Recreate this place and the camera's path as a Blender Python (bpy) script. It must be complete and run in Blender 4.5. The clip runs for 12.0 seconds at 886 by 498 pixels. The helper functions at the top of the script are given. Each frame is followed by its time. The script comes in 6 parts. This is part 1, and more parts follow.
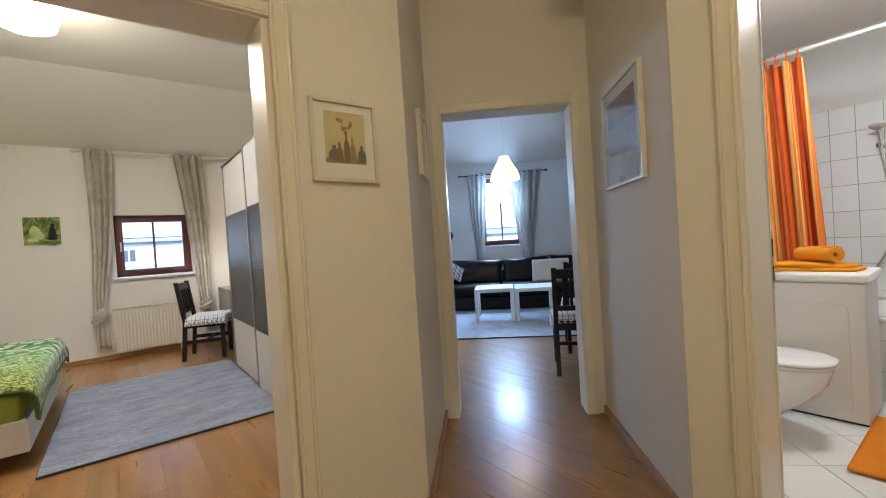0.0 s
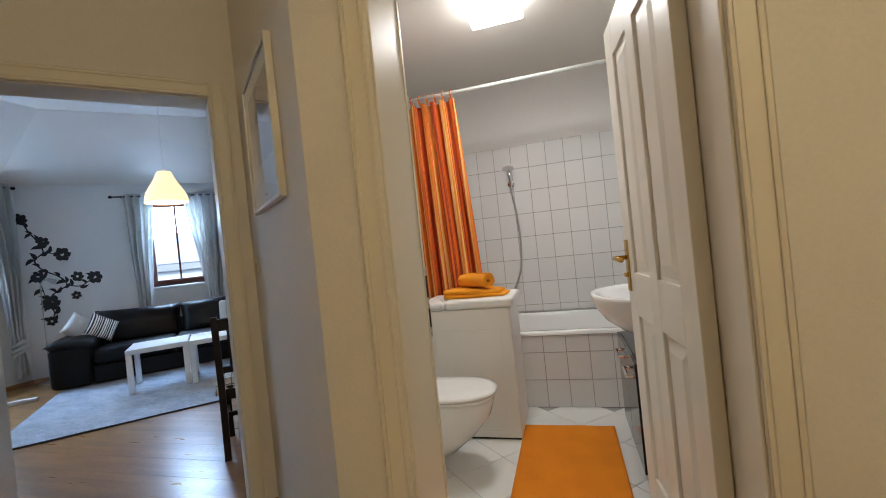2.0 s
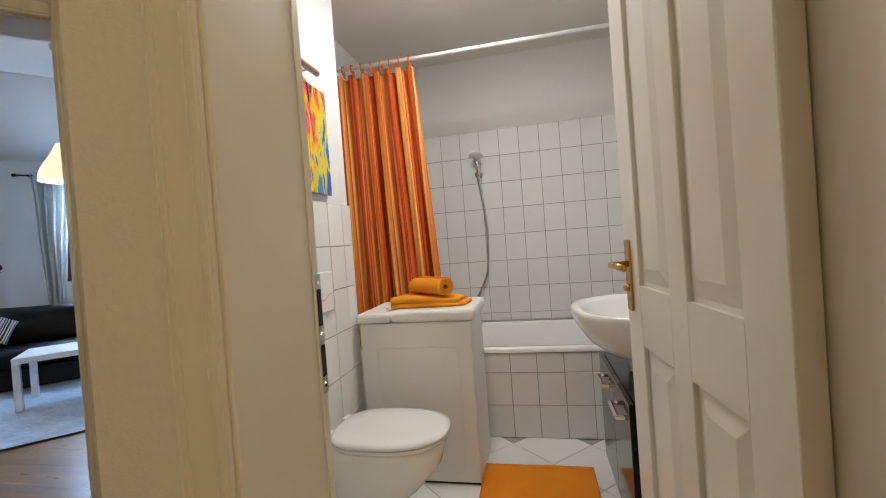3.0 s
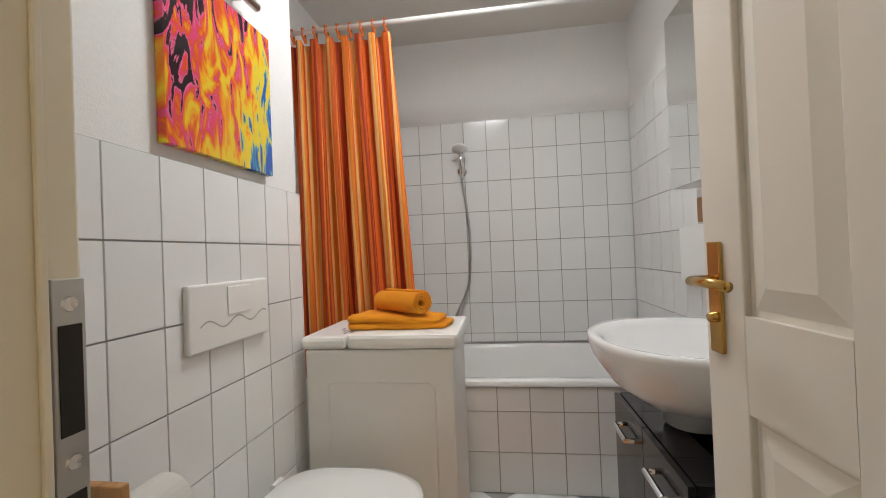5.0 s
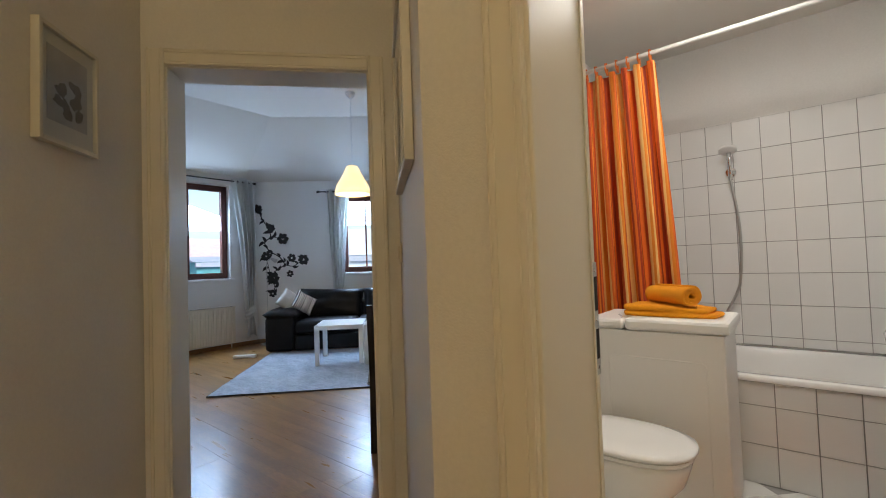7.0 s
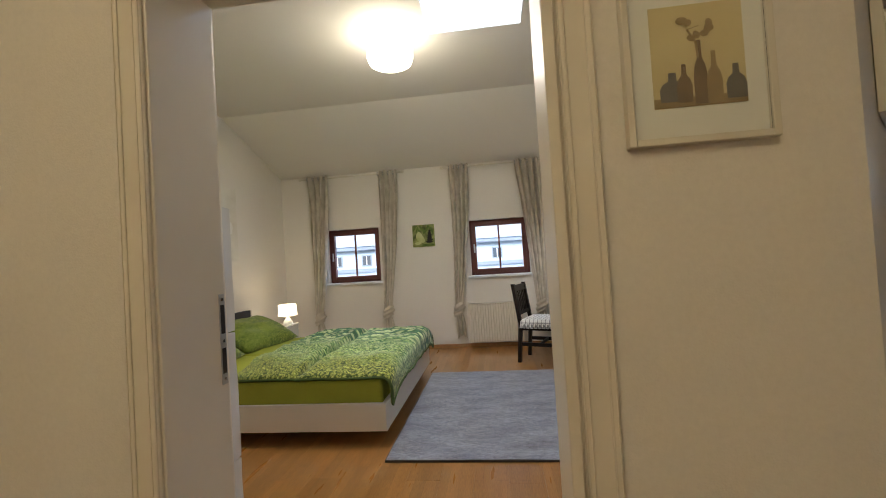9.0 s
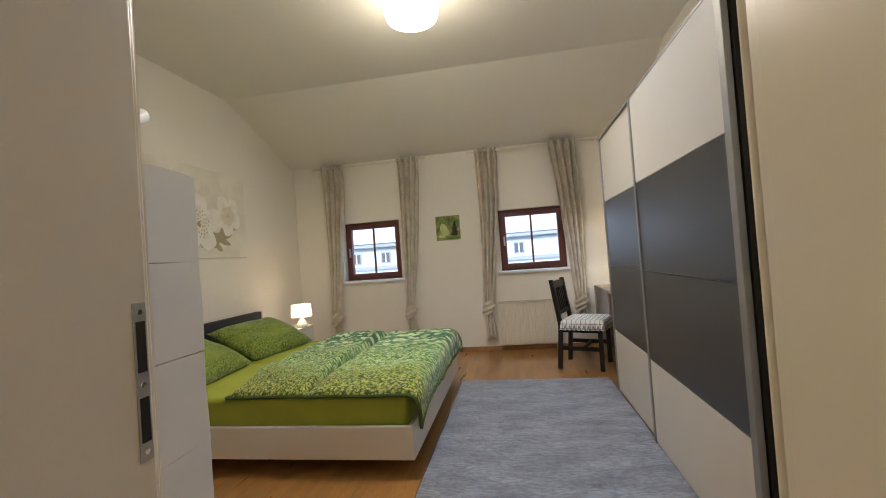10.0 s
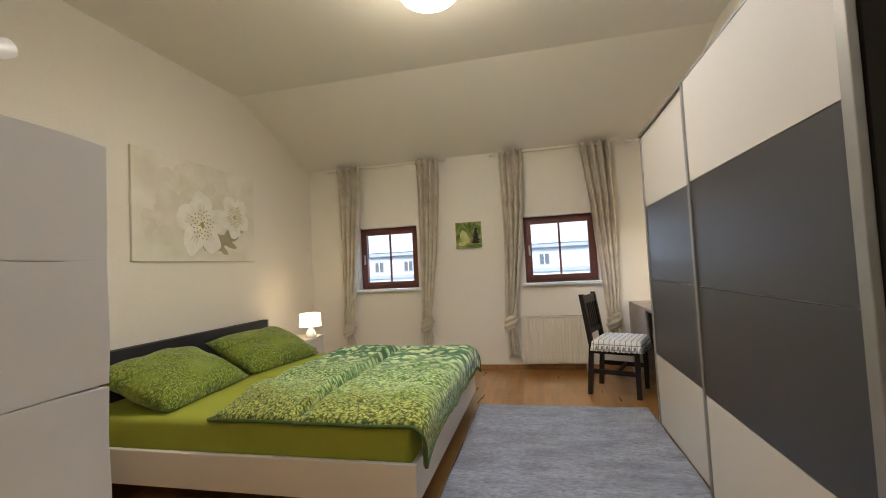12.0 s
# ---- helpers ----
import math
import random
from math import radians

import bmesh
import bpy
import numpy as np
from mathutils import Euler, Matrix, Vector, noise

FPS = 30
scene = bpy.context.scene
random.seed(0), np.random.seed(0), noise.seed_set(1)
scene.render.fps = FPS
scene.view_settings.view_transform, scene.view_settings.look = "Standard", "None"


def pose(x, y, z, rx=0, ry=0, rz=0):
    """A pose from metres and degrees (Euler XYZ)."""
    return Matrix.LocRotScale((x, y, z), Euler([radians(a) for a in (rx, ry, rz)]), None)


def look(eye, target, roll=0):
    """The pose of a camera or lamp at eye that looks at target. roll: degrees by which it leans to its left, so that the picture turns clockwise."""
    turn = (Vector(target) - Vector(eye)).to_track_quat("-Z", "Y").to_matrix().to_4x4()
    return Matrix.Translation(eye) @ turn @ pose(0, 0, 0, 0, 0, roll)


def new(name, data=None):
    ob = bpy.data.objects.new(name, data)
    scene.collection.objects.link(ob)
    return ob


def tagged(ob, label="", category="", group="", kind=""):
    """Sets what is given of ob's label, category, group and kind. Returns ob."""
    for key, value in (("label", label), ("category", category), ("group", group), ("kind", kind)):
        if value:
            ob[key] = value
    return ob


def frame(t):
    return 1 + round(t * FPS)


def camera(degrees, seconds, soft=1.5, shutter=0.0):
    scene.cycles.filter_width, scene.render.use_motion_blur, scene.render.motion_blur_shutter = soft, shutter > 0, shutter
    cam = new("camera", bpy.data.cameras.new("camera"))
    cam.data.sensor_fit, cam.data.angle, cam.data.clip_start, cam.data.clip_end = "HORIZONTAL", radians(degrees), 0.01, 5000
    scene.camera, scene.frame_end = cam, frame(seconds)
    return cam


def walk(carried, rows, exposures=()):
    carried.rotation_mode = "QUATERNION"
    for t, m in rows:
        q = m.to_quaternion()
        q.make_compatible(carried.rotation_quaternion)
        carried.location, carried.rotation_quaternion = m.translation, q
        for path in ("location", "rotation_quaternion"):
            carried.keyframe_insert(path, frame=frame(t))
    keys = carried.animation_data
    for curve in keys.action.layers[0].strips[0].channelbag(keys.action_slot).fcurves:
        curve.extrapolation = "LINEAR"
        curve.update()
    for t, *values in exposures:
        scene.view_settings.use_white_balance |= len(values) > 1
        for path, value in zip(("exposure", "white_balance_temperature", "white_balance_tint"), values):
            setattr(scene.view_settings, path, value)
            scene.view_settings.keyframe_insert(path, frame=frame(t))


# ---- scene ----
cam = camera(92.4, 12.0, soft=1.0)
PATH = [
    (0, (0.211, 0.379, 1.178), (1.425, 1.968, 1.141), -3.7),
    (0.5, (0.295, 0.375, 1.18), (1.585, 1.902, 1.129), -4.9),
    (1, (0.472, 0.328, 1.18), (1.967, 1.656, 1.131), -4.3),
    (1.5, (0.677, 0.373, 1.172), (2.43, 1.334, 1.13), -5.0),
    (2, (0.91, 0.476, 1.188), (2.832, 1.029, 1.179), -5.9),
    (2.5, (1.15, 0.531, 1.193), (3.103, 0.956, 1.14), -4.5),
    (3, (1.428, 0.508, 1.173), (3.384, 0.927, 1.144), -4.3),
    (4.8, (1.903, 0.624, 1.139), (3.884, 0.904, 1.118), -1.7),
    (5, (1.894, 0.629, 1.141), (3.874, 0.914, 1.161), -2.3),
    (5.5, (1.79, 0.613, 1.139), (3.734, 1.08, 1.188), -2.4),
    (6, (1.625, 0.574, 1.145), (3.489, 1.299, 1.188), -4.5),
    (6.5, (1.503, 0.563, 1.153), (3.23, 1.571, 1.201), -3.1),
    (7, (1.31, 0.594, 1.144), (2.855, 1.862, 1.208), -2.0),
    (7.3, (1.104, 0.604, 1.174), (2.429, 2.101, 1.21), -2.7),
    (7.5, (1.044, 0.66, 1.17), (2.185, 2.302, 1.218), -3.3),
    (7.7, (0.912, 0.667, 1.162), (1.831, 2.443, 1.23), -3.4),
    (9.3, (0.492, 1.192, 1.247), (0.139, 3.160, 1.291), -3.7),
    (9.5, (0.452, 1.289, 1.236), (0.071, 3.252, 1.269), -3.8),
    (10, (0.361, 1.569, 1.217), (0.032, 3.541, 1.255), -4.2),
    (10.5, (0.317, 1.806, 1.209), (-0.019, 3.777, 1.214), -3.9),
    (11, (0.314, 1.952, 1.201), (-0.098, 3.909, 1.256), -4.1),
    (11.5, (0.335, 2.012, 1.199), (-0.106, 3.961, 1.273), -2.3),
    (12, (0.351, 1.936, 1.205), (-0.087, 3.886, 1.296), -2.9),
]
walk(cam, [(t, look(eye, target, roll)) for t, eye, target, roll in PATH], [
    (0, 1.22, 5700, 10), (1, 1.05, 5850, 10), (2, 0.85, 6000, 10), (3, 0.88, 6050, 10), (5, 0.83, 5850, 10), (6, 0.79, 5780, 10), (6.5, 0.74, 6250, 10), (7, 0.80, 6350, 10), (7.5, 0.84, 5950, 10),
    (9.5, 0.75, 5850, 10), (10.5, 0.97, 6050, 10), (12, 0.97, 6150, 10)])

# ---- world, sun, exposure ----
world = bpy.data.worlds.new("sky")
scene.world = world
world.use_nodes = True
wn = world.node_tree
sky = wn.nodes.new("ShaderNodeTexSky")
sky.sky_type = 'NISHITA'
sky.sun_disc = False
sky.sun_elevation, sky.sun_rotation = radians(35), radians(194)
sky.dust_density = 3.0
wn.links.new(sky.outputs[0], wn.nodes["Background"].inputs[0])
wn.nodes["Background"].inputs[1].default_value = 0.15
sun = new("sun", bpy.data.lights.new("sun", 'SUN'))
sun.data.energy, sun.data.angle, sun.data.color = 1.5, radians(12), (1.0, 0.97, 0.93)
sun.matrix_world = look((0, 0, 30), (5, 20, 15.6))


def lamp(name, where, watts, colour, size, shape='POINT', aim=None):
    d = bpy.data.lights.new(name, shape)
    d.energy, d.color = watts, colour
    if shape == 'POINT':
        d.shadow_soft_size = size
    else:
        d.shape, d.size, d.size_y = 'RECTANGLE', size[0], size[1]
    ob = new(name, d)
    ob.matrix_world = look(where, aim) if aim else pose(*where)
    return ob


HALL_C, BATH_C, BED_C, DAY = (1.0, 0.745, 0.35), (1.0, 0.945, 0.86), (1.0, 0.84, 0.68), (0.50, 0.70, 1.0)
DAYL = (0.50, 0.70, 1.0)
lamp("bedroom_bulb", (-0.19, 4.30, 2.735), 15.5, BED_C, (0.3, 0.3), 'AREA', (-0.19, 4.301, 0))
lamp("bedroom_bulb_glow", (-0.19, 4.30, 2.62), 2.6, BED_C, 0.14)
# added hall light, source unseen; placed to suit the warm walls
lamp("assumed_hall_bulb", (-0.20, -0.42, 2.62), 8.5, HALL_C, 0.12)
lamp("bath_bulb", (3.37, 0.74, 2.48), 6.2, BATH_C, (0.3, 0.3), 'AREA', (3.37, 0.741, 0))
lamp("bath_bulb_glow", (3.37, 0.74, 2.36), 0.55, BATH_C, 0.12)
lamp("pendant_bulb", (4.254, 4.249, 2.00), 3.5, (1.0, 0.70, 0.36), 0.05)
lamp("bedside_bulb", (-2.12, 6.16, 0.745), 1.3, (1.0, 0.68, 0.34), 0.04)
lamp("desk_bulb", (1.62, 6.50, 1.10), 1.6, (1.0, 0.72, 0.42), 0.05)
# sky light above the windows and over the roof window
lamp("day_window_1", (-1.49, 7.45, 2.15), 26, DAY, (0.7, 0.4), 'AREA', (-1.49, 5.6, 0.5))
lamp("day_window_2", (0.60, 7.45, 2.15), 26, DAY, (0.7, 0.4), 'AREA', (0.60, 5.6, 0.5))
lamp("day_roof_window", (0.48, 3.91, 3.60), 7, DAY, (0.6, 0.8), 'AREA', (0.505, 3.851, 0))
lamp("day_living_pane_1", (3.60, 7.215, 2.02), 13, DAYL, (1.0, 0.62), 'AREA', (3.0, 2.2, 0.2))
lamp("day_living_pane_2", (5.915, 6.018, 2.03), 14, DAYL, (0.56, 0.44), 'AREA', (2.2, 2.33, 0.4))
lamp("day_living_1", (3.60, 7.75, 2.85), 56, DAYL, (1.3, 0.8), 'AREA', (3.6, 5.2, 0.5))
lamp("day_living_2", (6.25, 6.33, 2.75), 100, DAYL, (0.8, 0.7), 'AREA', (4.4, 4.5, 0.5))

# ---- materials ----


def material(name, colour, rough=0.6, metal=0.0, spec=0.5, var=0.0, scale=3.0, bump=0.0, bscale=80.0, stretch=(1, 1, 1), second=None,
             fine=0.0, fscale=60.0, coat=0.0, obj_random=0.0, island=0.0, rvar=0.0, sheen=0.0):
    m = bpy.data.materials.new(name)
    m.use_nodes = True
    nt, b = m.node_tree, m.node_tree.nodes["Principled BSDF"]
    N, L = nt.nodes.new, nt.links.new
    b.inputs["Roughness"].default_value, b.inputs["Metallic"].default_value = rough, metal
    b.inputs["Specular IOR Level"].default_value = spec
    b.inputs["Coat Weight"].default_value, b.inputs["Coat Roughness"].default_value = coat, 0.15
    b.inputs["Sheen Weight"].default_value = sheen
    tc = N("ShaderNodeNewGeometry")
    mp = N("ShaderNodeMapping")
    mp.inputs["Scale"].default_value = stretch
    L(tc.outputs["Position"], mp.inputs[0])
    c2 = second or tuple(c * 0.72 for c in colour)
    n1 = N("ShaderNodeTexNoise")
    n1.inputs["Scale"].default_value, n1.inputs["Detail"].default_value = scale, 4
    L(mp.outputs[0], n1.inputs["Vector"])
    mix = N("ShaderNodeMix")
    mix.data_type = 'RGBA'
    mix.inputs[6].default_value, mix.inputs[7].default_value = (*colour, 1), (*c2, 1)
    ramp = N("ShaderNodeMapRange")
    ramp.inputs["From Min"].default_value, ramp.inputs["From Max"].default_value = 0.35, 0.7
    ramp.inputs["To Max"].default_value = var
    L(n1.outputs[0], ramp.inputs[0])
    L(ramp.outputs[0], mix.inputs[0])
    out = mix.outputs[2]
    if fine:
        n2 = N("ShaderNodeTexNoise")
        n2.inputs["Scale"].default_value, n2.inputs["Detail"].default_value = fscale, 3
        L(mp.outputs[0], n2.inputs["Vector"])
        mr = N("ShaderNodeMapRange")
        mr.inputs["From Min"].default_value, mr.inputs["From Max"].default_value = 0.3, 0.7
        mr.inputs["To Min"].default_value, mr.inputs["To Max"].default_value = 1 - fine, 1 + fine
        L(n2.outputs[0], mr.inputs[0])
        hv = N("ShaderNodeHueSaturation")
        L(mr.outputs[0], hv.inputs["Value"])
        L(out, hv.inputs["Color"])
        out = hv.outputs[0]
    if obj_random or island:
        oi = N("ShaderNodeObjectInfo") if obj_random else tc
        amount = obj_random or island
        mr = N("ShaderNodeMapRange")
        mr.inputs["To Min"].default_value, mr.inputs["To Max"].default_value = 1 - amount, 1 + amount
        L(oi.outputs["Random"] if obj_random else oi.outputs["Random Per Island"], mr.inputs[0])
        hv = N("ShaderNodeHueSaturation")
        L(mr.outputs[0], hv.inputs["Value"])
        L(out, hv.inputs["Color"])
        out = hv.outputs[0]
    L(out, b.inputs["Base Color"])
    if rvar:
        mr = N("ShaderNodeMapRange")
        mr.inputs["To Min"].default_value, mr.inputs["To Max"].default_value = max(rough - rvar, 0.02), min(rough + rvar, 1)
        L(n1.outputs[0], mr.inputs[0])
        L(mr.outputs[0], b.inputs["Roughness"])
    if bump:
        n3 = N("ShaderNodeTexNoise")
        n3.inputs["Scale"].default_value, n3.inputs["Detail"].default_value = bscale, 4
        L(mp.outputs[0], n3.inputs["Vector"])
        bp = N("ShaderNodeBump")
        bp.inputs["Strength"].default_value, bp.inputs["Distance"].default_value = bump, 0.004
        L(n3.outputs[0], bp.inputs["Height"])
        L(bp.outputs[0], b.inputs["Normal"])
    return m


def base_of(m):
    return m.node_tree.nodes["Principled BSDF"]


def glow(name, colour, strength, base=(0.85, 0.82, 0.76)):
    m = material(name, base, 0.4)
    b = base_of(m)
    b.inputs["Emission Color"].default_value = (*colour, 1)
    b.inputs["Emission Strength"].default_value = strength
    return m


PAINT = material("wall_paint", (0.80, 0.765, 0.70), 0.75, var=0.5, scale=1.3, second=(0.76, 0.725, 0.655), bump=0.25, bscale=220, fine=0.02, fscale=90)
PAINTW = material("white_wall_paint", (0.80, 0.79, 0.77), 0.75, var=0.5, scale=1.3, second=(0.76, 0.75, 0.73), bump=0.25, bscale=220, fine=0.02, fscale=90)
CEIL = material("ceiling_paint", (0.80, 0.77, 0.71), 0.85, var=0.4, scale=0.9, second=(0.76, 0.73, 0.67), bump=0.15, bscale=160)
LACQ = material("cream_lacquer", (0.80, 0.752, 0.645), 0.35, var=0.4, scale=2.0, second=(0.765, 0.71, 0.59), bump=0.05, bscale=60)
DOORW = material("white_door_lacquer", (0.82, 0.79, 0.71), 0.32, var=0.3, scale=2.0, bump=0.04, bscale=50, second=(0.79, 0.76, 0.67))
SKIRT = material("wood_skirting", (0.42, 0.22, 0.09), 0.4, var=0.8, scale=4, second=(0.30, 0.15, 0.055), fine=0.15, fscale=30)
TILE = material("white_glazed_tile", (0.80, 0.80, 0.79), 0.12, var=0.3, scale=3, second=(0.76, 0.76, 0.75), obj_random=0.025, bump=0.04, bscale=9)
GROUT = material("grey_grout", (0.36, 0.35, 0.34), 0.9, var=0.5, scale=6, bump=0.3)
FTILE = material("white_floor_tile", (0.80, 0.80, 0.78), 0.16, var=0.4, scale=4, second=(0.74, 0.74, 0.72), obj_random=0.03)
ENAMEL = material("white_enamel", (0.84, 0.84, 0.83), 0.08, var=0.1, coat=0.3)
PLASTIC = material("white_plastic", (0.82, 0.82, 0.80), 0.3, var=0.2, scale=5, second=(0.78, 0.78, 0.76))
MACHINE = material("washer_paint", (0.80, 0.79, 0.77), 0.35, var=0.3, scale=3, second=(0.76, 0.75, 0.73), bump=0.02)
CHROME = material("chrome", (0.75, 0.75, 0.76), 0.12, metal=1.0)
STEEL = material("brushed_steel", (0.56, 0.56, 0.55), 0.38, metal=1.0, var=0.4, scale=20, stretch=(1, 1, 0.1))
ALU = material("silver_profile", (0.34, 0.335, 0.32), 0.48, metal=0.7, var=0.3, scale=15)
BRASS = material("polished_brass", (0.62, 0.40, 0.12), 0.2, metal=1.0, var=0.4, scale=9, second=(0.45, 0.28, 0.08))
BLACKW = material("black_brown_wood", (0.018, 0.012, 0.010), 0.45, spec=0.3, var=0.6, scale=8, second=(0.012, 0.008, 0.007), stretch=(1, 1, 0.2), fine=0.25, fscale=60)
LEATHER = material("black_leather", (0.007, 0.0068, 0.0070), 0.42, spec=0.2, var=0.5, scale=5, second=(0.012, 0.012, 0.012), bump=0.35, bscale=110, rvar=0.1)
DARKP = material("dark_wardrobe_panel", (0.027, 0.028, 0.032), 0.33, spec=0.8, var=0.6, scale=3, second=(0.034, 0.034, 0.038), bump=0.30, bscale=420, fine=0.55, fscale=230)
WHITEF = material("white_furniture", (0.56, 0.525, 0.465), 0.42, var=0.4, scale=2, second=(0.525, 0.49, 0.43), bump=0.05, bscale=120)
BEDW = material("cream_white_bed_frame", (0.76, 0.72, 0.63), 0.4, var=0.3, scale=2, second=(0.72, 0.68, 0.59))
WHITEL = material("white_lacquer_table", (0.82, 0.82, 0.81), 0.3, var=0.2)
GREYD = material("grey_desk", (0.34, 0.31, 0.28), 0.5, var=0.5, scale=5, fine=0.1)
BROWNF = material("brown_window_wood", (0.15, 0.042, 0.030), 0.35, var=0.6, scale=6, second=(0.10, 0.028, 0.020), stretch=(1, 1, 0.3), bump=0.1)
# the darker second tone adds shade to the curtain folds by colour
LINEN = material("linen_curtain", (0.72, 0.655, 0.54), 0.9, var=0.8, scale=9, second=(0.50, 0.44, 0.34), bump=0.4, bscale=420, fine=0.06, fscale=320, sheen=0.3)
SILVERC = material("silver_curtain", (0.72, 0.73, 0.71), 0.6, var=0.5, scale=6, second=(0.62, 0.63, 0.60), bump=0.3, bscale=380, fine=0.05, fscale=300, sheen=0.3)
RUGM = material("grey_viscose_rug", (0.27, 0.29, 0.35), 0.85, var=1.0, scale=3.0, second=(0.115, 0.13, 0.175), stretch=(1.0, 2.3, 1), fine=0.45, fscale=34, bump=0.9, bscale=190, sheen=0.5)
RUGL = material("pale_grey_rug", (0.37, 0.41, 0.46), 0.9, var=1.0, scale=3.6, second=(0.21, 0.25, 0.31), stretch=(2.4, 1, 1), fine=0.25, fscale=24, bump=0.9, bscale=150, sheen=0.4)
RUGE = material("rug_edge", (0.07, 0.06, 0.055), 0.95, var=0.4, bump=0.5)
OLIVE = material("olive_sheet", (0.36, 0.40, 0.040), 0.85, var=0.6, scale=4, second=(0.29, 0.33, 0.030), bump=0.3, bscale=300, fine=0.06, fscale=240)
TOWEL = material("orange_towel", (0.88, 0.34, 0.004), 0.95, var=0.6, scale=9, second=(0.72, 0.24, 0.003), bump=1.0, bscale=330, fine=0.16, fscale=260)
MATM = material("orange_bath_mat", (0.86, 0.27, 0.003), 0.95, var=0.6, scale=7, second=(0.74, 0.21, 0.002), bump=1.0, bscale=300, fine=0.14, fscale=220)
PAPERW = material("white_fabric", (0.64, 0.625, 0.59), 0.9, var=0.4, scale=4, second=(0.60, 0.585, 0.545), bump=0.08, bscale=500)
CHARC = material("headboard_grey", (0.028, 0.030, 0.036), 0.6, spec=0.3, var=0.5, scale=6, bump=0.2, bscale=200)
BLACKM = material("black_metal", (0.015, 0.015, 0.016), 0.4, metal=0.5)
DECAL = material("black_vinyl", (0.012, 0.012, 0.013), 0.45)
DARK = material("dark_void", (0.02, 0.018, 0.016), 0.8)
RADW = material("radiator_enamel", (0.74, 0.69, 0.58), 0.35, var=0.3, scale=3, second=(0.70, 0.65, 0.54))
OAK = material("light_wood", (0.46, 0.24, 0.085), 0.5, var=0.6, scale=6, stretch=(1, 1, 0.2), fine=0.2)
FRAMEW = material("pale_frame_wood", (0.74, 0.70, 0.60), 0.4, var=0.5, scale=8, second=(0.64, 0.59, 0.47))
CARD = material("ivory_mount", (0.83, 0.81, 0.73), 0.7, var=0.3)
# cool daylight cast and washed-out brightness are mixed into these outdoor base colours
FACADE = material("white_facade_blue_cast", (0.60, 0.75, 0.93), 0.9, var=0.5, scale=0.6, second=(0.54, 0.69, 0.88), bump=0.2, bscale=10)
GREYB = material("grey_cornice_blue_cast", (0.36, 0.44, 0.55), 0.9, var=0.4, scale=0.8)
ROOFT = material("clay_roof_paled", (0.60, 0.47, 0.47), 0.85, var=0.8, scale=2.0, second=(0.50, 0.39, 0.39), fine=0.2, fscale=12, bump=0.4, bscale=8)
TEAL = material("teal_wall", (0.10, 0.33, 0.38), 0.8, var=0.4)
WGLASS = material("far_window_glass", (0.10, 0.13, 0.17), 0.1)
# roof colour holds the same blue daylight cast
PALER = material("pale_metal_roof_blue_cast", (0.55, 0.66, 0.80), 0.6, var=0.5, scale=0.5, second=(0.48, 0.60, 0.75))
GROUNDM = material("street_ground", (0.12, 0.12, 0.12), 0.9, var=0.6, scale=0.5, fine=0.2, fscale=5)
BLIND = glow("lamp_glass_warm", (1.0, 0.86, 0.60), 7.0)
BATHL = glow("bath_lamp_glass", (1.0, 0.96, 0.88), 5.0)
PEND = glow("pendant_shade_glow", (1.0, 0.70, 0.33), 0.75, (0.85, 0.75, 0.6))
SHADE = glow("bedside_shade_glow", (1.0, 0.76, 0.46), 1.6)


def glass_material():
    m = bpy.data.materials.new("window_glass")
    m.use_nodes = True
    nt = m.node_tree
    b = nt.nodes["Principled BSDF"]
    b.inputs["Transmission Weight"].default_value, b.inputs["Roughness"].default_value = 1.0, 0.0
    b.inputs["IOR"].default_value = 1.02
    b.inputs["Base Color"].default_value = (0.98, 0.99, 1.0, 1)
    return m


def laminate():
    """Three-strip wood laminate: printed strips run along the boards, with grain and a semi-gloss finish."""
    m = material("laminate", (0.34, 0.163, 0.042), 0.29, var=0.7, scale=1.6, second=(0.245, 0.110, 0.026), stretch=(9, 1, 1), fine=0.16, fscale=22, bump=0.03,
                 bscale=40, obj_random=0.06, rvar=0.05, coat=0.25)
    nt, b = m.node_tree, base_of(m)
    N, L = nt.nodes.new, nt.links.new
    geo, mp, br = N("ShaderNodeNewGeometry"), N("ShaderNodeMapping"), N("ShaderNodeTexBrick")
    mp.inputs["Rotation"].default_value = (0, 0, radians(90))
    L(geo.outputs["Position"], mp.inputs[0])
    L(mp.outputs[0], br.inputs["Vector"])
    br.offset, br.offset_frequency, br.squash = 0.37, 2, 1.0
    br.inputs["Color1"].default_value, br.inputs["Color2"].default_value = (0.72, 0.72, 0.72, 1), (1.22, 1.20, 1.15, 1)
    br.inputs["Mortar"].default_value = (0.50, 0.47, 0.43, 1)
    br.inputs["Scale"].default_value, br.inputs["Mortar Size"].default_value = 1.0, 0.0007
    br.inputs["Brick Width"].default_value, br.inputs["Row Height"].default_value = 0.43, 0.1931 / 3
    mx = N("ShaderNodeMix")
    mx.data_type, mx.blend_type = 'RGBA', 'MULTIPLY'
    mx.inputs[0].default_value = 0.5
    L(b.inputs["Base Color"].links[0].from_socket, mx.inputs[6])
    L(br.outputs["Color"], mx.inputs[7])
    L(mx.outputs[2], b.inputs["Base Color"])
    return m


WOOD = laminate()
GLASS = glass_material()
PICGLASS = glass_material()
PICGLASS.name = "picture_glass"
base_of(PICGLASS).inputs["IOR"].default_value = 1.35
MIRROR = material("mirror", (0.86, 0.88, 0.88), 0.02, metal=1.0)


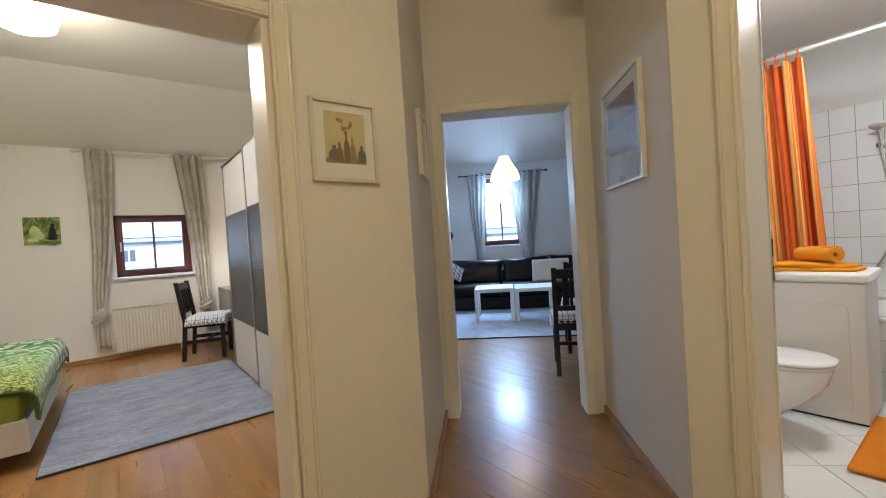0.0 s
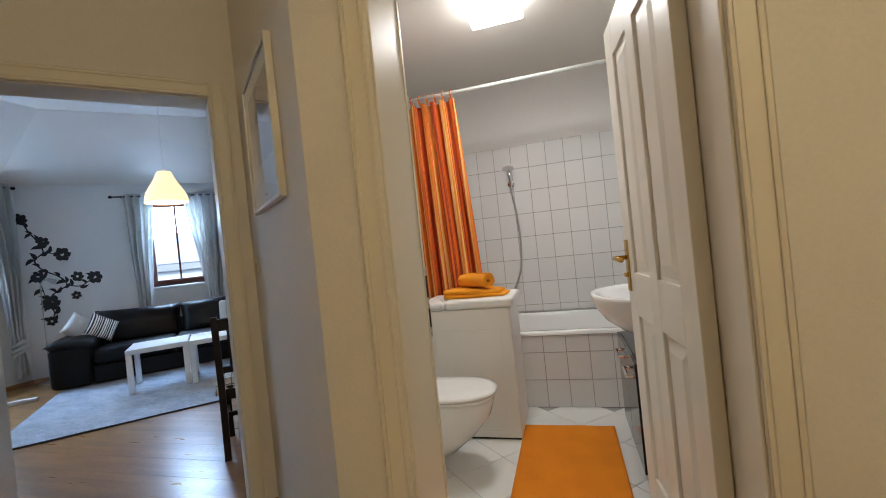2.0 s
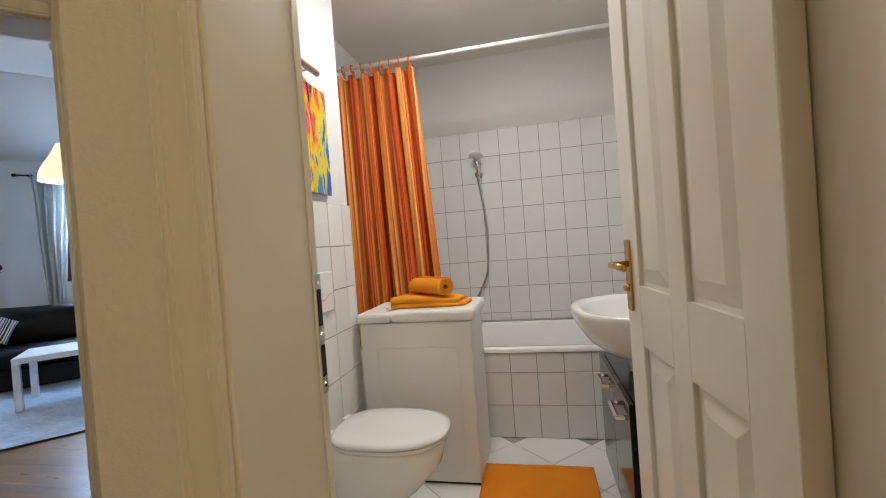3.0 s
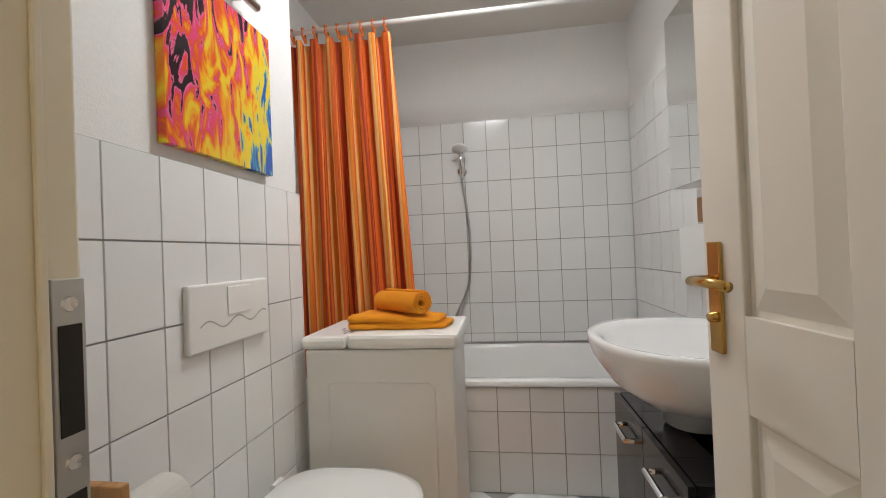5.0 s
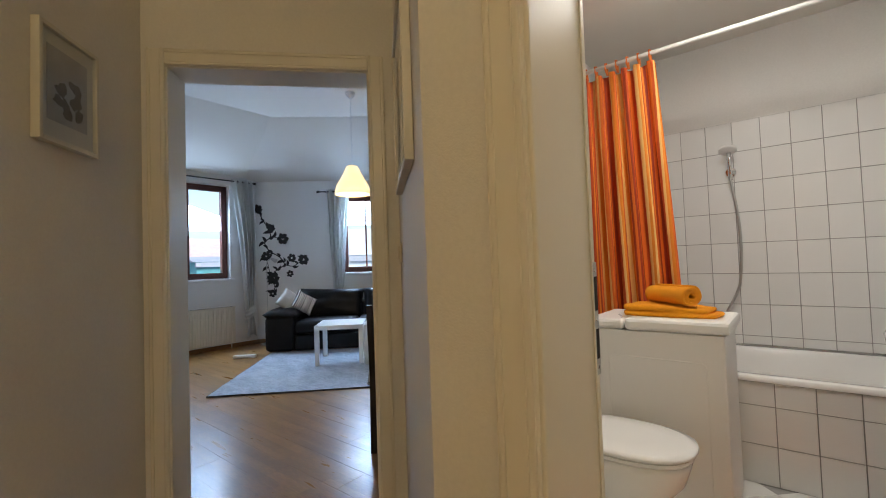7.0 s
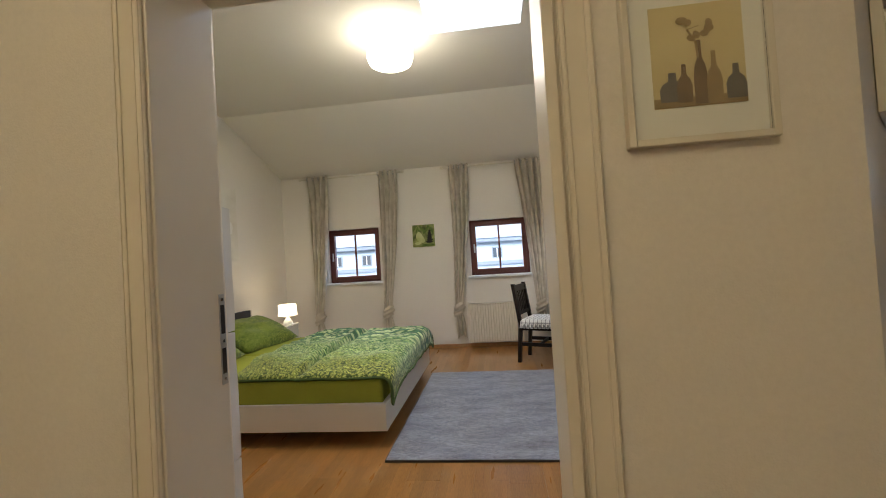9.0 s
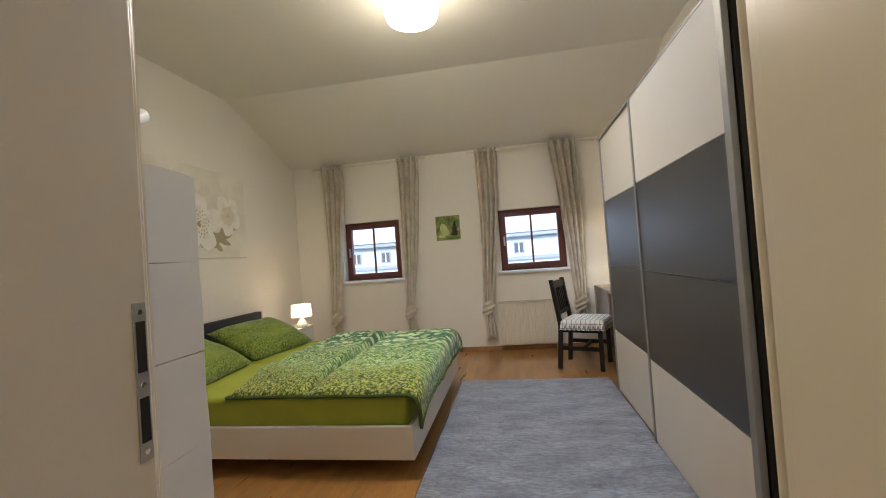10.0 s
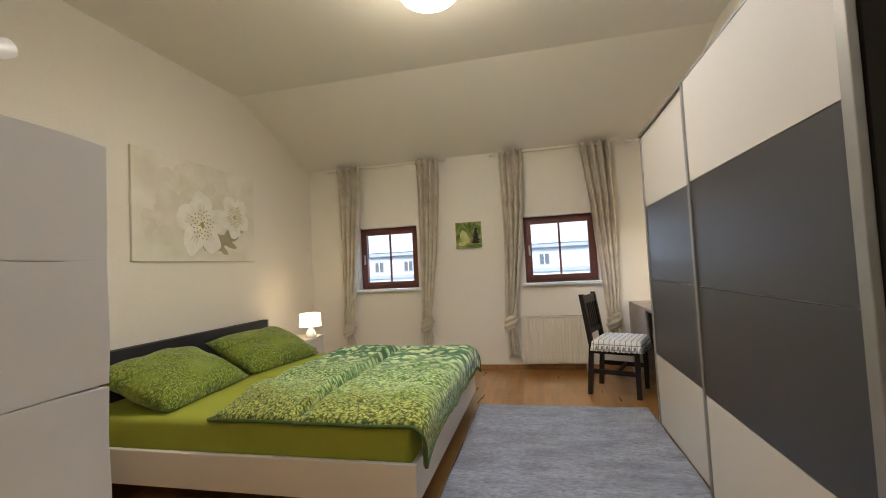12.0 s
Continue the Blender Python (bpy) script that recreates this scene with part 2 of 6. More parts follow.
def uv_bands(name, stops, axis="X", repeat=1.0, rough=0.7, wobble=0.0):
    """Stripes along one direction of the cloth's own lay."""
    m = bpy.data.materials.new(name)
    m.use_nodes = True
    nt, b = m.node_tree, m.node_tree.nodes["Principled BSDF"]
    N, L = nt.nodes.new, nt.links.new
    b.inputs["Roughness"].default_value = rough
    uv = N("ShaderNodeUVMap")
    sp = N("ShaderNodeSeparateXYZ")
    L(uv.outputs[0], sp.inputs[0])
    mul = N("ShaderNodeMath")
    mul.operation = 'MULTIPLY'
    mul.inputs[1].default_value = repeat
    L(sp.outputs[axis], mul.inputs[0])
    fr = N("ShaderNodeMath")
    fr.operation = 'FRACT'
    L(mul.outputs[0], fr.inputs[0])
    cr = N("ShaderNodeValToRGB")
    cr.color_ramp.interpolation = 'CONSTANT'
    for n, (p, c) in enumerate(stops):
        e = cr.color_ramp.elements[n] if n < 2 else cr.color_ramp.elements.new(p)
        e.position, e.color = p, (*c, 1)
    L(fr.outputs[0], cr.inputs[0])
    L(cr.outputs[0], b.inputs["Base Color"])
    return m


R1, R2, R3, R4, R5 = (0.58, 0.075, 0.006), (0.74, 0.15, 0.008), (0.80, 0.24, 0.015), (0.86, 0.50, 0.16), (0.36, 0.035, 0.006)
STRIPES = uv_bands("striped_shower_cloth", [(0, R2), (0.05, R5), (0.10, R1), (0.17, R3), (0.21, R5), (0.25, R2), (0.33, R1), (0.38, R4), (0.43, R3), (0.49, R2),
                                            (0.55, R1), (0.60, R4), (0.68, R3), (0.74, R4), (0.79, R2), (0.86, R1), (0.91, R3), (0.95, R5)], repeat=4.6)
ZEBRA = uv_bands("zebra_cloth", [(0, (0.02, 0.02, 0.02)), (0.12, (0.75, 0.74, 0.72)), (0.22, (0.02, 0.02, 0.02)), (0.40, (0.75, 0.74, 0.72)), (0.55, (0.02, 0.02, 0.02)), (0.63, (0.75, 0.74, 0.72)), (0.80, (0.02, 0.02, 0.02)), (0.90, (0.75, 0.74, 0.72))], repeat=3)


def check_cloth():
    m = material("check_cushion_cloth", (0.56, 0.55, 0.52), 0.9, bump=0.3, bscale=300)
    nt, b = m.node_tree, base_of(m)
    N, L = nt.nodes.new, nt.links.new
    tc = N("ShaderNodeTexCoord")
    sp = N("ShaderNodeSeparateXYZ")
    L(tc.outputs["Object"], sp.inputs[0])
    total = None
    for ax in "XYZ":
        a = N("ShaderNodeMath")
        a.operation = 'MULTIPLY'
        a.inputs[1].default_value = 22.0
        L(sp.outputs[ax], a.inputs[0])
        f = N("ShaderNodeMath")
        f.operation = 'FRACT'
        L(a.outputs[0], f.inputs[0])
        g = N("ShaderNodeMath")
        g.operation = 'LESS_THAN'
        g.inputs[1].default_value = 0.13
        L(f.outputs[0], g.inputs[0])
        if total is None:
            total = g.outputs[0]
        else:
            s = N("ShaderNodeMath")
            s.operation = 'MAXIMUM'
            L(total, s.inputs[0])
            L(g.outputs[0], s.inputs[1])
            total = s.outputs[0]
    mx = N("ShaderNodeMix")
    mx.data_type = 'RGBA'
    mx.inputs[6].default_value, mx.inputs[7].default_value = (0.80, 0.79, 0.76, 1), (0.25, 0.245, 0.24, 1)
    L(total, mx.inputs[0])
    L(mx.outputs[2], b.inputs["Base Color"])
    return m


CHECK = check_cloth()


def let_light_through(m, share):
    """Thin cloth passes a share of the light that falls on its back."""
    nt = m.node_tree
    tr, mx = nt.nodes.new("ShaderNodeBsdfTranslucent"), nt.nodes.new("ShaderNodeMixShader")
    tr.inputs["Color"].default_value = (0.80, 0.80, 0.77, 1)
    mx.inputs[0].default_value = share
    nt.links.new(base_of(m).outputs[0], mx.inputs[1])
    nt.links.new(tr.outputs[0], mx.inputs[2])
    nt.links.new(mx.outputs[0], nt.nodes["Material Output"].inputs[0])


let_light_through(SILVERC, 0.4)
let_light_through(LINEN, 0.12)


def leaf_cloth(name, scale, dark, mid, pale, lo, hi, stretch):
    """Printed leaf pattern in greens."""
    m = bpy.data.materials.new(name)
    m.use_nodes = True
    nt, b = m.node_tree, m.node_tree.nodes["Principled BSDF"]
    N, L = nt.nodes.new, nt.links.new
    b.inputs["Roughness"].default_value, b.inputs["Sheen Weight"].default_value = 0.85, 0.2
    uv = N("ShaderNodeUVMap")
    mp = N("ShaderNodeMapping")
    mp.inputs["Scale"].default_value = stretch
    mp.inputs["Rotation"].default_value = (0, 0, 0.5)
    L(uv.outputs[0], mp.inputs[0])
    nz = N("ShaderNodeTexNoise")
    nz.inputs["Scale"].default_value = scale * 0.4
    L(mp.outputs[0], nz.inputs["Vector"])
    mixv = N("ShaderNodeMix")
    mixv.data_type = 'VECTOR'
    mixv.inputs[0].default_value = 0.06
    L(mp.outputs[0], mixv.inputs[4])
    L(nz.outputs["Color"], mixv.inputs[5])
    v = N("ShaderNodeTexVoronoi")
    v.inputs["Scale"].default_value = scale
    L(mixv.outputs[1], v.inputs["Vector"])
    cr = N("ShaderNodeValToRGB")
    cr.color_ramp.interpolation = 'EASE'
    for n, (p, c) in enumerate([(lo, pale), (lo + 0.08, mid), (hi, dark)]):
        e = cr.color_ramp.elements[n] if n < 2 else cr.color_ramp.elements.new(p)
        e.position, e.color = p, (*c, 1)
    L(v.outputs["Distance"], cr.inputs[0])
    # broad change along the length of the cover
    n2 = N("ShaderNodeTexNoise")
    n2.inputs["Scale"].default_value = 3.0
    L(uv.outputs[0], n2.inputs["Vector"])
    mx = N("ShaderNodeMix")
    mx.data_type = 'RGBA'
    mx.inputs[7].default_value = (*mid, 1)
    mr = N("ShaderNodeMapRange")
    mr.inputs["From Min"].default_value, mr.inputs["From Max"].default_value, mr.inputs["To Max"].default_value = 0.45, 0.65, 0.6
    L(n2.outputs[0], mr.inputs[0])
    L(mr.outputs[0], mx.inputs[0])
    L(cr.outputs[0], mx.inputs[6])
    L(mx.outputs[2], b.inputs["Base Color"])
    n3 = N("ShaderNodeTexNoise")
    n3.inputs["Scale"].default_value = 160
    L(uv.outputs[0], n3.inputs["Vector"])
    bp = N("ShaderNodeBump")
    bp.inputs["Strength"].default_value, bp.inputs["Distance"].default_value = 0.5, 0.003
    L(n3.outputs[0], bp.inputs["Height"])
    L(bp.outputs[0], b.inputs["Normal"])
    return m


def duvet_print():
    """Small speckled leaves at the head that grow to large pale leaves on dark green at the foot."""
    m = bpy.data.materials.new("green_leaf_print")
    m.use_nodes = True
    nt, b = m.node_tree, m.node_tree.nodes["Principled BSDF"]
    N, L = nt.nodes.new, nt.links.new
    b.inputs["Roughness"].default_value, b.inputs["Sheen Weight"].default_value = 0.85, 0.2
    uv = N("ShaderNodeUVMap")

    def leaves(scale, stretch, turn, stops, warp):
        mp = N("ShaderNodeMapping")
        mp.inputs["Scale"].default_value, mp.inputs["Rotation"].default_value = stretch, (0, 0, turn)
        L(uv.outputs[0], mp.inputs[0])
        nz = N("ShaderNodeTexNoise")
        nz.inputs["Scale"].default_value = scale * 0.35
        L(mp.outputs[0], nz.inputs["Vector"])
        mv = N("ShaderNodeMix")
        mv.data_type = 'VECTOR'
        mv.inputs[0].default_value = warp
        L(mp.outputs[0], mv.inputs[4])
        L(nz.outputs["Color"], mv.inputs[5])
        v = N("ShaderNodeTexVoronoi")
        v.inputs["Scale"].default_value = scale
        L(mv.outputs[1], v.inputs["Vector"])
        cr = N("ShaderNodeValToRGB")
        for n, (p, c) in enumerate(stops):
            e = cr.color_ramp.elements[n] if n < 2 else cr.color_ramp.elements.new(p)
            e.position, e.color = p, (*c, 1)
        L(v.outputs["Distance"], cr.inputs[0])
        tone = N("ShaderNodeHueSaturation")
        mr = N("ShaderNodeMapRange")
        mr.inputs["To Min"].default_value, mr.inputs["To Max"].default_value = 0.7, 1.3
        sp = N("ShaderNodeSeparateXYZ")
        L(v.outputs["Color"], sp.inputs[0])
        L(sp.outputs[0], mr.inputs[0])
        L(mr.outputs[0], tone.inputs["Value"])
        L(cr.outputs[0], tone.inputs["Color"])
        return tone.outputs[0]
    hem = leaves(62, (0.8, 2.4, 1), 0.35, ((0.28, (0.42, 0.45, 0.11)), (0.48, (0.27, 0.31, 0.04)), (0.70, (0.05, 0.085, 0.012))), 0.05)
    fine = leaves(50, (0.8, 2.4, 1), 0.35, ((0.32, (0.48, 0.58, 0.26)), (0.50, (0.28, 0.41, 0.11)), (0.70, (0.045, 0.15, 0.035))), 0.05)
    big = leaves(14, (0.80, 2.1, 1), 0.35, ((0.36, (0.56, 0.65, 0.36)), (0.46, (0.33, 0.47, 0.18)), (0.54, (0.035, 0.16, 0.065))), 0.05)
    sp = N("ShaderNodeSeparateXYZ")
    L(uv.outputs[0], sp.inputs[0])
    nz = N("ShaderNodeTexNoise")
    nz.inputs["Scale"].default_value = 6
    L(uv.outputs[0], nz.inputs["Vector"])
    add = N("ShaderNodeMath")
    add.operation = 'MULTIPLY_ADD'
    add.inputs[1].default_value = 0.35
    L(nz.outputs[0], add.inputs[0])
    L(sp.outputs["Y"], add.inputs[2])
    mr = N("ShaderNodeMapRange")
    mr.inputs["From Min"].default_value, mr.inputs["From Max"].default_value = 0.50, 0.80
    L(add.outputs[0], mr.inputs[0])
    mx = N("ShaderNodeMix")
    mx.data_type = 'RGBA'
    L(mr.outputs[0], mx.inputs[0])
    L(fine, mx.inputs[6])
    L(big, mx.inputs[7])
    m2 = N("ShaderNodeMapRange")
    m2.inputs["From Min"].default_value, m2.inputs["From Max"].default_value = 0.24, 0.40
    L(add.outputs[0], m2.inputs[0])
    my = N("ShaderNodeMix")
    my.data_type = 'RGBA'
    L(m2.outputs[0], my.inputs[0])
    L(hem, my.inputs[6])
    L(mx.outputs[2], my.inputs[7])
    L(my.outputs[2], b.inputs["Base Color"])
    n3 = N("ShaderNodeTexNoise")
    n3.inputs["Scale"].default_value = 90
    L(uv.outputs[0], n3.inputs["Vector"])
    bp = N("ShaderNodeBump")
    bp.inputs["Strength"].default_value, bp.inputs["Distance"].default_value = 0.7, 0.004
    L(n3.outputs[0], bp.inputs["Height"])
    L(bp.outputs[0], b.inputs["Normal"])
    return m


DUVET = duvet_print()
HEMC = material("dark_green_hem", (0.045, 0.085, 0.015), 0.85, var=0.6, scale=30, second=(0.11, 0.15, 0.03), bump=0.4, bscale=260)
PILLOWM = leaf_cloth("green_pillow_print", 76, (0.075, 0.135, 0.012), (0.25, 0.32, 0.030), (0.42, 0.47, 0.09), 0.28, 0.60, (1, 1, 1))

# ---- mesh helpers ----


def mesh_of(name, bm, mat, smooth=False):
    me = bpy.data.meshes.new(name)
    bm.normal_update()
    bm.to_mesh(me)
    bm.free()
    for m in (mat if isinstance(mat, (list, tuple)) else [mat]):
        me.materials.append(m)
    if smooth:
        me.polygons.foreach_set("use_smooth", [True] * len(me.polygons))
    return me


def part(name, bm, mat, parent=None, label="", smooth=False):
    ob = new(name, mesh_of(name, bm, mat, smooth))
    if parent is not None:
        ob.parent = parent
    if label:
        ob["label"] = label
    return ob


def thing(name, where, label, category, group="", kind=""):
    e = new(name)
    e.empty_display_size = 0.1
    e.matrix_world = where
    return tagged(e, label, category, group, kind)


def add_box(bm, x0, x1, y0, y1, z0, z1, m=None, bevel=0.0):
    r = bmesh.ops.create_cube(bm, size=1.0)
    vs = r["verts"]
    for v in vs:
        v.co = Vector((x0 + (v.co.x + 0.5) * (x1 - x0), y0 + (v.co.y + 0.5) * (y1 - y0), z0 + (v.co.z + 0.5) * (z1 - z0)))
    if bevel:
        es = list({e for v in vs for e in v.link_edges})
        r = bmesh.ops.bevel(bm, geom=es, offset=bevel, segments=2, affect='EDGES', profile=0.5)
        vs = list({v for f in r["faces"] for v in f.verts} | {v for v in vs if v.is_valid})
    if m is not None:
        bmesh.ops.transform(bm, matrix=m, verts=vs)
    return vs


def box(x0, x1, y0, y1, z0, z1, bevel=0.0, m=None):
    bm = bmesh.new()
    add_box(bm, min(x0, x1), max(x0, x1), min(y0, y1), max(y0, y1), min(z0, z1), max(z0, z1), m, bevel)
    return bm


def lathe(profile, seg=32, bm=None, m=None, cap=True):
    """Turns (radius, height) pairs round the z axis."""
    bm = bm or bmesh.new()
    rings = []
    for r, z in profile:
        rings.append([bm.verts.new((r * math.cos(2 * math.pi * k / seg), r * math.sin(2 * math.pi * k / seg), z)) for k in range(seg)])
    for a, b in zip(rings, rings[1:]):
        for k in range(seg):
            bm.faces.new((a[k], a[(k + 1) % seg], b[(k + 1) % seg], b[k]))
    if cap:
        for ring, rev in ((rings[0], True), (rings[-1], False)):
            if (ring[0].co - ring[1].co).length > 1e-5:
                bm.faces.new(ring[::-1] if rev else ring)
    if m is not None:
        bmesh.ops.transform(bm, matrix=m, verts=[v for r in rings for v in r])
    return bm


def tube(points, radius, seg=10, bm=None, closed=False):
    """A round bar along a line of points."""
    bm = bm or bmesh.new()
    pts = [Vector(p) for p in points]
    rings = []
    for i, p in enumerate(pts):
        a = pts[i - 1] if i else p
        b = pts[i + 1] if i < len(pts) - 1 else p
        d = (b - a).normalized()
        s = d.cross(Vector((0, 0, 1)))
        if s.length < 1e-3:
            s = d.cross(Vector((1, 0, 0)))
        s.normalize()
        t = s.cross(d)
        r = radius(i / max(len(pts) - 1, 1)) if callable(radius) else radius
        rings.append([bm.verts.new(p + r * (math.cos(2 * math.pi * k / seg) * s + math.sin(2 * math.pi * k / seg) * t)) for k in range(seg)])
    for a, b in zip(rings, rings[1:]):
        for k in range(seg):
            bm.faces.new((a[k], a[(k + 1) % seg], b[(k + 1) % seg], b[k]))
    bm.faces.new(rings[0][::-1])
    bm.faces.new(rings[-1])
    return bm


def sheet(nu, nv, f, thick=0.0):
    """A cloth from a function of (u, v) in 0..1, with its lay kept as a UV map."""
    bm = bmesh.new()
    uvl = bm.loops.layers.uv.new("UVMap")
    g = [[bm.verts.new(f(i / nu, j / nv)) for i in range(nu + 1)] for j in range(nv + 1)]
    for j in range(nv):
        for i in range(nu):
            fc = bm.faces.new((g[j][i], g[j][i + 1], g[j + 1][i + 1], g[j + 1][i]))
            for lp, (a, b) in zip(fc.loops, ((i, j), (i + 1, j), (i + 1, j + 1), (i, j + 1))):
                lp[uvl].uv = (a / nu, b / nv)
    return bm


def thicken(ob, t, offset=-1.0):
    md = ob.modifiers.new("thickness", 'SOLIDIFY')
    md.thickness, md.offset = t, offset
    return ob


def cushion(w, d, h, n=14, power=0.45, wrinkle=0.0, seed=0.0):
    """A stuffed cushion, w by d by h, with pinched corners."""
    bm = bmesh.new()
    uvl = bm.loops.layers.uv.new("UVMap")
    sides = []
    for s in (1, -1):
        g = []
        for j in range(n + 1):
            row = []
            for i in range(n + 1):
                u, v = 2 * i / n - 1, 2 * j / n - 1
                f = max((1 - u * u) * (1 - v * v), 0) ** power
                k = 1 - 0.06 * (1 - abs(v)) * abs(u) - 0.0
                x, y = u * w / 2 * (1 - 0.05 * (1 - v * v)), v * d / 2 * (1 - 0.05 * (1 - u * u))
                z = s * h / 2 * f
                if wrinkle:
                    z += wrinkle * f * noise.noise(Vector((u * 2.4 + seed, v * 2.4, s)))
                if s < 0 and (i in (0, n) or j in (0, n)):
                    row.append(sides[0][j][i])
                else:
                    row.append(bm.verts.new((x, y, z)))
            g.append(row)
        sides.append(g)
        for j in range(n):
            for i in range(n):
                q = (g[j][i], g[j][i + 1], g[j + 1][i + 1], g[j + 1][i])
                fc = bm.faces.new(q if s > 0 else q[::-1])
                cs = ((i, j), (i + 1, j), (i + 1, j + 1), (i, j + 1))
                for lp, (a, b) in zip(fc.loops, cs if s > 0 else cs[::-1]):
                    lp[uvl].uv = (a / n, b / n)
    return bm


def prism(points, z0, z1, bm=None):
    bm = bm or bmesh.new()
    a = [bm.verts.new((x, y, z0)) for x, y in points]
    b = [bm.verts.new((x, y, z1)) for x, y in points]
    n = len(points)
    bm.faces.new(a[::-1])
    bm.faces.new(b)
    for i in range(n):
        bm.faces.new((a[i], a[(i + 1) % n], b[(i + 1) % n], b[i]))
    bmesh.ops.recalc_face_normals(bm, faces=bm.faces[:])
    return bm


def structure(name, bm, mat, label, category="wall"):
    return tagged(part(name, bm, mat), label, category, kind="structure")


def wall(name, p0, p1, thick, z1, label, holes=(), mat=PAINT, z0=-0.05):
    """A wall from p0 to p1 (its visible face), thick to the left of that line, with holes (s0, s1, low, high)."""
    p0, p1 = Vector((*p0, 0)), Vector((*p1, 0))
    d = (p1 - p0)
    length = d.length
    ang = math.atan2(d.y, d.x)
    m = Matrix.Translation(p0) @ Matrix.Rotation(ang, 4, 'Z')
    bm = bmesh.new()
    s = 0.0
    for a, b, lo, hi in sorted(holes):
        if a > s:
            add_box(bm, s, a, 0, thick, z0, z1, m)
        if lo > z0:
            add_box(bm, a, b, 0, thick, z0, lo, m)
        if hi < z1:
            add_box(bm, a, b, 0, thick, hi, z1, m)
        s = b
    if s < length:
        add_box(bm, s, length, 0, thick, z0, z1, m)
    ob = structure(name, bm, mat, label)
    return ob, m

# ---- the large structure ----
AX, AV = (0.669, 0.743), (-0.743, 0.669)


def H(u, v):
    """Plan point of the slanting corridor: u along it, v across it."""
    return (AX[0] * u + AV[0] * v, AX[1] * u + AV[1] * v)


TOP = 3.04
CORNER_L, CORNER_R = (1.238, 1.94), (1.89, 1.096)
BED_WALL, M_BED = wall("wall_bedroom_south", (-2.70, 1.94), CORNER_L, 0.23, TOP, "warm white plastered wall with a bedroom doorway",
                       [(2.445, 3.400, -0.06, 2.02)])
wall("wall_corridor_left", CORNER_L, H(3.221, 0.378), 0.14, TOP, "white plastered wall of the slanting corridor")
LIV_DOOR, M_LIV = wall("wall_living_door", H(3.221, 0.50), H(3.221, -1.2), 0.16, TOP, "white plastered wall round the living room doorway",
                       [(0.204, 1.065, -0.06, 2.02)])
wall("wall_corridor_right", H(3.221, -0.672), CORNER_R, 0.12, TOP, "white plastered wall of the slanting corridor")
BATH_WALL, M_BATH = wall("wall_bathroom_door", (1.89, 1.11), (1.89, -1.0), 0.226, TOP, "warm white plastered wall with the bathroom doorway",
                         [(0.205, 0.99, -0.06, 2.02)])
wall("wall_hall_south", (2.11, -1.0), (-1.15, -1.0), 0.15, TOP, "white plastered hall wall")
wall("wall_hall_west", (-1.0, -1.0), (-1.0, 1.94), 0.15, TOP, "white plastered hall wall")
wall("wall_bedroom_west", (-2.53, 2.0), (-2.53, 7.21), 0.17, TOP + 0.1, "warm white plastered bedroom wall")
NORTH, M_NORTH = wall("wall_bedroom_north", (-2.53, 6.96), (1.82, 6.96), 0.27, TOP + 0.1, "white plastered outer wall with two small windows",
                      [(0.65, 1.43, 0.985, 1.755), (2.72, 3.53, 0.985, 1.755)])
wall("wall_bedroom_east", (1.82, 7.23), (1.82, 2.74), 0.13, TOP + 0.1, "white plastered wall behind the wardrobe")
wall("wall_bedroom_stub", (1.82, 3.062), (1.182, 3.062), -0.07, TOP, "white plastered wall end beside the wardrobe")
LIV1, M_LIV1 = wall("wall_living_north", (1.95, 7.06), (4.59, 7.06), 0.27, TOP + 0.1, "white plastered living room wall with a window",
                    [(1.08, 2.24, 1.02, 2.40)], mat=PAINTW)
LIV2, M_LIV2 = wall("wall_living_slant", (4.59, 7.06), (7.55, 4.075), 0.27, TOP + 0.1, "white plastered slanting living room wall with a window",
                    [(1.315, 2.05, 1.04, 2.27)], mat=PAINTW)
wall("wall_living_east", (7.55, 4.3), (7.55, 1.65), 0.15, TOP + 0.1, "white plastered living room wall", mat=PAINTW)
wall("wall_living_south", (7.7, 1.85), (2.95, 1.85), 0.10, TOP + 0.1, "white plastered living room wall", mat=PAINTW)
wall("wall_bathroom_north", (2.46, 1.431), (3.467, 1.431), 0.25, 2.62, "white wall above half-height tiling", mat=PAINTW)
wall("wall_bath_niche", (3.467, 1.71), (4.9, 1.71), 0.035, 2.62, "white wall at the end of the bathtub", mat=PAINTW)
wall("wall_bathroom_east", (4.747, 1.74), (4.747, -0.35), 0.15, 2.62, "white wall above the tiling over the bathtub", mat=PAINTW)
wall("wall_bathroom_south", (4.747, -0.20), (2.10, -0.20), 0.15, 2.62, "white wall above the tiling by the washbasin", mat=PAINTW)

# ceilings
structure("ceiling_hall", prism([(-1.15, -1.15), (2.11, -1.15), (2.11, 1.1), H(3.38, -0.75), H(3.38, 0.46), CORNER_L, (1.2, 2.1), (-1.15, 2.1)], 2.96, 3.06), CEIL,
          "plain white hall ceiling", "ceiling")
structure("ceiling_bathroom", box(2.115, 4.9, -0.34, 1.745, 2.58, 2.68), CEIL, "plain white bathroom ceiling", "ceiling")


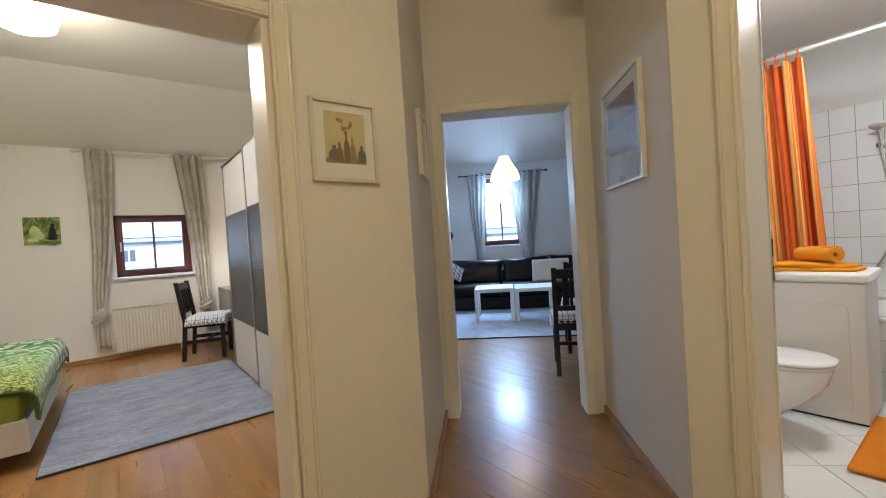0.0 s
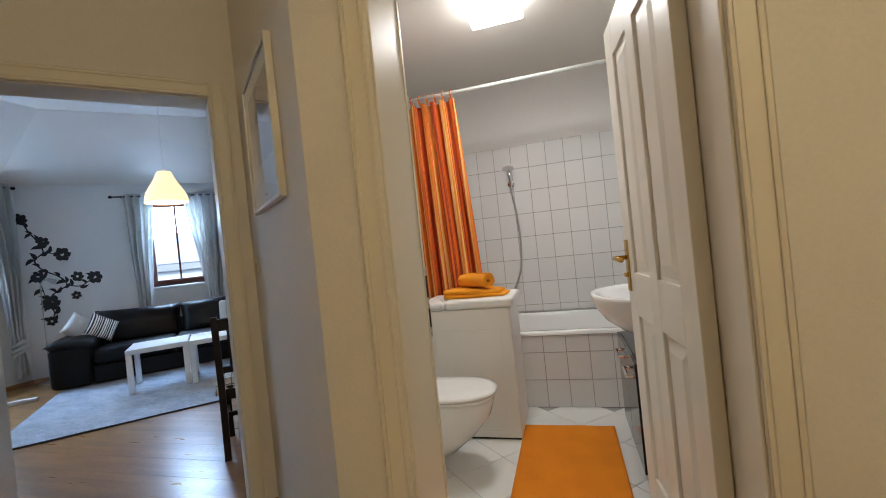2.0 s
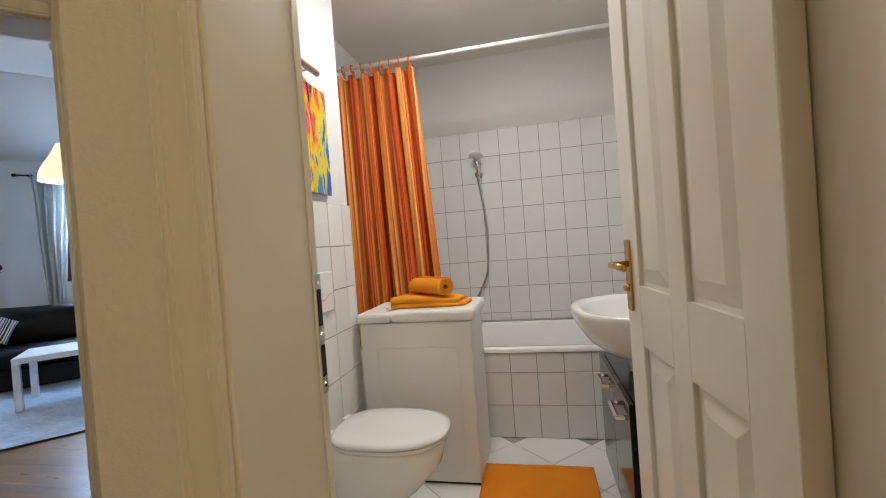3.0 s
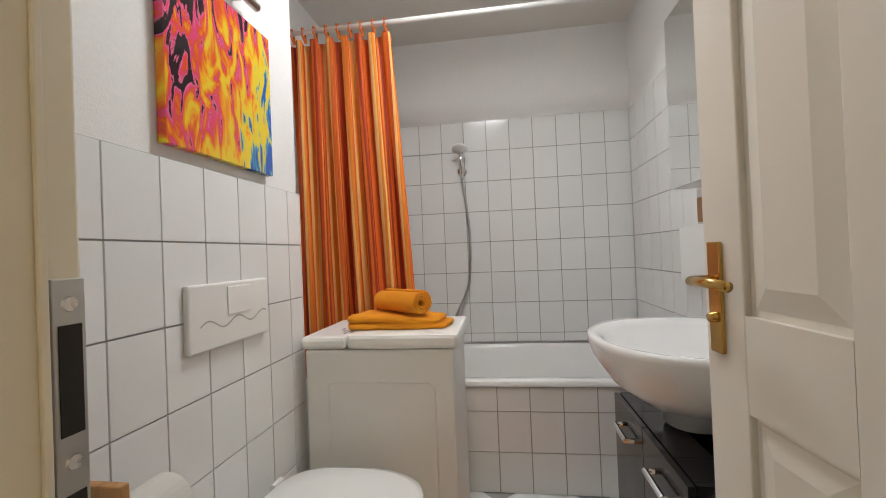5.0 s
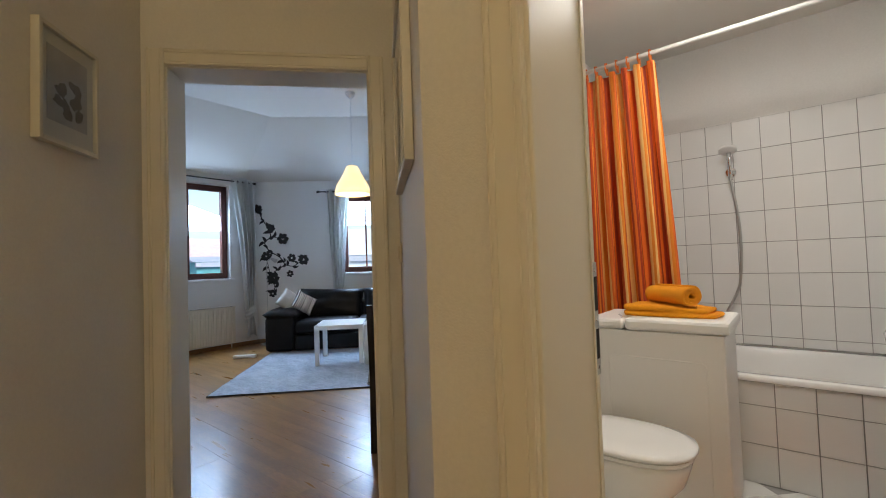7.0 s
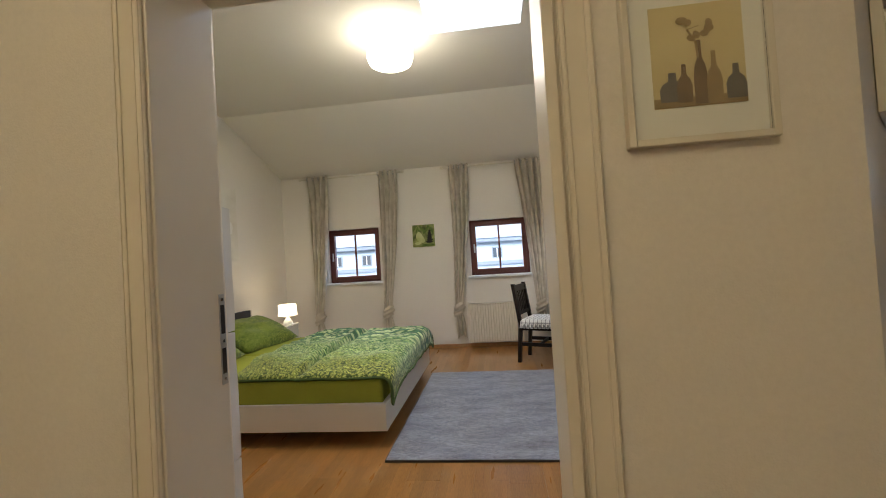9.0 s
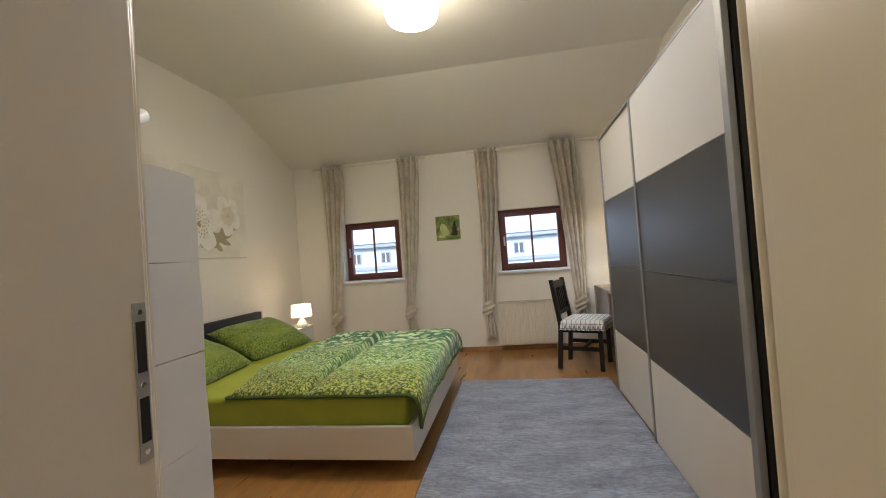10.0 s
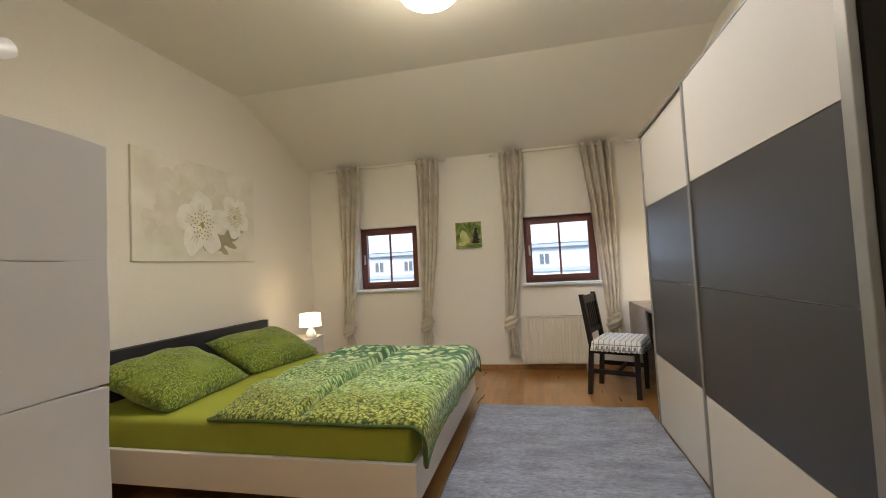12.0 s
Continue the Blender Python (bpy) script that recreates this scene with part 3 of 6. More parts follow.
def sloped_ceiling(name, x0, x1, ya, yb, yc, hole, label):
    """Flat to the crease at yb, then down to the outer wall at yc; hole: x0, x1, y0, y1 of a roof window."""
    bm = bmesh.new()
    t = 0.12
    if hole:
        hx0, hx1, hy0, hy1 = hole
        for a, b, c, d in ((x0, x1, ya, hy0), (x0, x1, hy1, yb), (x0, hx0, hy0, hy1), (hx1, x1, hy0, hy1)):
            add_box(bm, a, b, c, d, TOP, TOP + t)
    else:
        add_box(bm, x0, x1, ya, yb, TOP, TOP + t)
    q = [(yb, TOP), (yc, 2.545), (yc, 2.545 + t), (yb, TOP + t)]
    va = [bm.verts.new((x0, y, z)) for y, z in q]
    vb = [bm.verts.new((x1, y, z)) for y, z in q]
    bm.faces.new(va)
    bm.faces.new(vb[::-1])
    for i in range(4):
        bm.faces.new((va[i], vb[i], vb[(i + 1) % 4], va[(i + 1) % 4]))
    bmesh.ops.recalc_face_normals(bm, faces=bm.faces[:])
    return structure(name, bm, CEIL, label, "ceiling")


sloped_ceiling("ceiling_bedroom", -2.6, 1.87, 2.1, 5.62, 6.97, (0.12, 0.84, 3.45, 4.38), "white attic ceiling sloping down to the windows, with a roof window")
sloped_ceiling("ceiling_living", 1.87, 7.7, 1.6, 5.55, 7.08, None, "white attic ceiling sloping down to the window wall")
bm = bmesh.new()
mw = Matrix.Translation((4.59, 7.06, 0)) @ Matrix.Rotation(math.atan2(-0.71, 0.704), 4, 'Z')
q = [(-1.45, TOP - 0.004), (0.03, 2.50), (0.03, 2.62), (-1.45, TOP + 0.1)]
va = [bm.verts.new(mw @ Vector((-0.15, y, z))) for y, z in q]
vb = [bm.verts.new(mw @ Vector((4.4, y, z))) for y, z in q]
bm.faces.new(va)
bm.faces.new(vb[::-1])
for i in range(4):
    bm.faces.new((va[i], vb[i], vb[(i + 1) % 4], va[(i + 1) % 4]))
bmesh.ops.recalc_face_normals(bm, faces=bm.faces[:])
structure("ceiling_living_slope", bm, CEIL, "white sloping ceiling over the slanting window wall", "ceiling")
# roof window shaft
bm = bmesh.new()
for a, b, c, d in ((0.07, 0.118, 3.40, 4.43), (0.842, 0.89, 3.40, 4.43), (0.118, 0.842, 3.40, 3.448), (0.118, 0.842, 4.382, 4.43)):
    add_box(bm, a, b, c, d, TOP + 0.121, TOP + 0.42)
roofwin = structure("window_roof", bm, CEIL, "white lined roof window above the bedroom", "window")
gl = part("pane", box(0.118, 0.842, 3.448, 4.382, TOP + 0.37, TOP + 0.38), GLASS, roofwin)
gl.visible_shadow = False

# floors under everything
structure("floor_bathroom_bed", prism([(2.0, -0.28), (4.8, -0.28), (4.8, 1.72), (2.50, 1.72), (2.42, 1.60), (2.0, 1.13)], -0.06, 0.002), GROUT, "grey grout under the bathroom tiles", "floor")

# ---- door linings, leaves ----


def moulding(a, b, y0, y1, z0, z1, inner):
    """A flat board with a rounded bead along the edge that lies towards the opening."""
    bm = box(a, b, y0, y1, z0, z1, 0.004)
    out = -1 if y0 < 0 else 1
    yb = y0 if out < 0 else y1
    if inner == "top":
        add_box(bm, a, b, min(yb, yb + out * 0.003), max(yb, yb + out * 0.003), z1 - 0.016, z1 - 0.002, bevel=0.004)
        add_box(bm, a, b, min(yb, yb + out * 0.003), max(yb, yb + out * 0.003), z0 + 0.002, z0 + 0.014, bevel=0.004)
    else:
        for x0, x1, d in ((a + 0.002, a + 0.014, 0.003), (b - 0.016, b - 0.002, 0.003)):
            add_box(bm, x0, x1, min(yb, yb + out * d), max(yb, yb + out * d), z0, z1, bevel=0.004)
    return bm


def door_lining(name, m, s0, s1, thick, high, label, both=True):
    """Lining and architraves for a doorway; s0..s1 is the clear opening along the wall."""
    e = thing(name, m.copy(), label, "door frame", kind="structure")
    for tag, a, b in (("jamb", s0 - 0.02, s0), ("jamb", s1, s1 + 0.02)):
        part(tag, box(a, b, -0.004, thick + 0.004, 0, high + 0.02, 0.003), LACQ, e)
    part("head", box(s0, s1, -0.004, thick + 0.004, high, high + 0.02, 0.003), LACQ, e)
    for y0, y1 in ((-0.016, -0.004), (thick + 0.004, thick + 0.016))[:2 if both else 1]:
        for a, b in ((s0 - 0.075, s0 - 0.006), (s1 + 0.006, s1 + 0.075)):
            part("architrave", moulding(a, b, y0, y1, 0, high + 0.075, "side"), LACQ, e)
        part("architrave", moulding(s0 - 0.006, s1 + 0.006, y0, y1, high + 0.006, high + 0.075, "top"), LACQ, e)
    return e


D_BED = door_lining("door_frame_bedroom", M_BED, 2.465, 3.380, 0.23, 2.0, "cream lacquered bedroom door frame")
part("door_stop", box(3.355, 3.3795, -0.018, 0.172, 0, 2.0, 0.003), LACQ, D_BED)
D_LIV = door_lining("door_frame_living", M_LIV, 0.224, 1.045, 0.16, 2.0, "cream lacquered frame of the open living room doorway")
D_BATH = door_lining("door_frame_bathroom", M_BATH, 0.225, 0.97, 0.226, 2.0, "cream lacquered bathroom door frame", False)
part("rebate_strip", box(0.2252, 0.2285, 0.203, 0.208, 0, 2.0, 0.001), LACQ, D_BATH)


def strike(parent, s, y0, z0, w, high, slots, screws):
    """Steel strike plate let into a jamb whose face looks along +x of the wall."""
    sp = part("strike_plate", box(s, s + 0.0025, y0, y0 + w, z0, z0 + high, 0.0008), STEEL, parent, "steel strike plate with two dark slots")
    for a, b in slots:
        part("slot", box(s + 0.0012, s + 0.0032, y0 + 0.15 * w, y0 + 0.85 * w, z0 + a, z0 + b), DARK, sp)
    for a in screws:
        place = Matrix.Translation((s + 0.0025, y0 + w / 2, z0 + a)) @ Matrix.Rotation(radians(90), 4, 'Y')
        part("screw", lathe([(0.0048, 0), (0.0042, 0.0012), (0.0, 0.0014)], 14, m=place), CHROME, sp)


strike(D_BATH, 0.225, 0.2095, 0.925, 0.0195, 0.21, ((0.030, 0.085), (0.119, 0.183)), (0.015, 0.103, 0.195))
strike(D_BED, 2.465, 0.204, 0.93, 0.024, 0.25, ((0.030, 0.100), (0.140, 0.220)), (0.015, 0.120, 0.235))


def panel_door(name, m, label, width=0.80, high=1.985):
    """Panelled leaf: hinge at the origin, leaf along +x, face towards +y."""
    e = thing(name, m, label, "door", kind="structure")
    t = 0.04
    for a, b in ((0.0, 0.115), (width / 2 - 0.045, width / 2 + 0.045), (width - 0.115, width)):
        part("stile", box(a, b, 0, t, 0.008, high, 0.003), DOORW, e)
    for lo, hi in ((0.008, 0.22), (0.85, 1.015), (high - 0.13, high)):
        for a, b in ((0.115, width / 2 - 0.045), (width / 2 + 0.045, width - 0.115)):
            part("rail", box(a, b, 0.0005, t - 0.0005, lo, hi), DOORW, e)
    for a, b in ((0.115, width / 2 - 0.045), (width / 2 + 0.045, width - 0.115)):
        for lo, hi in ((0.22, 0.85), (1.015, high - 0.13)):
            bm = box(a, b, 0.012, t - 0.012, lo, hi)
            for y, s in ((t - 0.012, 1), (0.012, -1)):
                q0 = [(a + 0.012, lo + 0.012), (b - 0.012, lo + 0.012), (b - 0.012, hi - 0.012), (a + 0.012, hi - 0.012)]
                q1 = [(a + 0.050, lo + 0.050), (b - 0.050, lo + 0.050), (b - 0.050, hi - 0.050), (a + 0.050, hi - 0.050)]
                v0 = [bm.verts.new((x, y + s * 0.0005, z)) for x, z in q0]
                v1 = [bm.verts.new((x, y + s * 0.010, z)) for x, z in q1]
                bm.faces.new(v1)
                for i in range(4):
                    bm.faces.new((v0[i], v0[(i + 1) % 4], v1[(i + 1) % 4], v1[i]))
            bmesh.ops.recalc_face_normals(bm, faces=bm.faces[:])
            part("panel", bm, DOORW, e)
    for side in (1, -1):
        yb = t if side > 0 else 0.0
        h = part("handle_plate", box(width - 0.062, width - 0.024, yb, yb + side * 0.008, 0.938, 1.142, 0.002), BRASS, e, "polished brass handle plate")
        x = width - 0.043
        pts = [(x, yb, 1.072), (x, yb + side * 0.045, 1.072), (x - 0.012, yb + side * 0.055, 1.072), (x - 0.06, yb + side * 0.056, 1.073), (x - 0.115, yb + side * 0.050, 1.069)]
        part("lever", tube(pts, 0.009, 12), BRASS, h, smooth=True)
        part("key_turn", lathe([(0.0, 0.022), (0.008, 0.020), (0.010, 0.008), (0.012, 0.0)], 14,
                               m=Matrix.Translation((x, yb, 1.003)) @ Matrix.Rotation(radians(-90 * side), 4, 'X')), BRASS, h, smooth=True)
    return e


panel_door("door_bathroom", pose(2.073, 0.142, 0.0, 0, 0, 5), "open white panelled bathroom door with brass handle", 0.72)
panel_door("door_bedroom", pose(0.716, 2.180, 0.0, 0, 0, 56), "open white panelled bedroom door with brass handle", 0.88)


# ---- windows ----
def casement(name, m, s0, s1, z0, z1, y, mullion, bars, label, split=None):
    """Brown timber window set y deep in the wall between s0..s1 and z0..z1. bars: heights of slim bars."""
    e = thing(name, m.copy(), label, "window", kind="structure")
    part("frame", frame_bm(s0, s1, z0, z1, y, y + 0.06, 0.045), BROWNF, e)
    sashes = [(s0 + 0.035, s1 - 0.035)] if split is None else [(s0 + 0.035, split - 0.005), (split + 0.005, s1 - 0.035)]
    for a, b in sashes:
        sash = part("sash", frame_bm(a, b, z0 + 0.035, z1 - 0.035, y - 0.018, y + 0.05, 0.05), BROWNF, e)
        g = part("pane", box(a + 0.05, b - 0.05, y + 0.020, y + 0.024, z0 + 0.085, z1 - 0.085), GLASS, sash)
        g.visible_shadow = False
        for mx in mullion:
            if a < mx < b:
                part("glazing_bar", box(mx - 0.012, mx + 0.012, y + 0.012, y + 0.032, z0 + 0.085, z1 - 0.085), BROWNF, sash)
        for hz in bars:
            part("glazing_bar", box(a + 0.05, b - 0.05, y + 0.013, y + 0.031, hz - 0.011, hz + 0.011), BROWNF, sash)
        part("window_handle", box(a + 0.012, a + 0.032, y - 0.045, y - 0.018, (z0 + z1) / 2 - 0.07, (z0 + z1) / 2 + 0.05, 0.004), STEEL, sash)
    part("sill", box(s0 - 0.045, s1 + 0.045, -0.05, y, z0 - 0.035, z0 - 0.002, 0.006), WHITEL, e, "white window sill")
    return e


def frame_bm(s0, s1, z0, z1, y0, y1, w):
    bm = bmesh.new()
    for a, b, c, d in ((s0, s0 + w, z0, z1), (s1 - w, s1, z0, z1), (s0 + w, s1 - w, z0, z0 + w), (s0 + w, s1 - w, z1 - w, z1)):
        add_box(bm, a, b, y0, y1, c, d, bevel=0.004)
    return bm


casement("window_1", M_NORTH, 0.65, 1.43, 0.987, 1.755, 0.10, (1.04,), (), "small dark brown wooden window with a centre bar")
casement("window_2", M_NORTH, 2.72, 3.53, 0.987, 1.755, 0.10, (3.125,), (), "small dark brown wooden window with a centre bar")
casement("window_3", M_LIV1, 1.08, 2.24, 1.022, 2.40, 0.10, (), (), "large brown wooden window with two sashes", split=1.66)
casement("window_4", M_LIV2, 1.315, 2.05, 1.042, 2.27, 0.10, (1.69,), (), "tall brown wooden window behind a sofa")


# skirting boards
def skirting(name, p0, p1, parts):
    d = Vector((p1[0] - p0[0], p1[1] - p0[1], 0))
    m = Matrix.Translation((*p0, 0)) @ Matrix.Rotation(math.atan2(d.y, d.x), 4, 'Z')
    bm = bmesh.new()
    for a, b in parts:
        b = d.length if b is None else b
        add_box(bm, a, b, -0.018, -0.001, 0, 0.055, m, 0.004)
    return structure(name, bm, SKIRT, "brown wooden skirting board", "skirting")


skirting("baseboard_hall_bed", (-1.0, 1.94), CORNER_L, [(0, 0.67), (1.76, None)])
skirting("baseboard_corridor_left", CORNER_L, H(3.221, 0.378), [(0.0, None)])
skirting("baseboard_corridor_right", H(3.221, -0.672), CORNER_R, [(0.0, None)])
skirting("baseboard_bath_door", (1.89, 1.11), (1.89, -1.0), [(0.0, 0.14), (1.06, None)])
skirting("baseboard_bedroom_north", (-2.53, 6.96), (1.82, 6.96), [(0, None)])
skirting("baseboard_bedroom_west", (-2.53, 2.17), (-2.53, 6.96), [(0, None)])
skirting("baseboard_living_north", (1.95, 7.06), (4.59, 7.06), [(0, None)])
skirting("baseboard_living_slant", (4.59, 7.06), (7.55, 4.075), [(0, None)])

# ---- bedroom ----


def wardrobe():
    e = thing("wardrobe", pose(1.127, 3.14, 0), "white sliding-door wardrobe with dark panels and silver profiles", "wardrobe")
    L, hgt, dep = 2.145, 2.085, 0.60
    bm = bmesh.new()
    for a, b in ((0, 0.022), (L - 0.022, L)):
        add_box(bm, 0.02, dep, a, b, 0, hgt - 0.03)
    add_box(bm, 0.02, dep, 0.022, L - 0.022, hgt - 0.055, hgt - 0.03)
    add_box(bm, dep - 0.01, dep, 0.022, L - 0.022, 0.05, hgt - 0.055)
    add_box(bm, 0.02, dep - 0.01, 0.022, L - 0.022, 0.0, 0.05)
    part("body", bm, WHITEF, e)
    # near-black colour paints the shade in the gap between wardrobe and wall
    part("dark_gap_panel", box(0.004, dep, -0.022, -0.002, 0, hgt - 0.03), DARK, e, "side panel, coloured black for the shaded gap beside it")
    for y0, y1, x in ((0.0, 1.165, -0.012), (1.152, L, 0.006)):
        d = part("sliding_door", box(x + 0.004, x + 0.012, y0 + 0.03, y1 - 0.03, 0.03, hgt), WHITEF, e)
        for lo, hi, mat, nm in ((0.03, 0.518, WHITEF, "white_panel"), (0.522, 1.050, DARKP, "dark_panel"), (1.054, 1.573, DARKP, "dark_panel"), (1.577, hgt, WHITEF, "white_panel")):
            part(nm, box(x - 0.004, x + 0.004, y0 + 0.03, y1 - 0.03, lo, hi), mat, d)
        for a, b in ((y0 - (0.014 if y0 == 0 else 0), y0 + 0.03), (y1 - 0.03, y1)):
            part("profile", box(x - 0.012, x + 0.012, a, b, 0.022, hgt + 0.004, 0.003), ALU, d, "silver grip profile")
    part("top_rail", box(-0.016, 0.03, 0, L, hgt + 0.004, hgt + 0.018), ALU, e)


wardrobe()


def bed():
    e = thing("bed", pose(-2.44, 3.90, 0), "white double bed with dark headboard and olive fitted sheet", "bed")
    L, W = 2.165, 1.88
    bm = bmesh.new()
    add_box(bm, 0, L, 0, 0.03, 0.09, 0.28, bevel=0.004)
    add_box(bm, 0, L, W - 0.03, W, 0.09, 0.28, bevel=0.004)
    add_box(bm, L - 0.03, L, 0.03, W - 0.03, 0.09, 0.28, bevel=0.003)
    add_box(bm, 0.0, L - 0.03, 0.03, W - 0.03, 0.10, 0.13)
    part("bed_frame", bm, BEDW, e)
    for x, y in ((0.3, 0.25), (L - 0.32, 0.25), (0.3, W - 0.25), (L - 0.32, W - 0.25)):
        part("foot", lathe([(0.022, 0), (0.055, 0.10)], 4, m=Matrix.Translation((x, y, 0)) @ Matrix.Rotation(radians(45), 4, 'Z')), OAK, e)
    part("plinth", box(0.3, L - 0.5, 0.45, W - 0.45, 0, 0.10), DARK, e)
    part("headboard", box(-0.075, -0.005, -0.02, W + 0.10, 0.05, 0.765, 0.006), CHARC, e, "dark grey headboard")
    part("headboard_edge", box(-0.078, -0.002, W + 0.10, W + 0.115, 0.05, 0.765), WHITEF, e, "white end strip")

    for nm, a, b in (("mattress", 0.035, W / 2 - 0.004), ("mattress", W / 2 + 0.004, W - 0.035)):
        bm = box(0.0, L - 0.034, a, b, 0.135, 0.445, 0.035)
        bmesh.ops.subdivide_edges(bm, edges=[x for x in bm.edges if x.calc_length() > 0.3], cuts=10, use_grid_fill=True)
        for v in bm.verts:
            v.co += 0.006 * Vector((noise.noise(v.co * 4), noise.noise(v.co * 4 + Vector((5, 0, 0))), noise.noise(v.co * 5 + Vector((0, 7, 0)))))
        part(nm, bm, OLIVE, e, "olive green fitted sheet over the mattress", smooth=True)


bed()


def duvet(y0, y1, seed, x0, x1, hang):
    """A leaf-printed duvet lying over one half of the bed; its foot end hangs over by hang."""
    nx, ny = 44, 90

    def f(u, v):
        s = u * (x1 - x0 + hang)
        y = y0 + v * (y1 - y0)
        edge = min(u * 9, 1) * (1 if hang else min((1 - u) * 16, 1)) * min(v * 7, 1) * min((1 - v) * 7, 1)
        puff = (0.085 if hang else 0.098) * edge ** 0.6
        p = Vector((s * 1.6 + seed, y * 1.9, 0))
        wr = 0.022 * noise.noise(p * 2.2) + 0.013 * noise.noise(p * 5.5) + 0.005 * noise.noise(p * 13)
        if s < x1 - x0:
            return Vector((x0 + s + 0.012 * noise.noise(Vector((y * 5, seed, 0))), y + 0.014 * noise.noise(Vector((s * 4, seed, 2))), 0.456 + puff + wr * edge))
        o = s - (x1 - x0)
        a = min(o / 0.10, 1) * 1.25
        return Vector((x1 + 0.085 * math.sin(a) * (1 + puff) + 0.02 * wr, y + 0.01 * noise.noise(Vector((s * 4, seed, 2))),
                       0.456 + puff + wr * edge - 0.10 * (1 - math.cos(a)) - max(o - 0.08, 0) * 0.9))
    ob = part("duvet", sheet(nx, ny, f), DUVET, None, smooth=True)
    thicken(ob, 0.016)
    drop = Vector((0, 0, -0.008))
    for line in ([f(k / 40, 0) + drop for k in range(41)], [f(k / 40, 1) + drop for k in range(41)], [f(0, k / 70) + drop for k in range(71)], [f(1, k / 70) + drop for k in range(71)]):
        part("hem", tube(line, 0.010, 8), HEMC, ob, "dark green seamed hem", smooth=True)
    return tagged(ob, "green and white leaf-printed duvet spread over the bed", "duvet", "bedding")


duvet(3.935, 5.80, 1.0, -1.45, -0.925, 0.0)
duvet(3.925, 5.80, 7.0, -0.93, -0.31, 0.21)
for n, (x, y, ry, rz) in enumerate(((-2.06, 4.36, -24, 6), (-2.06, 5.30, -24, -8))):
    ob = part("pillow", cushion(0.56, 0.82, 0.26, 18, 0.42, 0.03, n * 3.0), PILLOWM, None, smooth=True)
    ob.matrix_world = pose(x, y, 0.575, 0, -ry, rz)
    tagged(ob, "plump green printed pillow against the headboard", "pillow", "pillows")


def rug(name, m, w, d, mat, label):
    e = thing(name, m, label, "rug")

    def f(u, v):
        x, y = (u - 0.5) * w, (v - 0.5) * d
        k = 0.006 * noise.noise(Vector((y * 4, w, 0))) * (abs(u - 0.5) * 2) ** 6
        return Vector((x + k, y + 0.006 * noise.noise(Vector((x * 4, d, 3))) * (abs(v - 0.5) * 2) ** 6, 0.016 + 0.0012 * noise.noise(Vector((x * 6, y * 6, 0)))))
    part("rug_surface", sheet(40, 60, f), mat, e, smooth=True)
    part("backing", box(-w / 2 - 0.004, w / 2 + 0.004, -d / 2 - 0.004, d / 2 + 0.004, 0.001, 0.0145), RUGE, e, "dark bound edge")
    return e


rug("bedroom_rug", pose(0.451, 4.644, 0), 1.35, 1.99, RUGM, "blue-grey viscose rug on the bedroom floor")


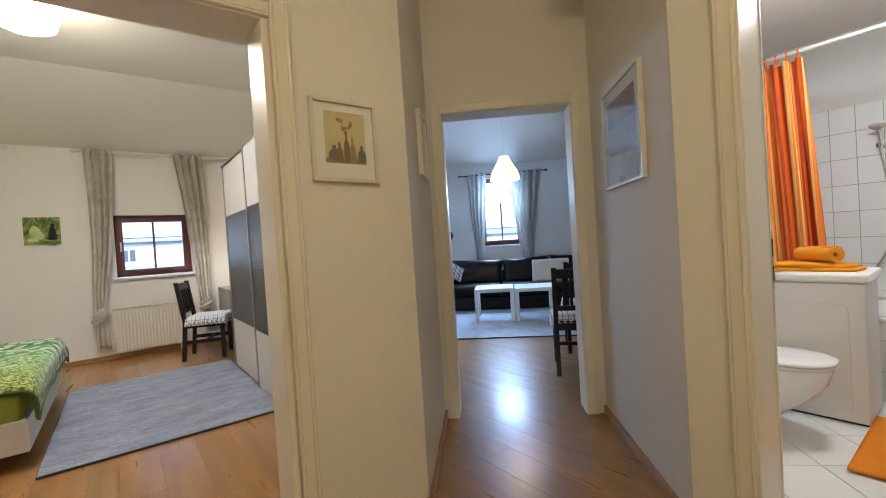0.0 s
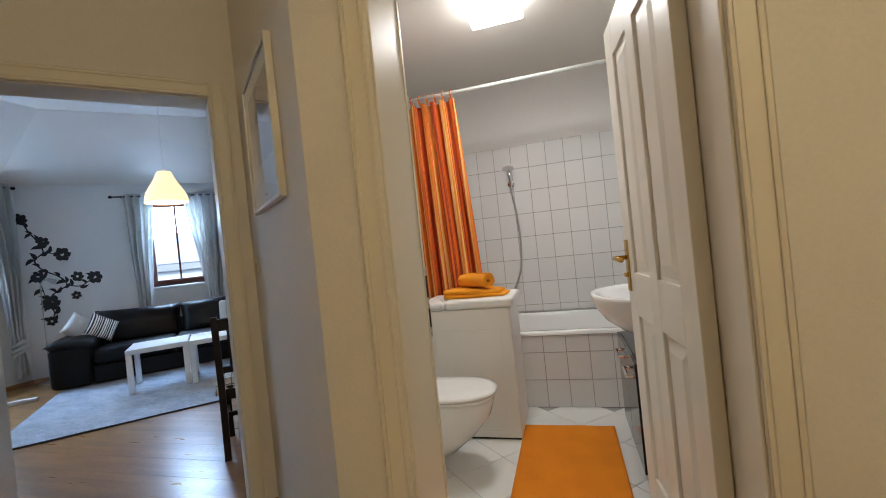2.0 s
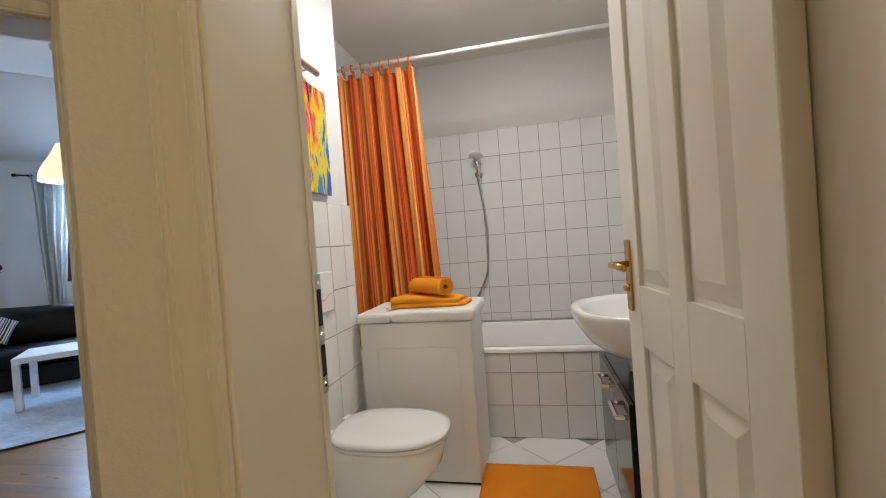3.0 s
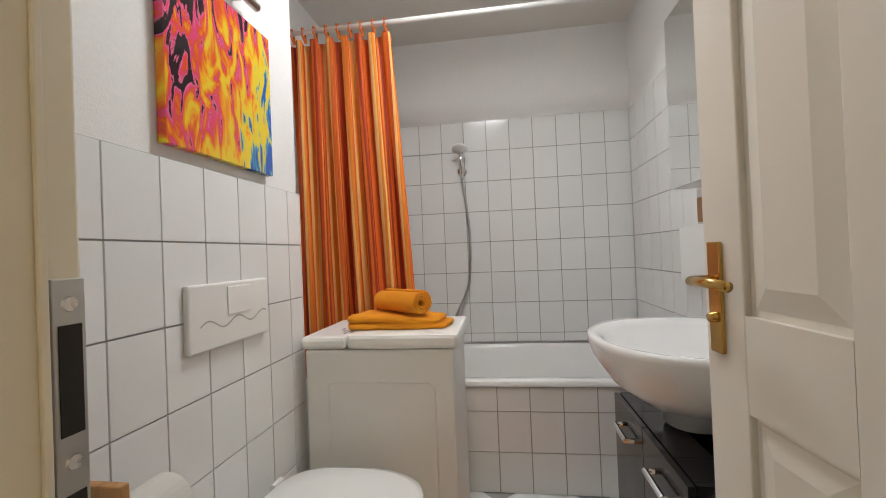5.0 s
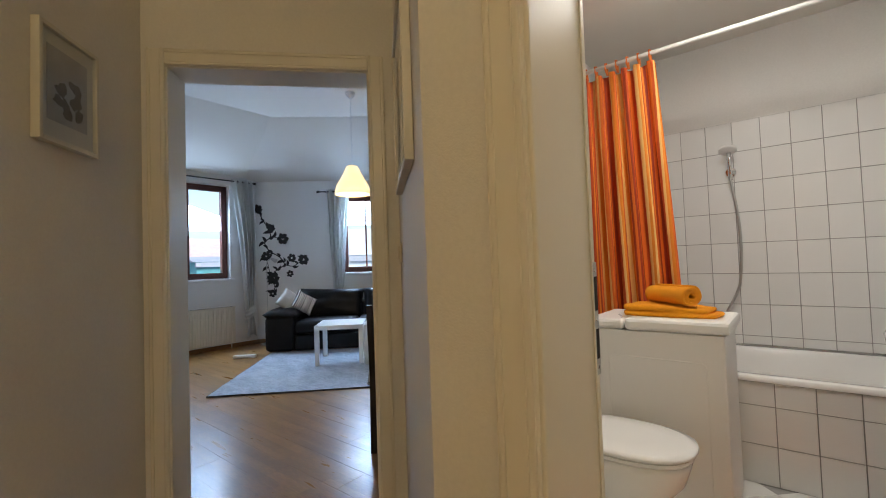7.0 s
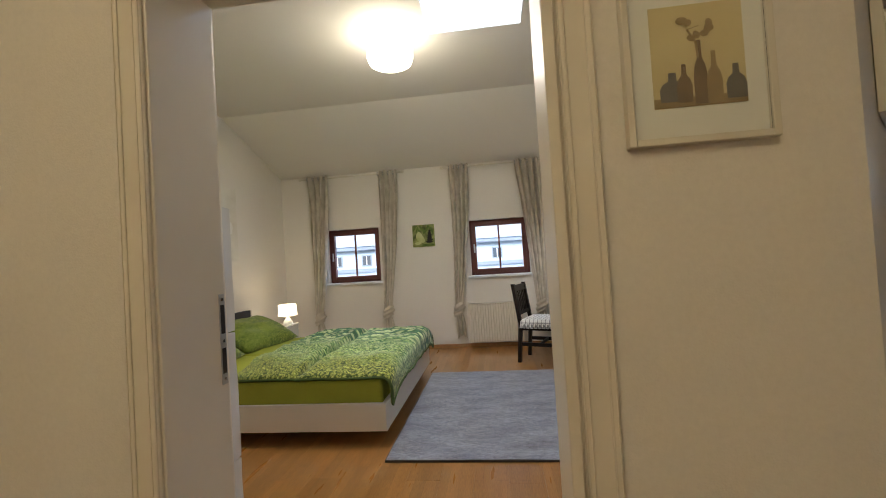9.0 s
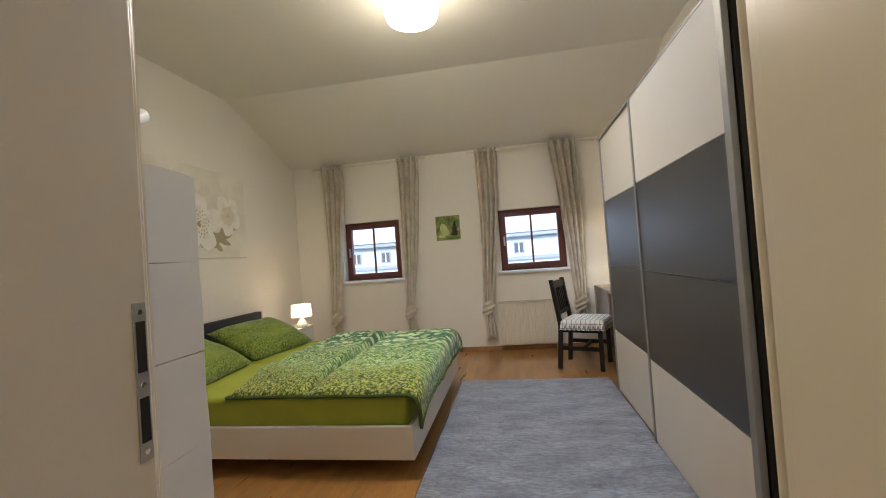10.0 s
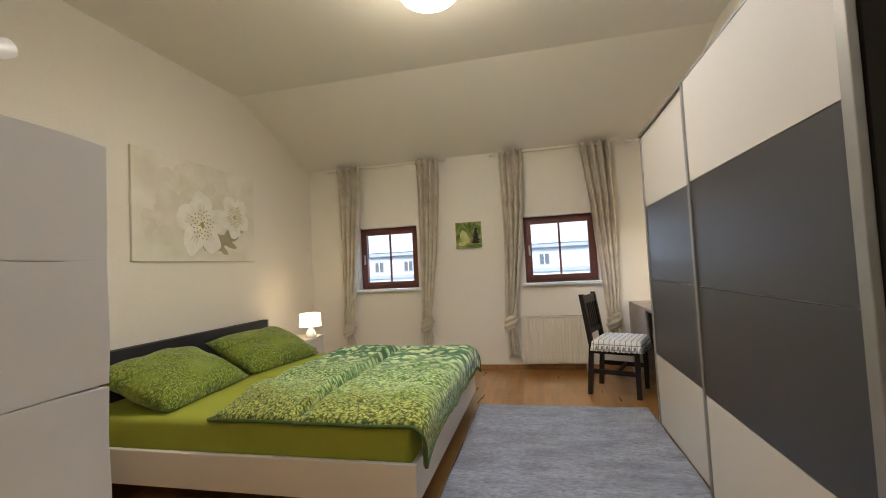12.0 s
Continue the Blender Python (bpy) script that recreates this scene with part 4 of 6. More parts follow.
def chair(m, label, cush=True):
    """Slatted dining chair; its front looks along +y, seat centre over the origin."""
    e = thing("dining_chair", m, label, "chair", "dark slatted chairs")
    w, d = 0.42, 0.40
    for x in (-w / 2 + 0.02, w / 2 - 0.02):
        part("leg", box(x - 0.02, x + 0.02, d / 2 - 0.045, d / 2 - 0.005, 0, 0.435, 0.003), BLACKW, e)
        bm = bmesh.new()
        pts = [(-0.24, 0.0), (-0.205, 0.44), (-0.27, 0.90)]
        for (ya, za), (yb, zb) in zip(pts, pts[1:]):
            va = [bm.verts.new((x + sx * 0.019, ya + sy * 0.02, za)) for sx, sy in ((-1, -1), (1, -1), (1, 1), (-1, 1))]
            vb = [bm.verts.new((x + sx * 0.019, yb + sy * 0.02, zb)) for sx, sy in ((-1, -1), (1, -1), (1, 1), (-1, 1))]
            bm.faces.new(va[::-1])
            bm.faces.new(vb)
            for i in range(4):
                bm.faces.new((va[i], va[(i + 1) % 4], vb[(i + 1) % 4], vb[i]))
        part("back_leg", bm, BLACKW, e)
        part("side_stretcher", box(x - 0.009, x + 0.009, -0.2, d / 2 - 0.045, 0.19, 0.23), BLACKW, e)
        part("side_rail", box(x - 0.012, x + 0.012, -0.2, d / 2 - 0.045, 0.37, 0.43), BLACKW, e)
    part("front_rail", box(-w / 2 + 0.04, w / 2 - 0.04, d / 2 - 0.04, d / 2 - 0.015, 0.37, 0.43), BLACKW, e)
    part("back_rail", box(-w / 2 + 0.04, w / 2 - 0.04, -0.215, -0.19, 0.37, 0.43), BLACKW, e)
    part("cross_stretcher", box(-w / 2 + 0.03, w / 2 - 0.03, -0.01, 0.008, 0.195, 0.225), BLACKW, e)
    part("seat", box(-w / 2, w / 2, -d / 2, d / 2 + 0.005, 0.431, 0.45, 0.005), BLACKW, e)
    tilt = Matrix.Translation((0, -0.205, 0.44)) @ Matrix.Rotation(math.atan2(0.065, 0.46), 4, 'X')
    for lo, hi in ((0.375, 0.45), (0.10, 0.14)):
        part("back_rail_top" if lo > 0.2 else "back_rail_low", box(-w / 2 + 0.038, w / 2 - 0.038, -0.011, 0.011, lo, hi, 0.003, tilt), BLACKW, e)
    for k in range(5):
        x = -0.116 + 0.058 * k
        part("slat", box(x - 0.011, x + 0.011, -0.006, 0.006, 0.14, 0.375, 0, tilt), BLACKW, e)
    if cush:
        bm = bmesh.new()
        add_box(bm, -w / 2 - 0.008, w / 2 + 0.008, -d / 2 + 0.01, d / 2 + 0.016, 0.445, 0.497, bevel=0.018)
        cover = part("seat_cover", bm, CHECK, e, "white and grey checked cloth seat cover", smooth=True)

        def skirt(u, v):
            k = u * 4
            side, f = int(min(k, 3.999)), k - int(min(k, 3.999))
            xa, xb, ya, yb = -w / 2 - 0.010, w / 2 + 0.010, -d / 2 + 0.008, d / 2 + 0.018
            px, py, nx, ny = ((xa + f * (xb - xa), yb, 0, 1), (xb, yb + f * (ya - yb), 1, 0), (xb + f * (xa - xb), ya, 0, -1), (xa, ya + f * (yb - ya), -1, 0))[side]
            out = v * (0.010 + 0.010 * math.sin(2 * math.pi * 9 * f + side))
            return Vector((px + nx * out, py + ny * out, 0.482 - 0.085 * v + 0.006 * noise.noise(Vector((u * 20, 0, 0))) * v))
        thicken(part("skirt", sheet(144, 5, skirt), CHECK, cover, "gathered cloth skirt", smooth=True), 0.002)
    return e


chair(pose(1.03, 6.13, 0, 0, 0, -112), "dark wooden slatted chair with checked seat cover by the desk")


# curtains -------------------------------------------------------------
def curtain(parent_m, x0, x1, knot, zt, zk, mat, label, tail=0.28, folds=5, group="curtains", foot=None, bulge=0.0, y=-0.10):
    """Eyelet curtain hanging from zt between x0 and x1; gathered to a knot at (knot, zk), or, with foot (x0, x1, z), falling to that hem."""
    e = thing("curtain", parent_m.copy(), label, "curtain", group)
    w = x1 - x0
    b0, b1, zb = foot or (knot - 0.055, knot + 0.055, zk)

    def body(u, v):
        z = zt + 0.035 + v * (zb - zt - 0.035)
        k = v ** 1.15 if foot is None else v ** 0.9
        a, b = x0 + (b0 - x0) * k, x1 + (b1 - x1) * k
        ph = 2 * math.pi * folds * (u + 0.012 * math.sin(v * 5 + u * 11 + x0))
        amp = 0.072 * (1 - 0.45 * k) * (0.75 + 0.5 * noise.noise(Vector((u * 4, v * 2, x0 * 3))))
        fine = 0.005 * math.sin(ph * 2.7 + v * 6) * min(v * 4, 1)
        return Vector((a + u * (b - a) + bulge * math.sin(math.pi * v) + 0.005 * math.sin(ph * 2 + v * 3) + 0.008 * noise.noise(Vector((v * 3, x0, 0))),
                       y + amp * math.copysign(abs(math.sin(ph)) ** 0.8, math.sin(ph)) + fine + 0.012 * noise.noise(Vector((u * 6, v * 5, x0))), z))
    ob = part("cloth", sheet(folds * 18, 44, body), mat, e, smooth=True)
    thicken(ob, 0.003)
    for k in range(folds * 2):
        xx = x0 + w * (k + 0.5) / (folds * 2)
        ring = [Vector((xx, y + 0.024 * math.cos(a), zt + 0.024 * math.sin(a))) for a in [2 * math.pi * i / 12 for i in range(13)]]
        part("eyelet", tube(ring, 0.005, 6), STEEL, e)
    if foot is None:
        def wrap(u, v):
            a = 2 * math.pi * u
            r = 0.042 + 0.036 * math.sin(math.pi * (0.12 + 0.76 * v)) + 0.009 * math.sin(2 * math.pi * (2.6 * v + u)) + 0.008 * noise.noise(Vector((math.cos(a) * 2, math.sin(a) * 2, v * 5 + x0)))
            return Vector((knot + r * math.cos(a) + 0.012 * math.sin(v * 4), y + 0.8 * r * math.sin(a), zk + 0.05 - 0.165 * v + 0.022 * math.cos(a)))
        part("knot", sheet(40, 22, wrap), mat, e, "cloth tied into a loose knot", smooth=True)

        def tail_cloth(u, v):
            half = 0.035 + 0.050 * v ** 0.6 * (1 - 0.4 * v)
            return Vector((knot + 0.01 + (u - 0.5) * 2 * half + 0.02 * v, y - 0.01 + 0.030 * math.sin(2 * math.pi * 3 * u + v * 2) * (0.5 + v / 2), zk - 0.085 - v * (tail - 0.06 * math.sin(u * 3))))
        thicken(part("tail", sheet(36, 12, tail_cloth), mat, e, smooth=True), 0.003)
    return e


def curtain_rod(m, x0, x1, z, mat, label, y=-0.10, knob=True, ends=(True, True)):
    e = thing("curtain_rod", m.copy(), label, "curtain rod", "curtain rods")
    part("pole", tube([(x0, y, z), (x1, y, z)], 0.010, 12), mat, e, smooth=True)
    for x, s, on in ((x0, -1, ends[0]), (x1, 1, ends[1])):
        part("bracket", tube([(x - s * 0.09, y, z), (x - s * 0.09, -0.002, z)], 0.007, 8), mat, e)
        if on:
            part("finial", lathe([(0.010, 0), (0.019, 0.006), (0.019, 0.035), (0.008, 0.042)], 14, m=Matrix.Translation((x, y, z)) @ Matrix.Rotation(radians(90 * s), 4, 'Y')), mat, e)
    return e


WP = material("white_rod_paint", (0.72, 0.68, 0.58), 0.35)
curtain_rod(M_NORTH, 0.36, 1.82, 2.495, WP, "white curtain rod over a bedroom window")
curtain_rod(M_NORTH, 2.42, 4.02, 2.495, WP, "white curtain rod over a bedroom window")
for x0, x1, kn, zk, tl, fo, bu in ((0.43, 0.76, 0.53, 0.53, 0.25, 4, 0.02), (1.47, 1.76, 1.53, 0.58, 0.25, 4, 0.02), (2.48, 2.76, 2.52, 0.58, 0.36, 4, 0.02), (3.38, 3.71, 3.63, 0.58, 0.30, 4, 0.02)):
    curtain(M_NORTH, x0, x1, kn, 2.495, zk, LINEN, "beige linen eyelet curtain knotted near the floor", tl, fo, "bedroom curtains", None, bu)


def radiator(m, x0, x1, z0, z1, label):
    e = thing("radiator", m.copy(), label, "radiator", "radiators")
    n = max(int((x1 - x0) / 0.034), 4)
    part("body", box(x0, x1, -0.100, -0.045, z0, z1, 0.006), RADW, e)

    def pressed(u, v):
        edge = min(1, u * 30, (1 - u) * 30) * min(1, v * 14, (1 - v) * 14)
        rib = 0.5 + 0.5 * math.cos(2 * math.pi * n * u)
        return Vector((x0 + 0.002 + u * (x1 - x0 - 0.004), -0.106 - 0.009 * edge * rib ** 0.7, z0 + 0.004 + v * (z1 - z0 - 0.008)))
    part("front_panel", sheet(n * 8, 20, pressed), RADW, e, "pressed panel with upright ribs", smooth=True)
    part("top_grille", box(x0, x1, -0.122, -0.042, z1 - 0.001, z1 + 0.008, 0.003), RADW, e)
    for k in range(n):
        a = x0 + 0.02 + (x1 - x0 - 0.04) * k / n
        part("grille_slot", box(a, a + 0.012, -0.105, -0.055, z1 + 0.008, z1 + 0.0092), DARK, e)
    for a in (x0 + 0.1, x1 - 0.1):
        part("bracket", box(a - 0.015, a + 0.015, -0.045, -0.001, z0 + 0.05, z1 - 0.05), RADW, e)
    part("valve_pipe", tube([(x1 - 0.05, -0.08, z0), (x1 - 0.05, -0.08, 0.0)], 0.009, 8), RADW, e)
    return e


radiator(M_NORTH, 2.645, 3.38, 0.085, 0.60, "cream ribbed radiator under a bedroom window")
radiator(M_LIV1, 1.20, 2.25, 0.08, 0.60, "cream radiator under the living room window")

# bedside table and lamp
def nightstand(m, h, label):
    """Small bedside table with a drawer over an open shelf; its front looks along +x."""
    e = thing("nightstand", m, label, "nightstand", "nightstands")
    part("top", box(-0.22, 0.22, -0.20, 0.20, h - 0.025, h, 0.004), WHITEF, e)
    for y0, y1 in ((-0.20, -0.182), (0.182, 0.20)):
        part("side_panel", box(-0.22, 0.21, y0, y1, 0.0, h - 0.0255, 0.002), WHITEF, e)
    part("back", box(-0.22, -0.205, -0.1815, 0.1815, 0.03, h - 0.0255), WHITEF, e)
    part("shelf", box(-0.2045, 0.21, -0.1815, 0.1815, 0.04, 0.058), WHITEF, e)
    drawer = part("drawer", box(-0.20, 0.214, -0.178, 0.178, h - 0.205, h - 0.03, 0.003), WHITEF, e)
    part("knob", lathe([(0.006, 0), (0.012, 0.015), (0.0, 0.022)], 12, m=Matrix.Translation((0.214, 0, h - 0.12)) @ Matrix.Rotation(radians(90), 4, 'Y')), CHROME, drawer)


nightstand(pose(-2.29, 6.15, 0), 0.53, "white bedside table with a lit lamp on it")
nightstand(pose(-2.27, 3.648, 0), 0.37, "low white bedside table with a drawer over an open shelf")
tl = thing("table_lamp", pose(-2.12, 6.16, 0.53), "small lit bedside lamp with a white shade", "lamp")
part("base", lathe([(0.055, 0), (0.06, 0.01), (0.06, 0.03), (0.050, 0.055), (0.030, 0.08), (0.012, 0.10), (0.010, 0.13)], 24), ENAMEL, tl, "white ceramic base", smooth=True)
sh = part("shade", lathe([(0.116, 0.120), (0.108, 0.258)], 32, cap=False), SHADE, tl, "glowing white fabric shade", smooth=True)
thicken(sh, 0.002)


def flat_poly(bm, cx, cz, pts, y, m=None):
    vs = [bm.verts.new((cx + a, y, cz + b)) for a, b in pts]
    f = bm.faces.new(vs)
    return vs


def blob(rx, rz, rot, n=14, wob=0.12, seed=0.0):
    out = []
    for k in range(n):
        a = 2 * math.pi * k / n
        r = 1 + wob * noise.noise(Vector((math.cos(a) * 1.5 + seed, math.sin(a) * 1.5, seed)))
        x, z = rx * r * math.cos(a), rz * r * math.sin(a)
        out.append((x * math.cos(rot) - z * math.sin(rot), x * math.sin(rot) + z * math.cos(rot)))
    return out


def paint(name, c, rough=0.7, second=None, scale=8.0):
    return material(name, c, rough, var=0.7, scale=scale, second=second)


# small green picture between the windows
gp = thing("small_picture", pose(-0.452, 6.958, 1.585), "small square picture of green leaves and dark stones", "picture")
part("canvas", box(-0.155, 0.155, -0.02, 0, -0.155, 0.155, 0.002), material("moss_green", (0.42, 0.46, 0.14), 0.7, var=1.0, scale=11, second=(0.07, 0.10, 0.02), fine=0.25, fscale=40), gp)
GL, GP, ST = paint("leaf_green", (0.08, 0.14, 0.02), second=(0.20, 0.28, 0.05), scale=20), paint("pale_leaf", (0.56, 0.60, 0.28), second=(0.40, 0.45, 0.14), scale=16), paint("dark_stone", (0.012, 0.013, 0.012))
bm = bmesh.new()
for k in range(9):
    flat_poly(bm, -0.12 + 0.03 * k, 0.105 - 0.020 * (k % 3), blob(0.014, 0.052, 0.35 * (k % 5 - 2), seed=k), -0.0215 - 0.0002 * k)
part("leaves", bm, GL, gp)
bm = bmesh.new()
flat_poly(bm, -0.045, -0.02, blob(0.055, 0.075, 0.5, 18, 0.4, 4.0), -0.0250)
flat_poly(bm, -0.08, -0.10, blob(0.050, 0.022, 0.1, 16, 0.3, 7.0), -0.0251)
part("pale_leaves", bm, GP, gp)
bm = bmesh.new()
for k in range(6):
    flat_poly(bm, 0.085 + 0.004 * (k % 2), -0.088 + 0.030 * k, blob(0.050 - 0.0065 * k, 0.018, 0.06 * (k % 3), seed=k * 2), -0.0256 - 0.0002 * k)
part("stones", bm, ST, gp)
bm = bmesh.new()
flat_poly(bm, 0.06, -0.132, blob(0.090, 0.020, 0.0, 18, 0.2, 2.0), -0.0252)
part("water_shadow", bm, GL, gp)

# large blossom canvas over the bed
bc = thing("blossom_canvas", pose(-2.528, 5.11, 1.80, 0, 0, 90), "large pale canvas print of white blossoms", "picture")
part("canvas", box(-0.68, 0.68, 0.0, -0.022, -0.43, 0.43, 0.003), paint("pale_blossom_ground", (0.80, 0.775, 0.70), second=(0.62, 0.58, 0.47), scale=3.4), bc)
PET = material("white_petal", (0.85, 0.84, 0.79), 0.7, var=0.9, scale=9, second=(0.76, 0.735, 0.66), island=0.05)
PETS = material("faint_petal", (0.75, 0.72, 0.64), 0.7, var=0.9, scale=6, second=(0.66, 0.62, 0.52), island=0.05)
PETV = material("petal_shade", (0.76, 0.735, 0.66), 0.7, var=0.8, scale=14, second=(0.70, 0.675, 0.59))
YEL, OLV = paint("stamen_yellow", (0.46, 0.36, 0.09)), paint("shadow_olive", (0.36, 0.31, 0.19), second=(0.46, 0.41, 0.29))
bm = bmesh.new()
for k in range(11):
    a = k * 2.4
    flat_poly(bm, 0.14 + 0.26 * math.cos(a), -0.06 + 0.20 * math.sin(a), blob(0.13, 0.05, a + 0.8, 20, 0.7, k), -0.0224 - 0.0001 * k)
part("shadow_patches", bm, OLV, bc)
flowers = ((-0.26, 0.13, 0.25, PETS), (0.16, 0.17, 0.19, PETS), (-0.45, -0.14, 0.17, PETS), (0.38, 0.00, 0.20, PET), (-0.03, -0.11, 0.27, PET))
for q, (fx, fz, r, mt) in enumerate(flowers):
    bm = bmesh.new()
    base_z = -0.0240 - 0.0022 * q
    for k in range(5):
        a = 2 * math.pi * k / 5 + q * 0.7 - 1.2
        flat_poly(bm, fx + 0.56 * r * math.cos(a), fz + 0.56 * r * math.sin(a), blob(r * 0.50, r * 0.42, a, 22, 0.28, q * 5 + k), base_z - 0.0003 * k)
    pt = part("blossom", bm, mt, bc)
    bm = bmesh.new()
    for k in range(5):
        a = 2 * math.pi * k / 5 + q * 0.7 - 1.2
        for da in (-0.16, 0.02, 0.19):
            flat_poly(bm, fx + 0.46 * r * math.cos(a + da), fz + 0.46 * r * math.sin(a + da), blob(r * 0.26, r * 0.045, a + da, 14, 0.35, q * 5 + k + da), base_z - 0.0016 - 0.00002 * k)
    part("petal_shading", bm, PETV if mt is PET else PETS, pt)
    if mt is PET:
        bm = bmesh.new()
        flat_poly(bm, fx, fz, blob(r * 0.10, r * 0.09, 0.4, 16, 0.5, q), base_z - 0.0017)
        part("heart", bm, YEL, pt)
        bm = bmesh.new()
        for k in range(46):
            a, rr = k * 2.4, r * 0.50 * math.sqrt(k / 46)
            flat_poly(bm, fx + rr * math.cos(a), fz + rr * math.sin(a), blob(0.009, 0.007, 0, 7), base_z - 0.0020)
        tagged(part("stamens", bm, YEL, pt), kind="stuff")

# desk behind the wardrobe
dk = thing("desk", pose(1.43, 6.32, 0), "grey desk in the corner behind the wardrobe", "desk")
part("top", box(-0.16, 0.385, -0.62, 0.58, 0.725, 0.75, 0.003), GREYD, dk)
part("side_panel", box(-0.16, 0.36, 0.555, 0.58, 0, 0.725), GREYD, dk)
part("side_panel", box(-0.16, 0.36, -0.62, -0.595, 0, 0.725), GREYD, dk)
part("modesty_panel", box(-0.15, -0.13, -0.10, 0.555, 0.28, 0.725), GREYD, dk)
dl = thing("desk_lamp", pose(1.62, 6.50, 0.75), "small desk lamp lighting the wall", "lamp")
part("base", lathe([(0.07, 0), (0.07, 0.012), (0.012, 0.02), (0.009, 0.30)], 20), CHROME, dl, smooth=True)
part("shade", lathe([(0.09, 0.26), (0.06, 0.42)], 24, cap=False), SHADE, dl, smooth=True)

# tall white fabric organiser on a steel stand, just inside the bedroom door
org = thing("hanging_organiser", pose(-0.675, 2.49, 0, 0, 0, 3), "tall white fabric organiser on a grey steel stand by the door", "organiser")
for k in range(6):
    lo, hi = 1.50 - 0.247 * (k + 1), 1.50 - 0.247 * k
    bm = box(-0.17, 0.168, -0.075, 0.14, lo + 0.0005, hi - 0.0005, 0.002)
    bmesh.ops.subdivide_edges(bm, edges=[x for x in bm.edges if x.calc_length() > 0.1], cuts=6, use_grid_fill=True)
    for v in bm.verts:
        v.co += 0.0035 * Vector((noise.noise(v.co * 6), noise.noise(v.co * 6 + Vector((3, 0, 0))), 0))
        v.co.z += 0.006 * (v.co.y / 0.14) ** 2 * (1 if k % 2 else -1) * (1 if v.co.z > (lo + hi) / 2 else 0.0)
    part("compartment", bm, PAPERW, org, smooth=False)
strip = part("side_strip", box(0.165, 0.180, -0.112, -0.078, 0.0, 1.23, 0.002), PLASTIC, org, "white punched upright")
for z in (1.12, 0.99, 0.86, 0.73):
    part("hole", lathe([(0.006, 0), (0.005, 0.0012), (0, 0.0013)], 10, m=Matrix.Translation((0.180, -0.086, z)) @ Matrix.Rotation(radians(90), 4, 'Y')), DARK, strip)
part("post", box(0.172, 0.186, -0.112, -0.088, 1.232, 1.56, 0.002), STEEL, org, "grey steel post")
part("arm", tube([(0.18, -0.135, 1.562), (0.178, -0.09, 1.582), (0.176, -0.04, 1.612)], 0.016, 12), PLASTIC, org, "white arm at the top", smooth=True)

# bedroom ceiling lamp
cl = thing("ceiling_lamp", pose(-0.19, 4.30, TOP), "lit white glass drum ceiling lamp", "ceiling lamp")
part("mount", lathe([(0.12, 0), (0.12, -0.02)], 32), ENAMEL, cl)
gs = part("glass_shade", lathe([(0.165, -0.02), (0.178, -0.05), (0.180, -0.19), (0.165, -0.235), (0.11, -0.262), (0.0, -0.268)], 40), BLIND, cl, "glowing white glass shade", smooth=True)
gs.visible_shadow = False

# ---- bathroom ----


def washer():
    e = thing("washing_machine", pose(3.402, 0.825, 0), "white top-loading washing machine beside the bathtub", "washing machine")
    part("body", box(0, 0.40, 0.0, 0.56, 0.02, 0.797, 0.008), MACHINE, e)
    bm = box(-0.012, 0.412, -0.022, 0.395, 0.80, 0.855, 0.016)
    part("lid", bm, PLASTIC, e, "white plastic lid")
    bm = bmesh.new()
    add_box(bm, -0.012, 0.412, 0.397, 0.575, 0.80, 0.848, bevel=0.016)
    cp = part("control_panel", bm, PLASTIC, e, "white panel with small grey markings")
    for k in range(7):
        part("marking", box(0.05 + 0.045 * k, 0.075 + 0.045 * k, 0.42 + 0.02 * (k % 3), 0.428 + 0.02 * (k % 3), 0.848, 0.8488), paint("grey_print", (0.3, 0.3, 0.3)), cp)
    # pressed outline on the side
    pts = []
    for cy, cz, a0 in ((0.448, 0.652, 0), (0.095, 0.652, 90), (0.095, 0.10, 180), (0.448, 0.10, 270)):
        for k in range(7):
            a = radians(a0 + 15 * k)
            pts.append(Vector((0.0, cy + 0.025 * math.cos(a), cz + 0.025 * math.sin(a))))
    part("pressed_line", tube(pts + pts[:1], 0.0030, 6), MACHINE, e)
    for y in (0.05, 0.48):
        for x in (0.05, 0.35):
            part("foot", lathe([(0.02, 0), (0.02, 0.022)], 12, m=Matrix.Translation((x, y, 0))), DARK, e)
    part("kick_shadow", box(0.01, 0.39, 0.01, 0.55, 0.008, 0.02), DARK, e)


washer()


